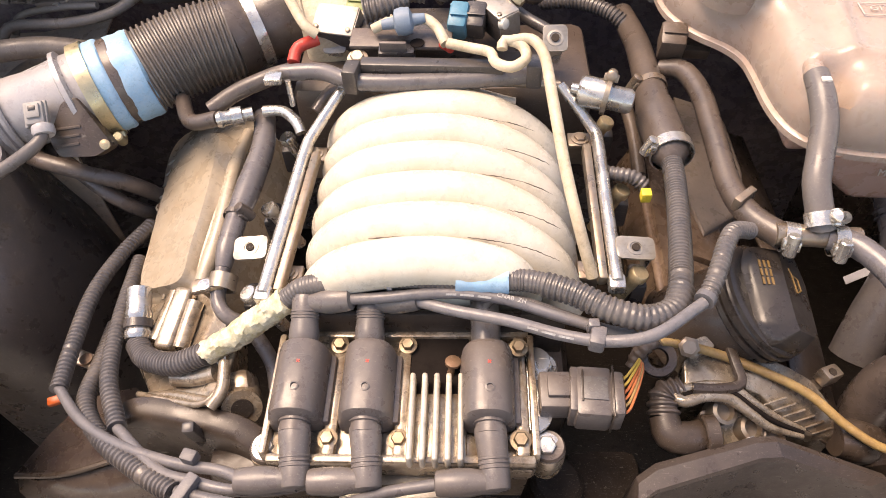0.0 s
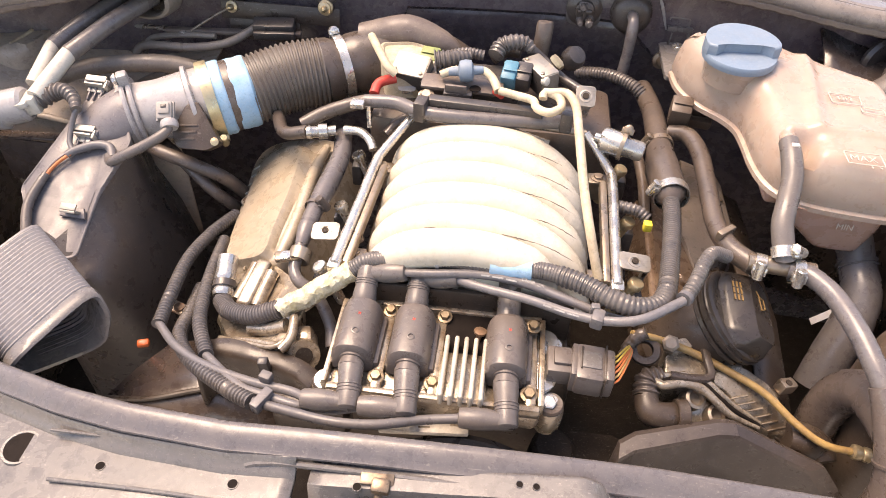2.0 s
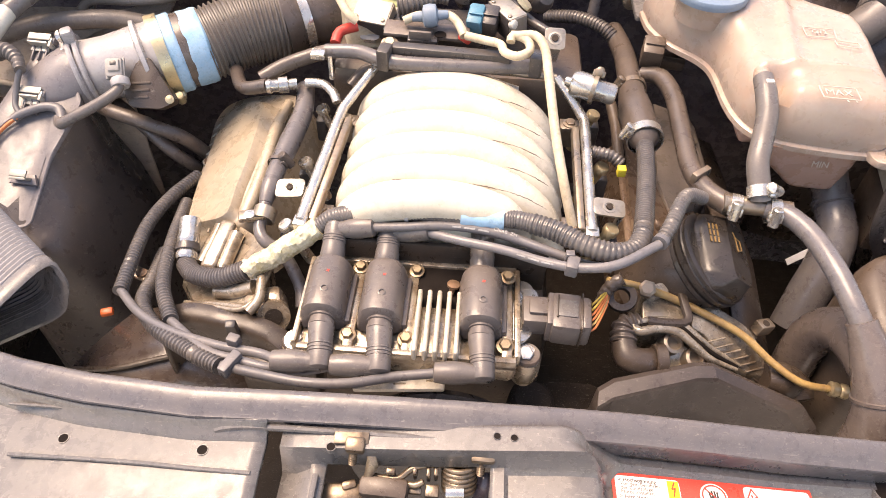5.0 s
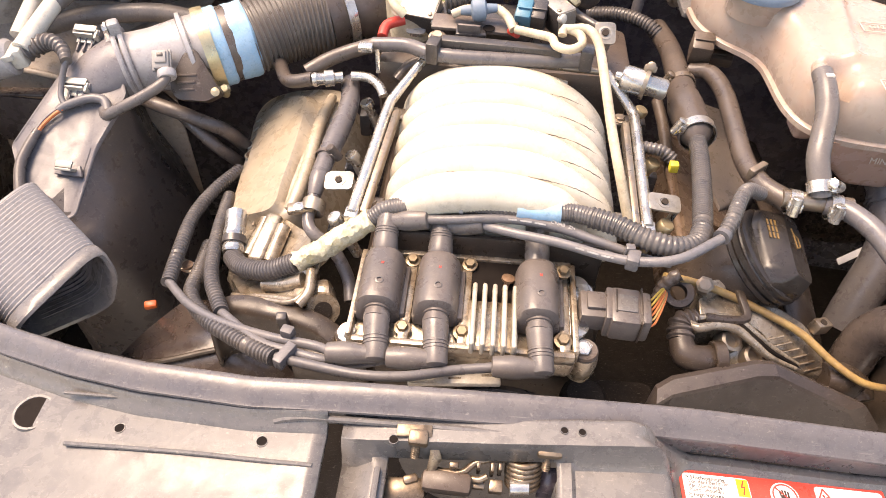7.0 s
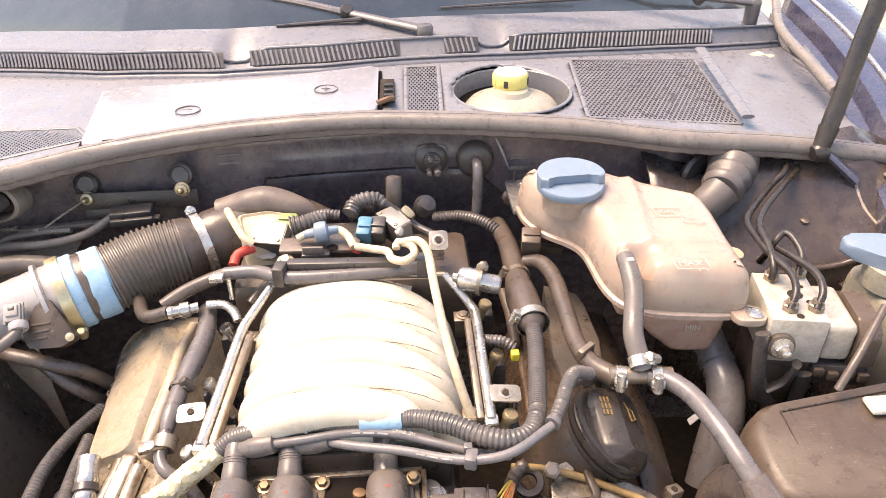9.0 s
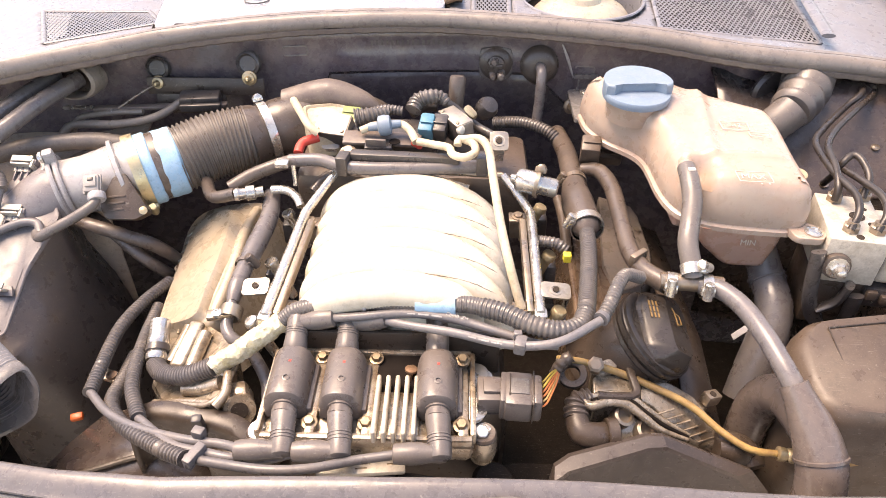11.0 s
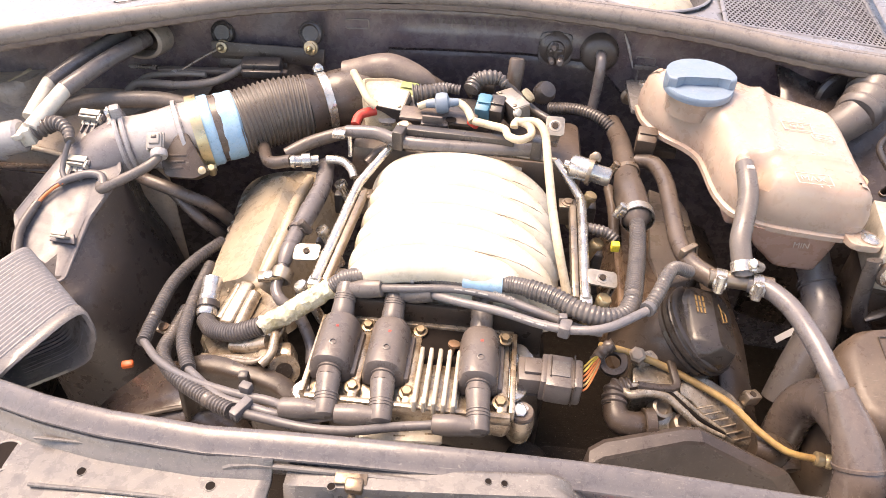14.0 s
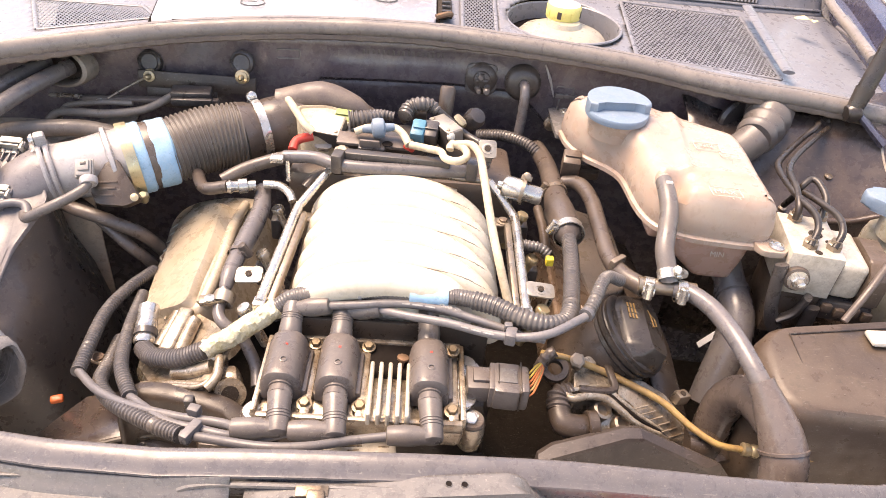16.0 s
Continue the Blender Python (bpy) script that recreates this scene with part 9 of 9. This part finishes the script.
# ---- details on the lock carrier ----
def build_label():
    t = thing("warning_label", (0.205, -0.03, 0.755), "red and white warning sticker with symbols and small print", "sticker")
    tl, tr = V((0.129, 0.000, 0.764)), V((0.266, 0.001, 0.757))
    xax = (tr - tl).normalized()
    nrm = V((0.04, 0.06, 1)).normalized()
    yax = nrm.cross(xax)
    L = (tr - tl).length
    m = Matrix((xax, yax, xax.cross(yax))).transposed().to_4x4()
    m.translation = tl
    H = 0.062
    bm = bmesh.new()
    prism(bm, rounded([(0, 0), (L, 0), (L, -H), (0, -H)], 0.003), 0.0, 0.0006, m, 0)
    part("sheet", bm, red, t, "red sticker sheet")
    for x0, x1 in ((0.0022, L * 0.335), (L * 0.655, L - 0.0022)):
        bm = bmesh.new()
        prism(bm, rounded([(x0, -0.0034), (x1, -0.0034), (x1, -H + 0.003), (x0, -H + 0.003)], 0.003), 0.0006, 0.0011, m, 0)
        part("text_field", bm, white, t)
    lines = ("> Hochspannung", "Vor dem Berühren", "der Zündanlage", "Motor abstellen", "> High Voltage", "Switch off engine before", "touching ignition system", "> Haute Tension")
    for k, s in enumerate(lines):
        o = lettering(t, s, m @ pose(0.0042 + (0.0012 if k not in (0, 4, 7) else 0), -0.0064 - 0.00285 * k - (0.0006 if k > 3 else 0) - (0.0006 if k > 6 else 0), 0.0013), 0.0038 if k in (0, 4, 7) else 0.0035, ink if k in (0, 4, 7) else faint_ink, extrude=0.0001)
        o.data.align_x = "LEFT"
    o = lettering(t, "> Kühlerventilator", m @ pose(L * 0.672, -0.0200, 0.0013), 0.0037, ink, extrude=0.0001)
    o.data.align_x = "LEFT"
    o = lettering(t, "kann jederzeit anlaufen", m @ pose(L * 0.684, -0.0230, 0.0013), 0.0033, faint_ink, extrude=0.0001)
    o.data.align_x = "LEFT"
    o = lettering(t, "> Radiator", m @ pose(L * 0.672, -0.0262, 0.0013), 0.0037, ink, extrude=0.0001)
    o.data.align_x = "LEFT"
    lettering(t, "ACHTUNG !", m @ pose(L * 0.500, -0.0252, 0.0008), 0.0058, red_dark, extrude=0.0001, spacing=1.1)
    bm = bmesh.new()
    rbox(bm, (0.0076, 0.012, 0.0004), m @ pose(L * 0.302, -0.0105, 0.0013), 0)
    part("yellow_field", bm, label_yellow, t)
    bm = bmesh.new()
    for a, b in (((0.001, 0.005), (-0.0012, 0.0)), ((-0.0012, 0.0), (0.0012, 0.0008)), ((0.0012, 0.0008), (-0.0005, -0.005))):
        tube(bm, [m @ V((L * 0.302 + a[0], -0.0105 + a[1], 0.0016)), m @ V((L * 0.302 + b[0], -0.0105 + b[1], 0.0016))], 0.0005, 6)
    part("flash_symbol", bm, red, t)
    c = m @ pose(L * 0.500, -0.0128, 0.0) @ Matrix.Diagonal((0.84, 0.84, 1, 1))
    bm = bmesh.new()
    lathe(bm, [(0.0, 0.0007), (0.0112, 0.0007), (0.0112, 0.0012), (0.0, 0.0012)], c, 40)
    part("round_field", bm, white, t)
    bm = bmesh.new()
    lathe(bm, [(0.0088, 0.0010), (0.0088, 0.0017), (0.0098, 0.0017), (0.0098, 0.0010)], c, 40, cap=False)
    tube(bm, [c @ V((-0.0065, 0.0065, 0.0014)), c @ V((0.0065, -0.0065, 0.0014))], 0.0005, 6)
    part("ban_ring", bm, red, t)
    bm = bmesh.new()
    prism(bm, rounded([(-0.004, -0.005), (0.003, -0.006), (0.004, -0.001), (-0.003, 0.0005)], 0.0015), 0.0012, 0.0015, c, 0)
    for k in range(4):
        tube(bm, [c @ V((-0.0028 + 0.0019 * k, -0.001, 0.0013)), c @ V((-0.0036 + 0.0022 * k, 0.005 - 0.0008 * abs(k - 1.5), 0.0013))], 0.0006, 6)
    part("palm_symbol", bm, ink, t)
    bm = bmesh.new()
    q = m @ pose(L * 0.695, -0.0105, 0.0014)
    for a, b in (((-0.0055, -0.004), (0.0055, -0.004)), ((0.0055, -0.004), (0, 0.0055)), ((0, 0.0055), (-0.0055, -0.004))):
        tube(bm, [q @ V((*a, 0)), q @ V((*b, 0))], 0.00045, 6)
    for ang in (20, 110, 200, 290):
        tube(bm, [q @ V((0, -0.001, 0)), q @ V((0.0024 * math.cos(radians(ang)), -0.001 + 0.0024 * math.sin(radians(ang)), 0))], [0.0003, 0.0007], 6)
    part("fan_symbol", bm, red, t)
    bm = bmesh.new()
    for k in range(4):
        rbox(bm, (L * 0.25, 0.0016, 0.0003), m @ pose(L * 0.81, -0.033 - 0.005 * k, 0.0013), 0)
    part("small_print", bm, faint_ink, t)


def build_latch():
    t = thing("bonnet_latch", (0.0, -0.06, 0.72), "oily bonnet latch with spring and bolts in the opening", "bonnet latch")

    def block(name, p, size, material, bevel=0.001, turn=0):
        bm = bmesh.new()
        rbox(bm, size, Matrix.Translation(p) @ pose(0, 0, 0, 12, 0, turn), bevel)
        return part(name, bm, material, t)

    def rod(name, pts, r, material, pitch=0.0, flat=1.0):
        bm = bmesh.new()
        tube(bm, pts, r, 10, 0.003, pitch, 0.2, flat)
        return part(name, bm, material, t)

    def blade(name, left, right, material, thick=0.002):
        bm = bmesh.new()
        sheet(bm, [left, right])
        return thicken(part(name, bm, material, t), thick)

    block("flange", (-0.046, -0.004, 0.790), (0.023, 0.008, 0.0025), latch_steel, 0.0006, 3)
    block("nut", (-0.043, -0.008, 0.788), (0.013, 0.010, 0.010), latch_steel, 0.002)
    rod("stud_bolt", [(-0.044, -0.010, 0.785), (-0.045, -0.015, 0.776)], 0.0030, latch_steel, 0.0016)
    blade("side_plate", [(-0.037, -0.004, 0.790), (-0.035, -0.014, 0.781), (-0.037, -0.025, 0.770), (-0.036, -0.029, 0.764)], [(-0.033, -0.005, 0.790), (-0.027, -0.017, 0.779), (-0.031, -0.022, 0.772), (-0.032, -0.029, 0.764)], latch_steel)
    block("roller", (-0.023, -0.026, 0.766), (0.033, 0.014, 0.013), black_matt, 0.004, -2)
    block("catch_plate", (-0.051, -0.028, 0.754), (0.030, 0.016, 0.010), latch_steel, 0.005, 3)
    block("pawl", (-0.047, -0.023, 0.760), (0.010, 0.006, 0.005), latch_steel, 0.002, 20)
    rod("lever_rod", [(-0.032, -0.019, 0.768), (-0.014, -0.020, 0.770), (-0.006, -0.015, 0.774), (0.004, -0.012, 0.776), (0.017, -0.010, 0.774)], 0.0022, latch_steel)
    block("lug", (-0.019, -0.017, 0.771), (0.006, 0.004, 0.012), latch_steel)
    for k, q in enumerate(((-0.003, -0.014, 0.768), (0.006, -0.015, 0.768), (0.011, -0.014, 0.768))):
        block("tooth", q, (0.0025, 0.006, 0.017), latch_steel, 0.0006)
    a, b = V((0.026, -0.007, 0.774)), V((0.027, -0.017, 0.757))
    ax = (b - a).normalized()
    px = V((1, 0, 0))
    pn = ax.cross(px).normalized()
    rod("spring", [a.lerp(b, k / 72) + px * (0.0105 * math.cos(k * 0.48)) + pn * (0.0105 * math.sin(k * 0.48)) for k in range(73)], 0.0019, latch_steel)
    blade("rear_plate", [(0.028, -0.006, 0.788), (0.029, -0.013, 0.778), (0.028, -0.023, 0.764)], [(0.031, -0.005, 0.788), (0.031, -0.013, 0.778), (0.031, -0.023, 0.764)], latch_steel)
    block("nut", (0.041, -0.008, 0.788), (0.016, 0.011, 0.010), latch_steel, 0.002)
    rod("stud_bolt", [(0.040, -0.011, 0.785), (0.040, -0.015, 0.776)], 0.0030, latch_steel, 0.0016)
    rod("loop", [(0.030, -0.006, 0.791), (0.034, -0.005, 0.792), (0.052, -0.005, 0.792), (0.051, -0.012, 0.788)], 0.0013, latch_steel)
    blade("dark_card", [(0.040, -0.011, 0.768), (0.036, -0.024, 0.752)], [(0.051, -0.010, 0.768), (0.052, -0.023, 0.752)], indigo, 0.001)
    rod("sleeve", [(0.018, -0.025, 0.765), (0.030, -0.024, 0.765)], 0.0052, steel)
    rod("pin", [(-0.008, -0.022, 0.767), (-0.002, -0.023, 0.768), (0.003, -0.021, 0.770)], 0.0022, latch_steel)
    block("stop", (0.009, -0.024, 0.762), (0.009, 0.008, 0.008), latch_steel)
    block("stop", (-0.003, -0.024, 0.762), (0.010, 0.005, 0.005), latch_steel)


def build_carrier_marks():
    for p, r, nm in (((-0.248, -0.008, 0.764), 0.0032, 0), ((-0.146, -0.014, 0.776), 0.0034, 0), ((0.049, -0.000, 0.801), 0.0022, 0), ((0.060, -0.001, 0.802), 0.0022, 0), ((-0.059, -0.010, 0.787), 0.0028, 0), ((-0.317, 0.002, 0.757), 0.012, 1), ((0.321, 0.005, 0.752), 0.010, 1)):
        t = thing("carrier_hole", p, "round hole on the lock carrier, painted as a near-black disc", "hole", "lock carrier holes")
        bm = bmesh.new()
        m = Matrix.Translation((p[0], p[1], carrier_skin(p[0], p[1]) + 0.0003))
        lathe(bm, [(r * 1.22, -0.003), (r * 1.16, 0.0006), (r * 1.02, 0.0006), (r * 0.98, -0.0002)], m, 22, cap=False)
        part("lip", bm, panel_grey, t)
        # the panel isn't cut: a near-black disc paints the hole's shade
        bm = bmesh.new()
        lathe(bm, [(r, -0.001), (r, 0.0002)], m, 20)
        part("dark_inside", bm, pit, t)
    t = thing("carrier_ridge", (-0.12, -0.01, 0.77), "raised moulded ridges on the lock carrier", "moulded ridge")
    for pts, r in (([(-0.296, 0.014, 0.766), (-0.211, 0.011, 0.773), (-0.143, 0.007, 0.782), (-0.122, 0.009, 0.787)], 0.0014), ([(-0.140, -0.001, 0.780), (-0.120, 0.001, 0.785), (-0.048, 0.001, 0.788), (0.013, -0.002, 0.793)], 0.0025), ([(-0.282, -0.021, 0.761), (-0.198, -0.024, 0.771), (-0.150, -0.027, 0.776), (-0.109, -0.029, 0.780)], 0.0016)):
        bm = bmesh.new()
        tube(bm, pts, r, 8, 0.02)
        part("ridge", bm, panel_grey, t)


build_label()
build_latch()
build_carrier_marks()


# ---- writing on an ignition lead ----
def build_lead_print():
    t = thing("lead_print", (0.051, 0.172, 0.812), "pale printed letters on an ignition lead", "printed mark")
    a, b = V((0.043, 0.171, 0.816)), V((0.059, 0.166, 0.816))
    xa = (b - a).normalized()
    n = V((0, -0.3, 1)).normalized()
    ya = n.cross(xa).normalized()
    m = Matrix((xa, ya, xa.cross(ya))).transposed().to_4x4()
    m.translation = a.lerp(b, 0.5)
    lettering(t, "CNAB  ZH", m, 0.0042, print_grey, extrude=0.0002)


build_lead_print()
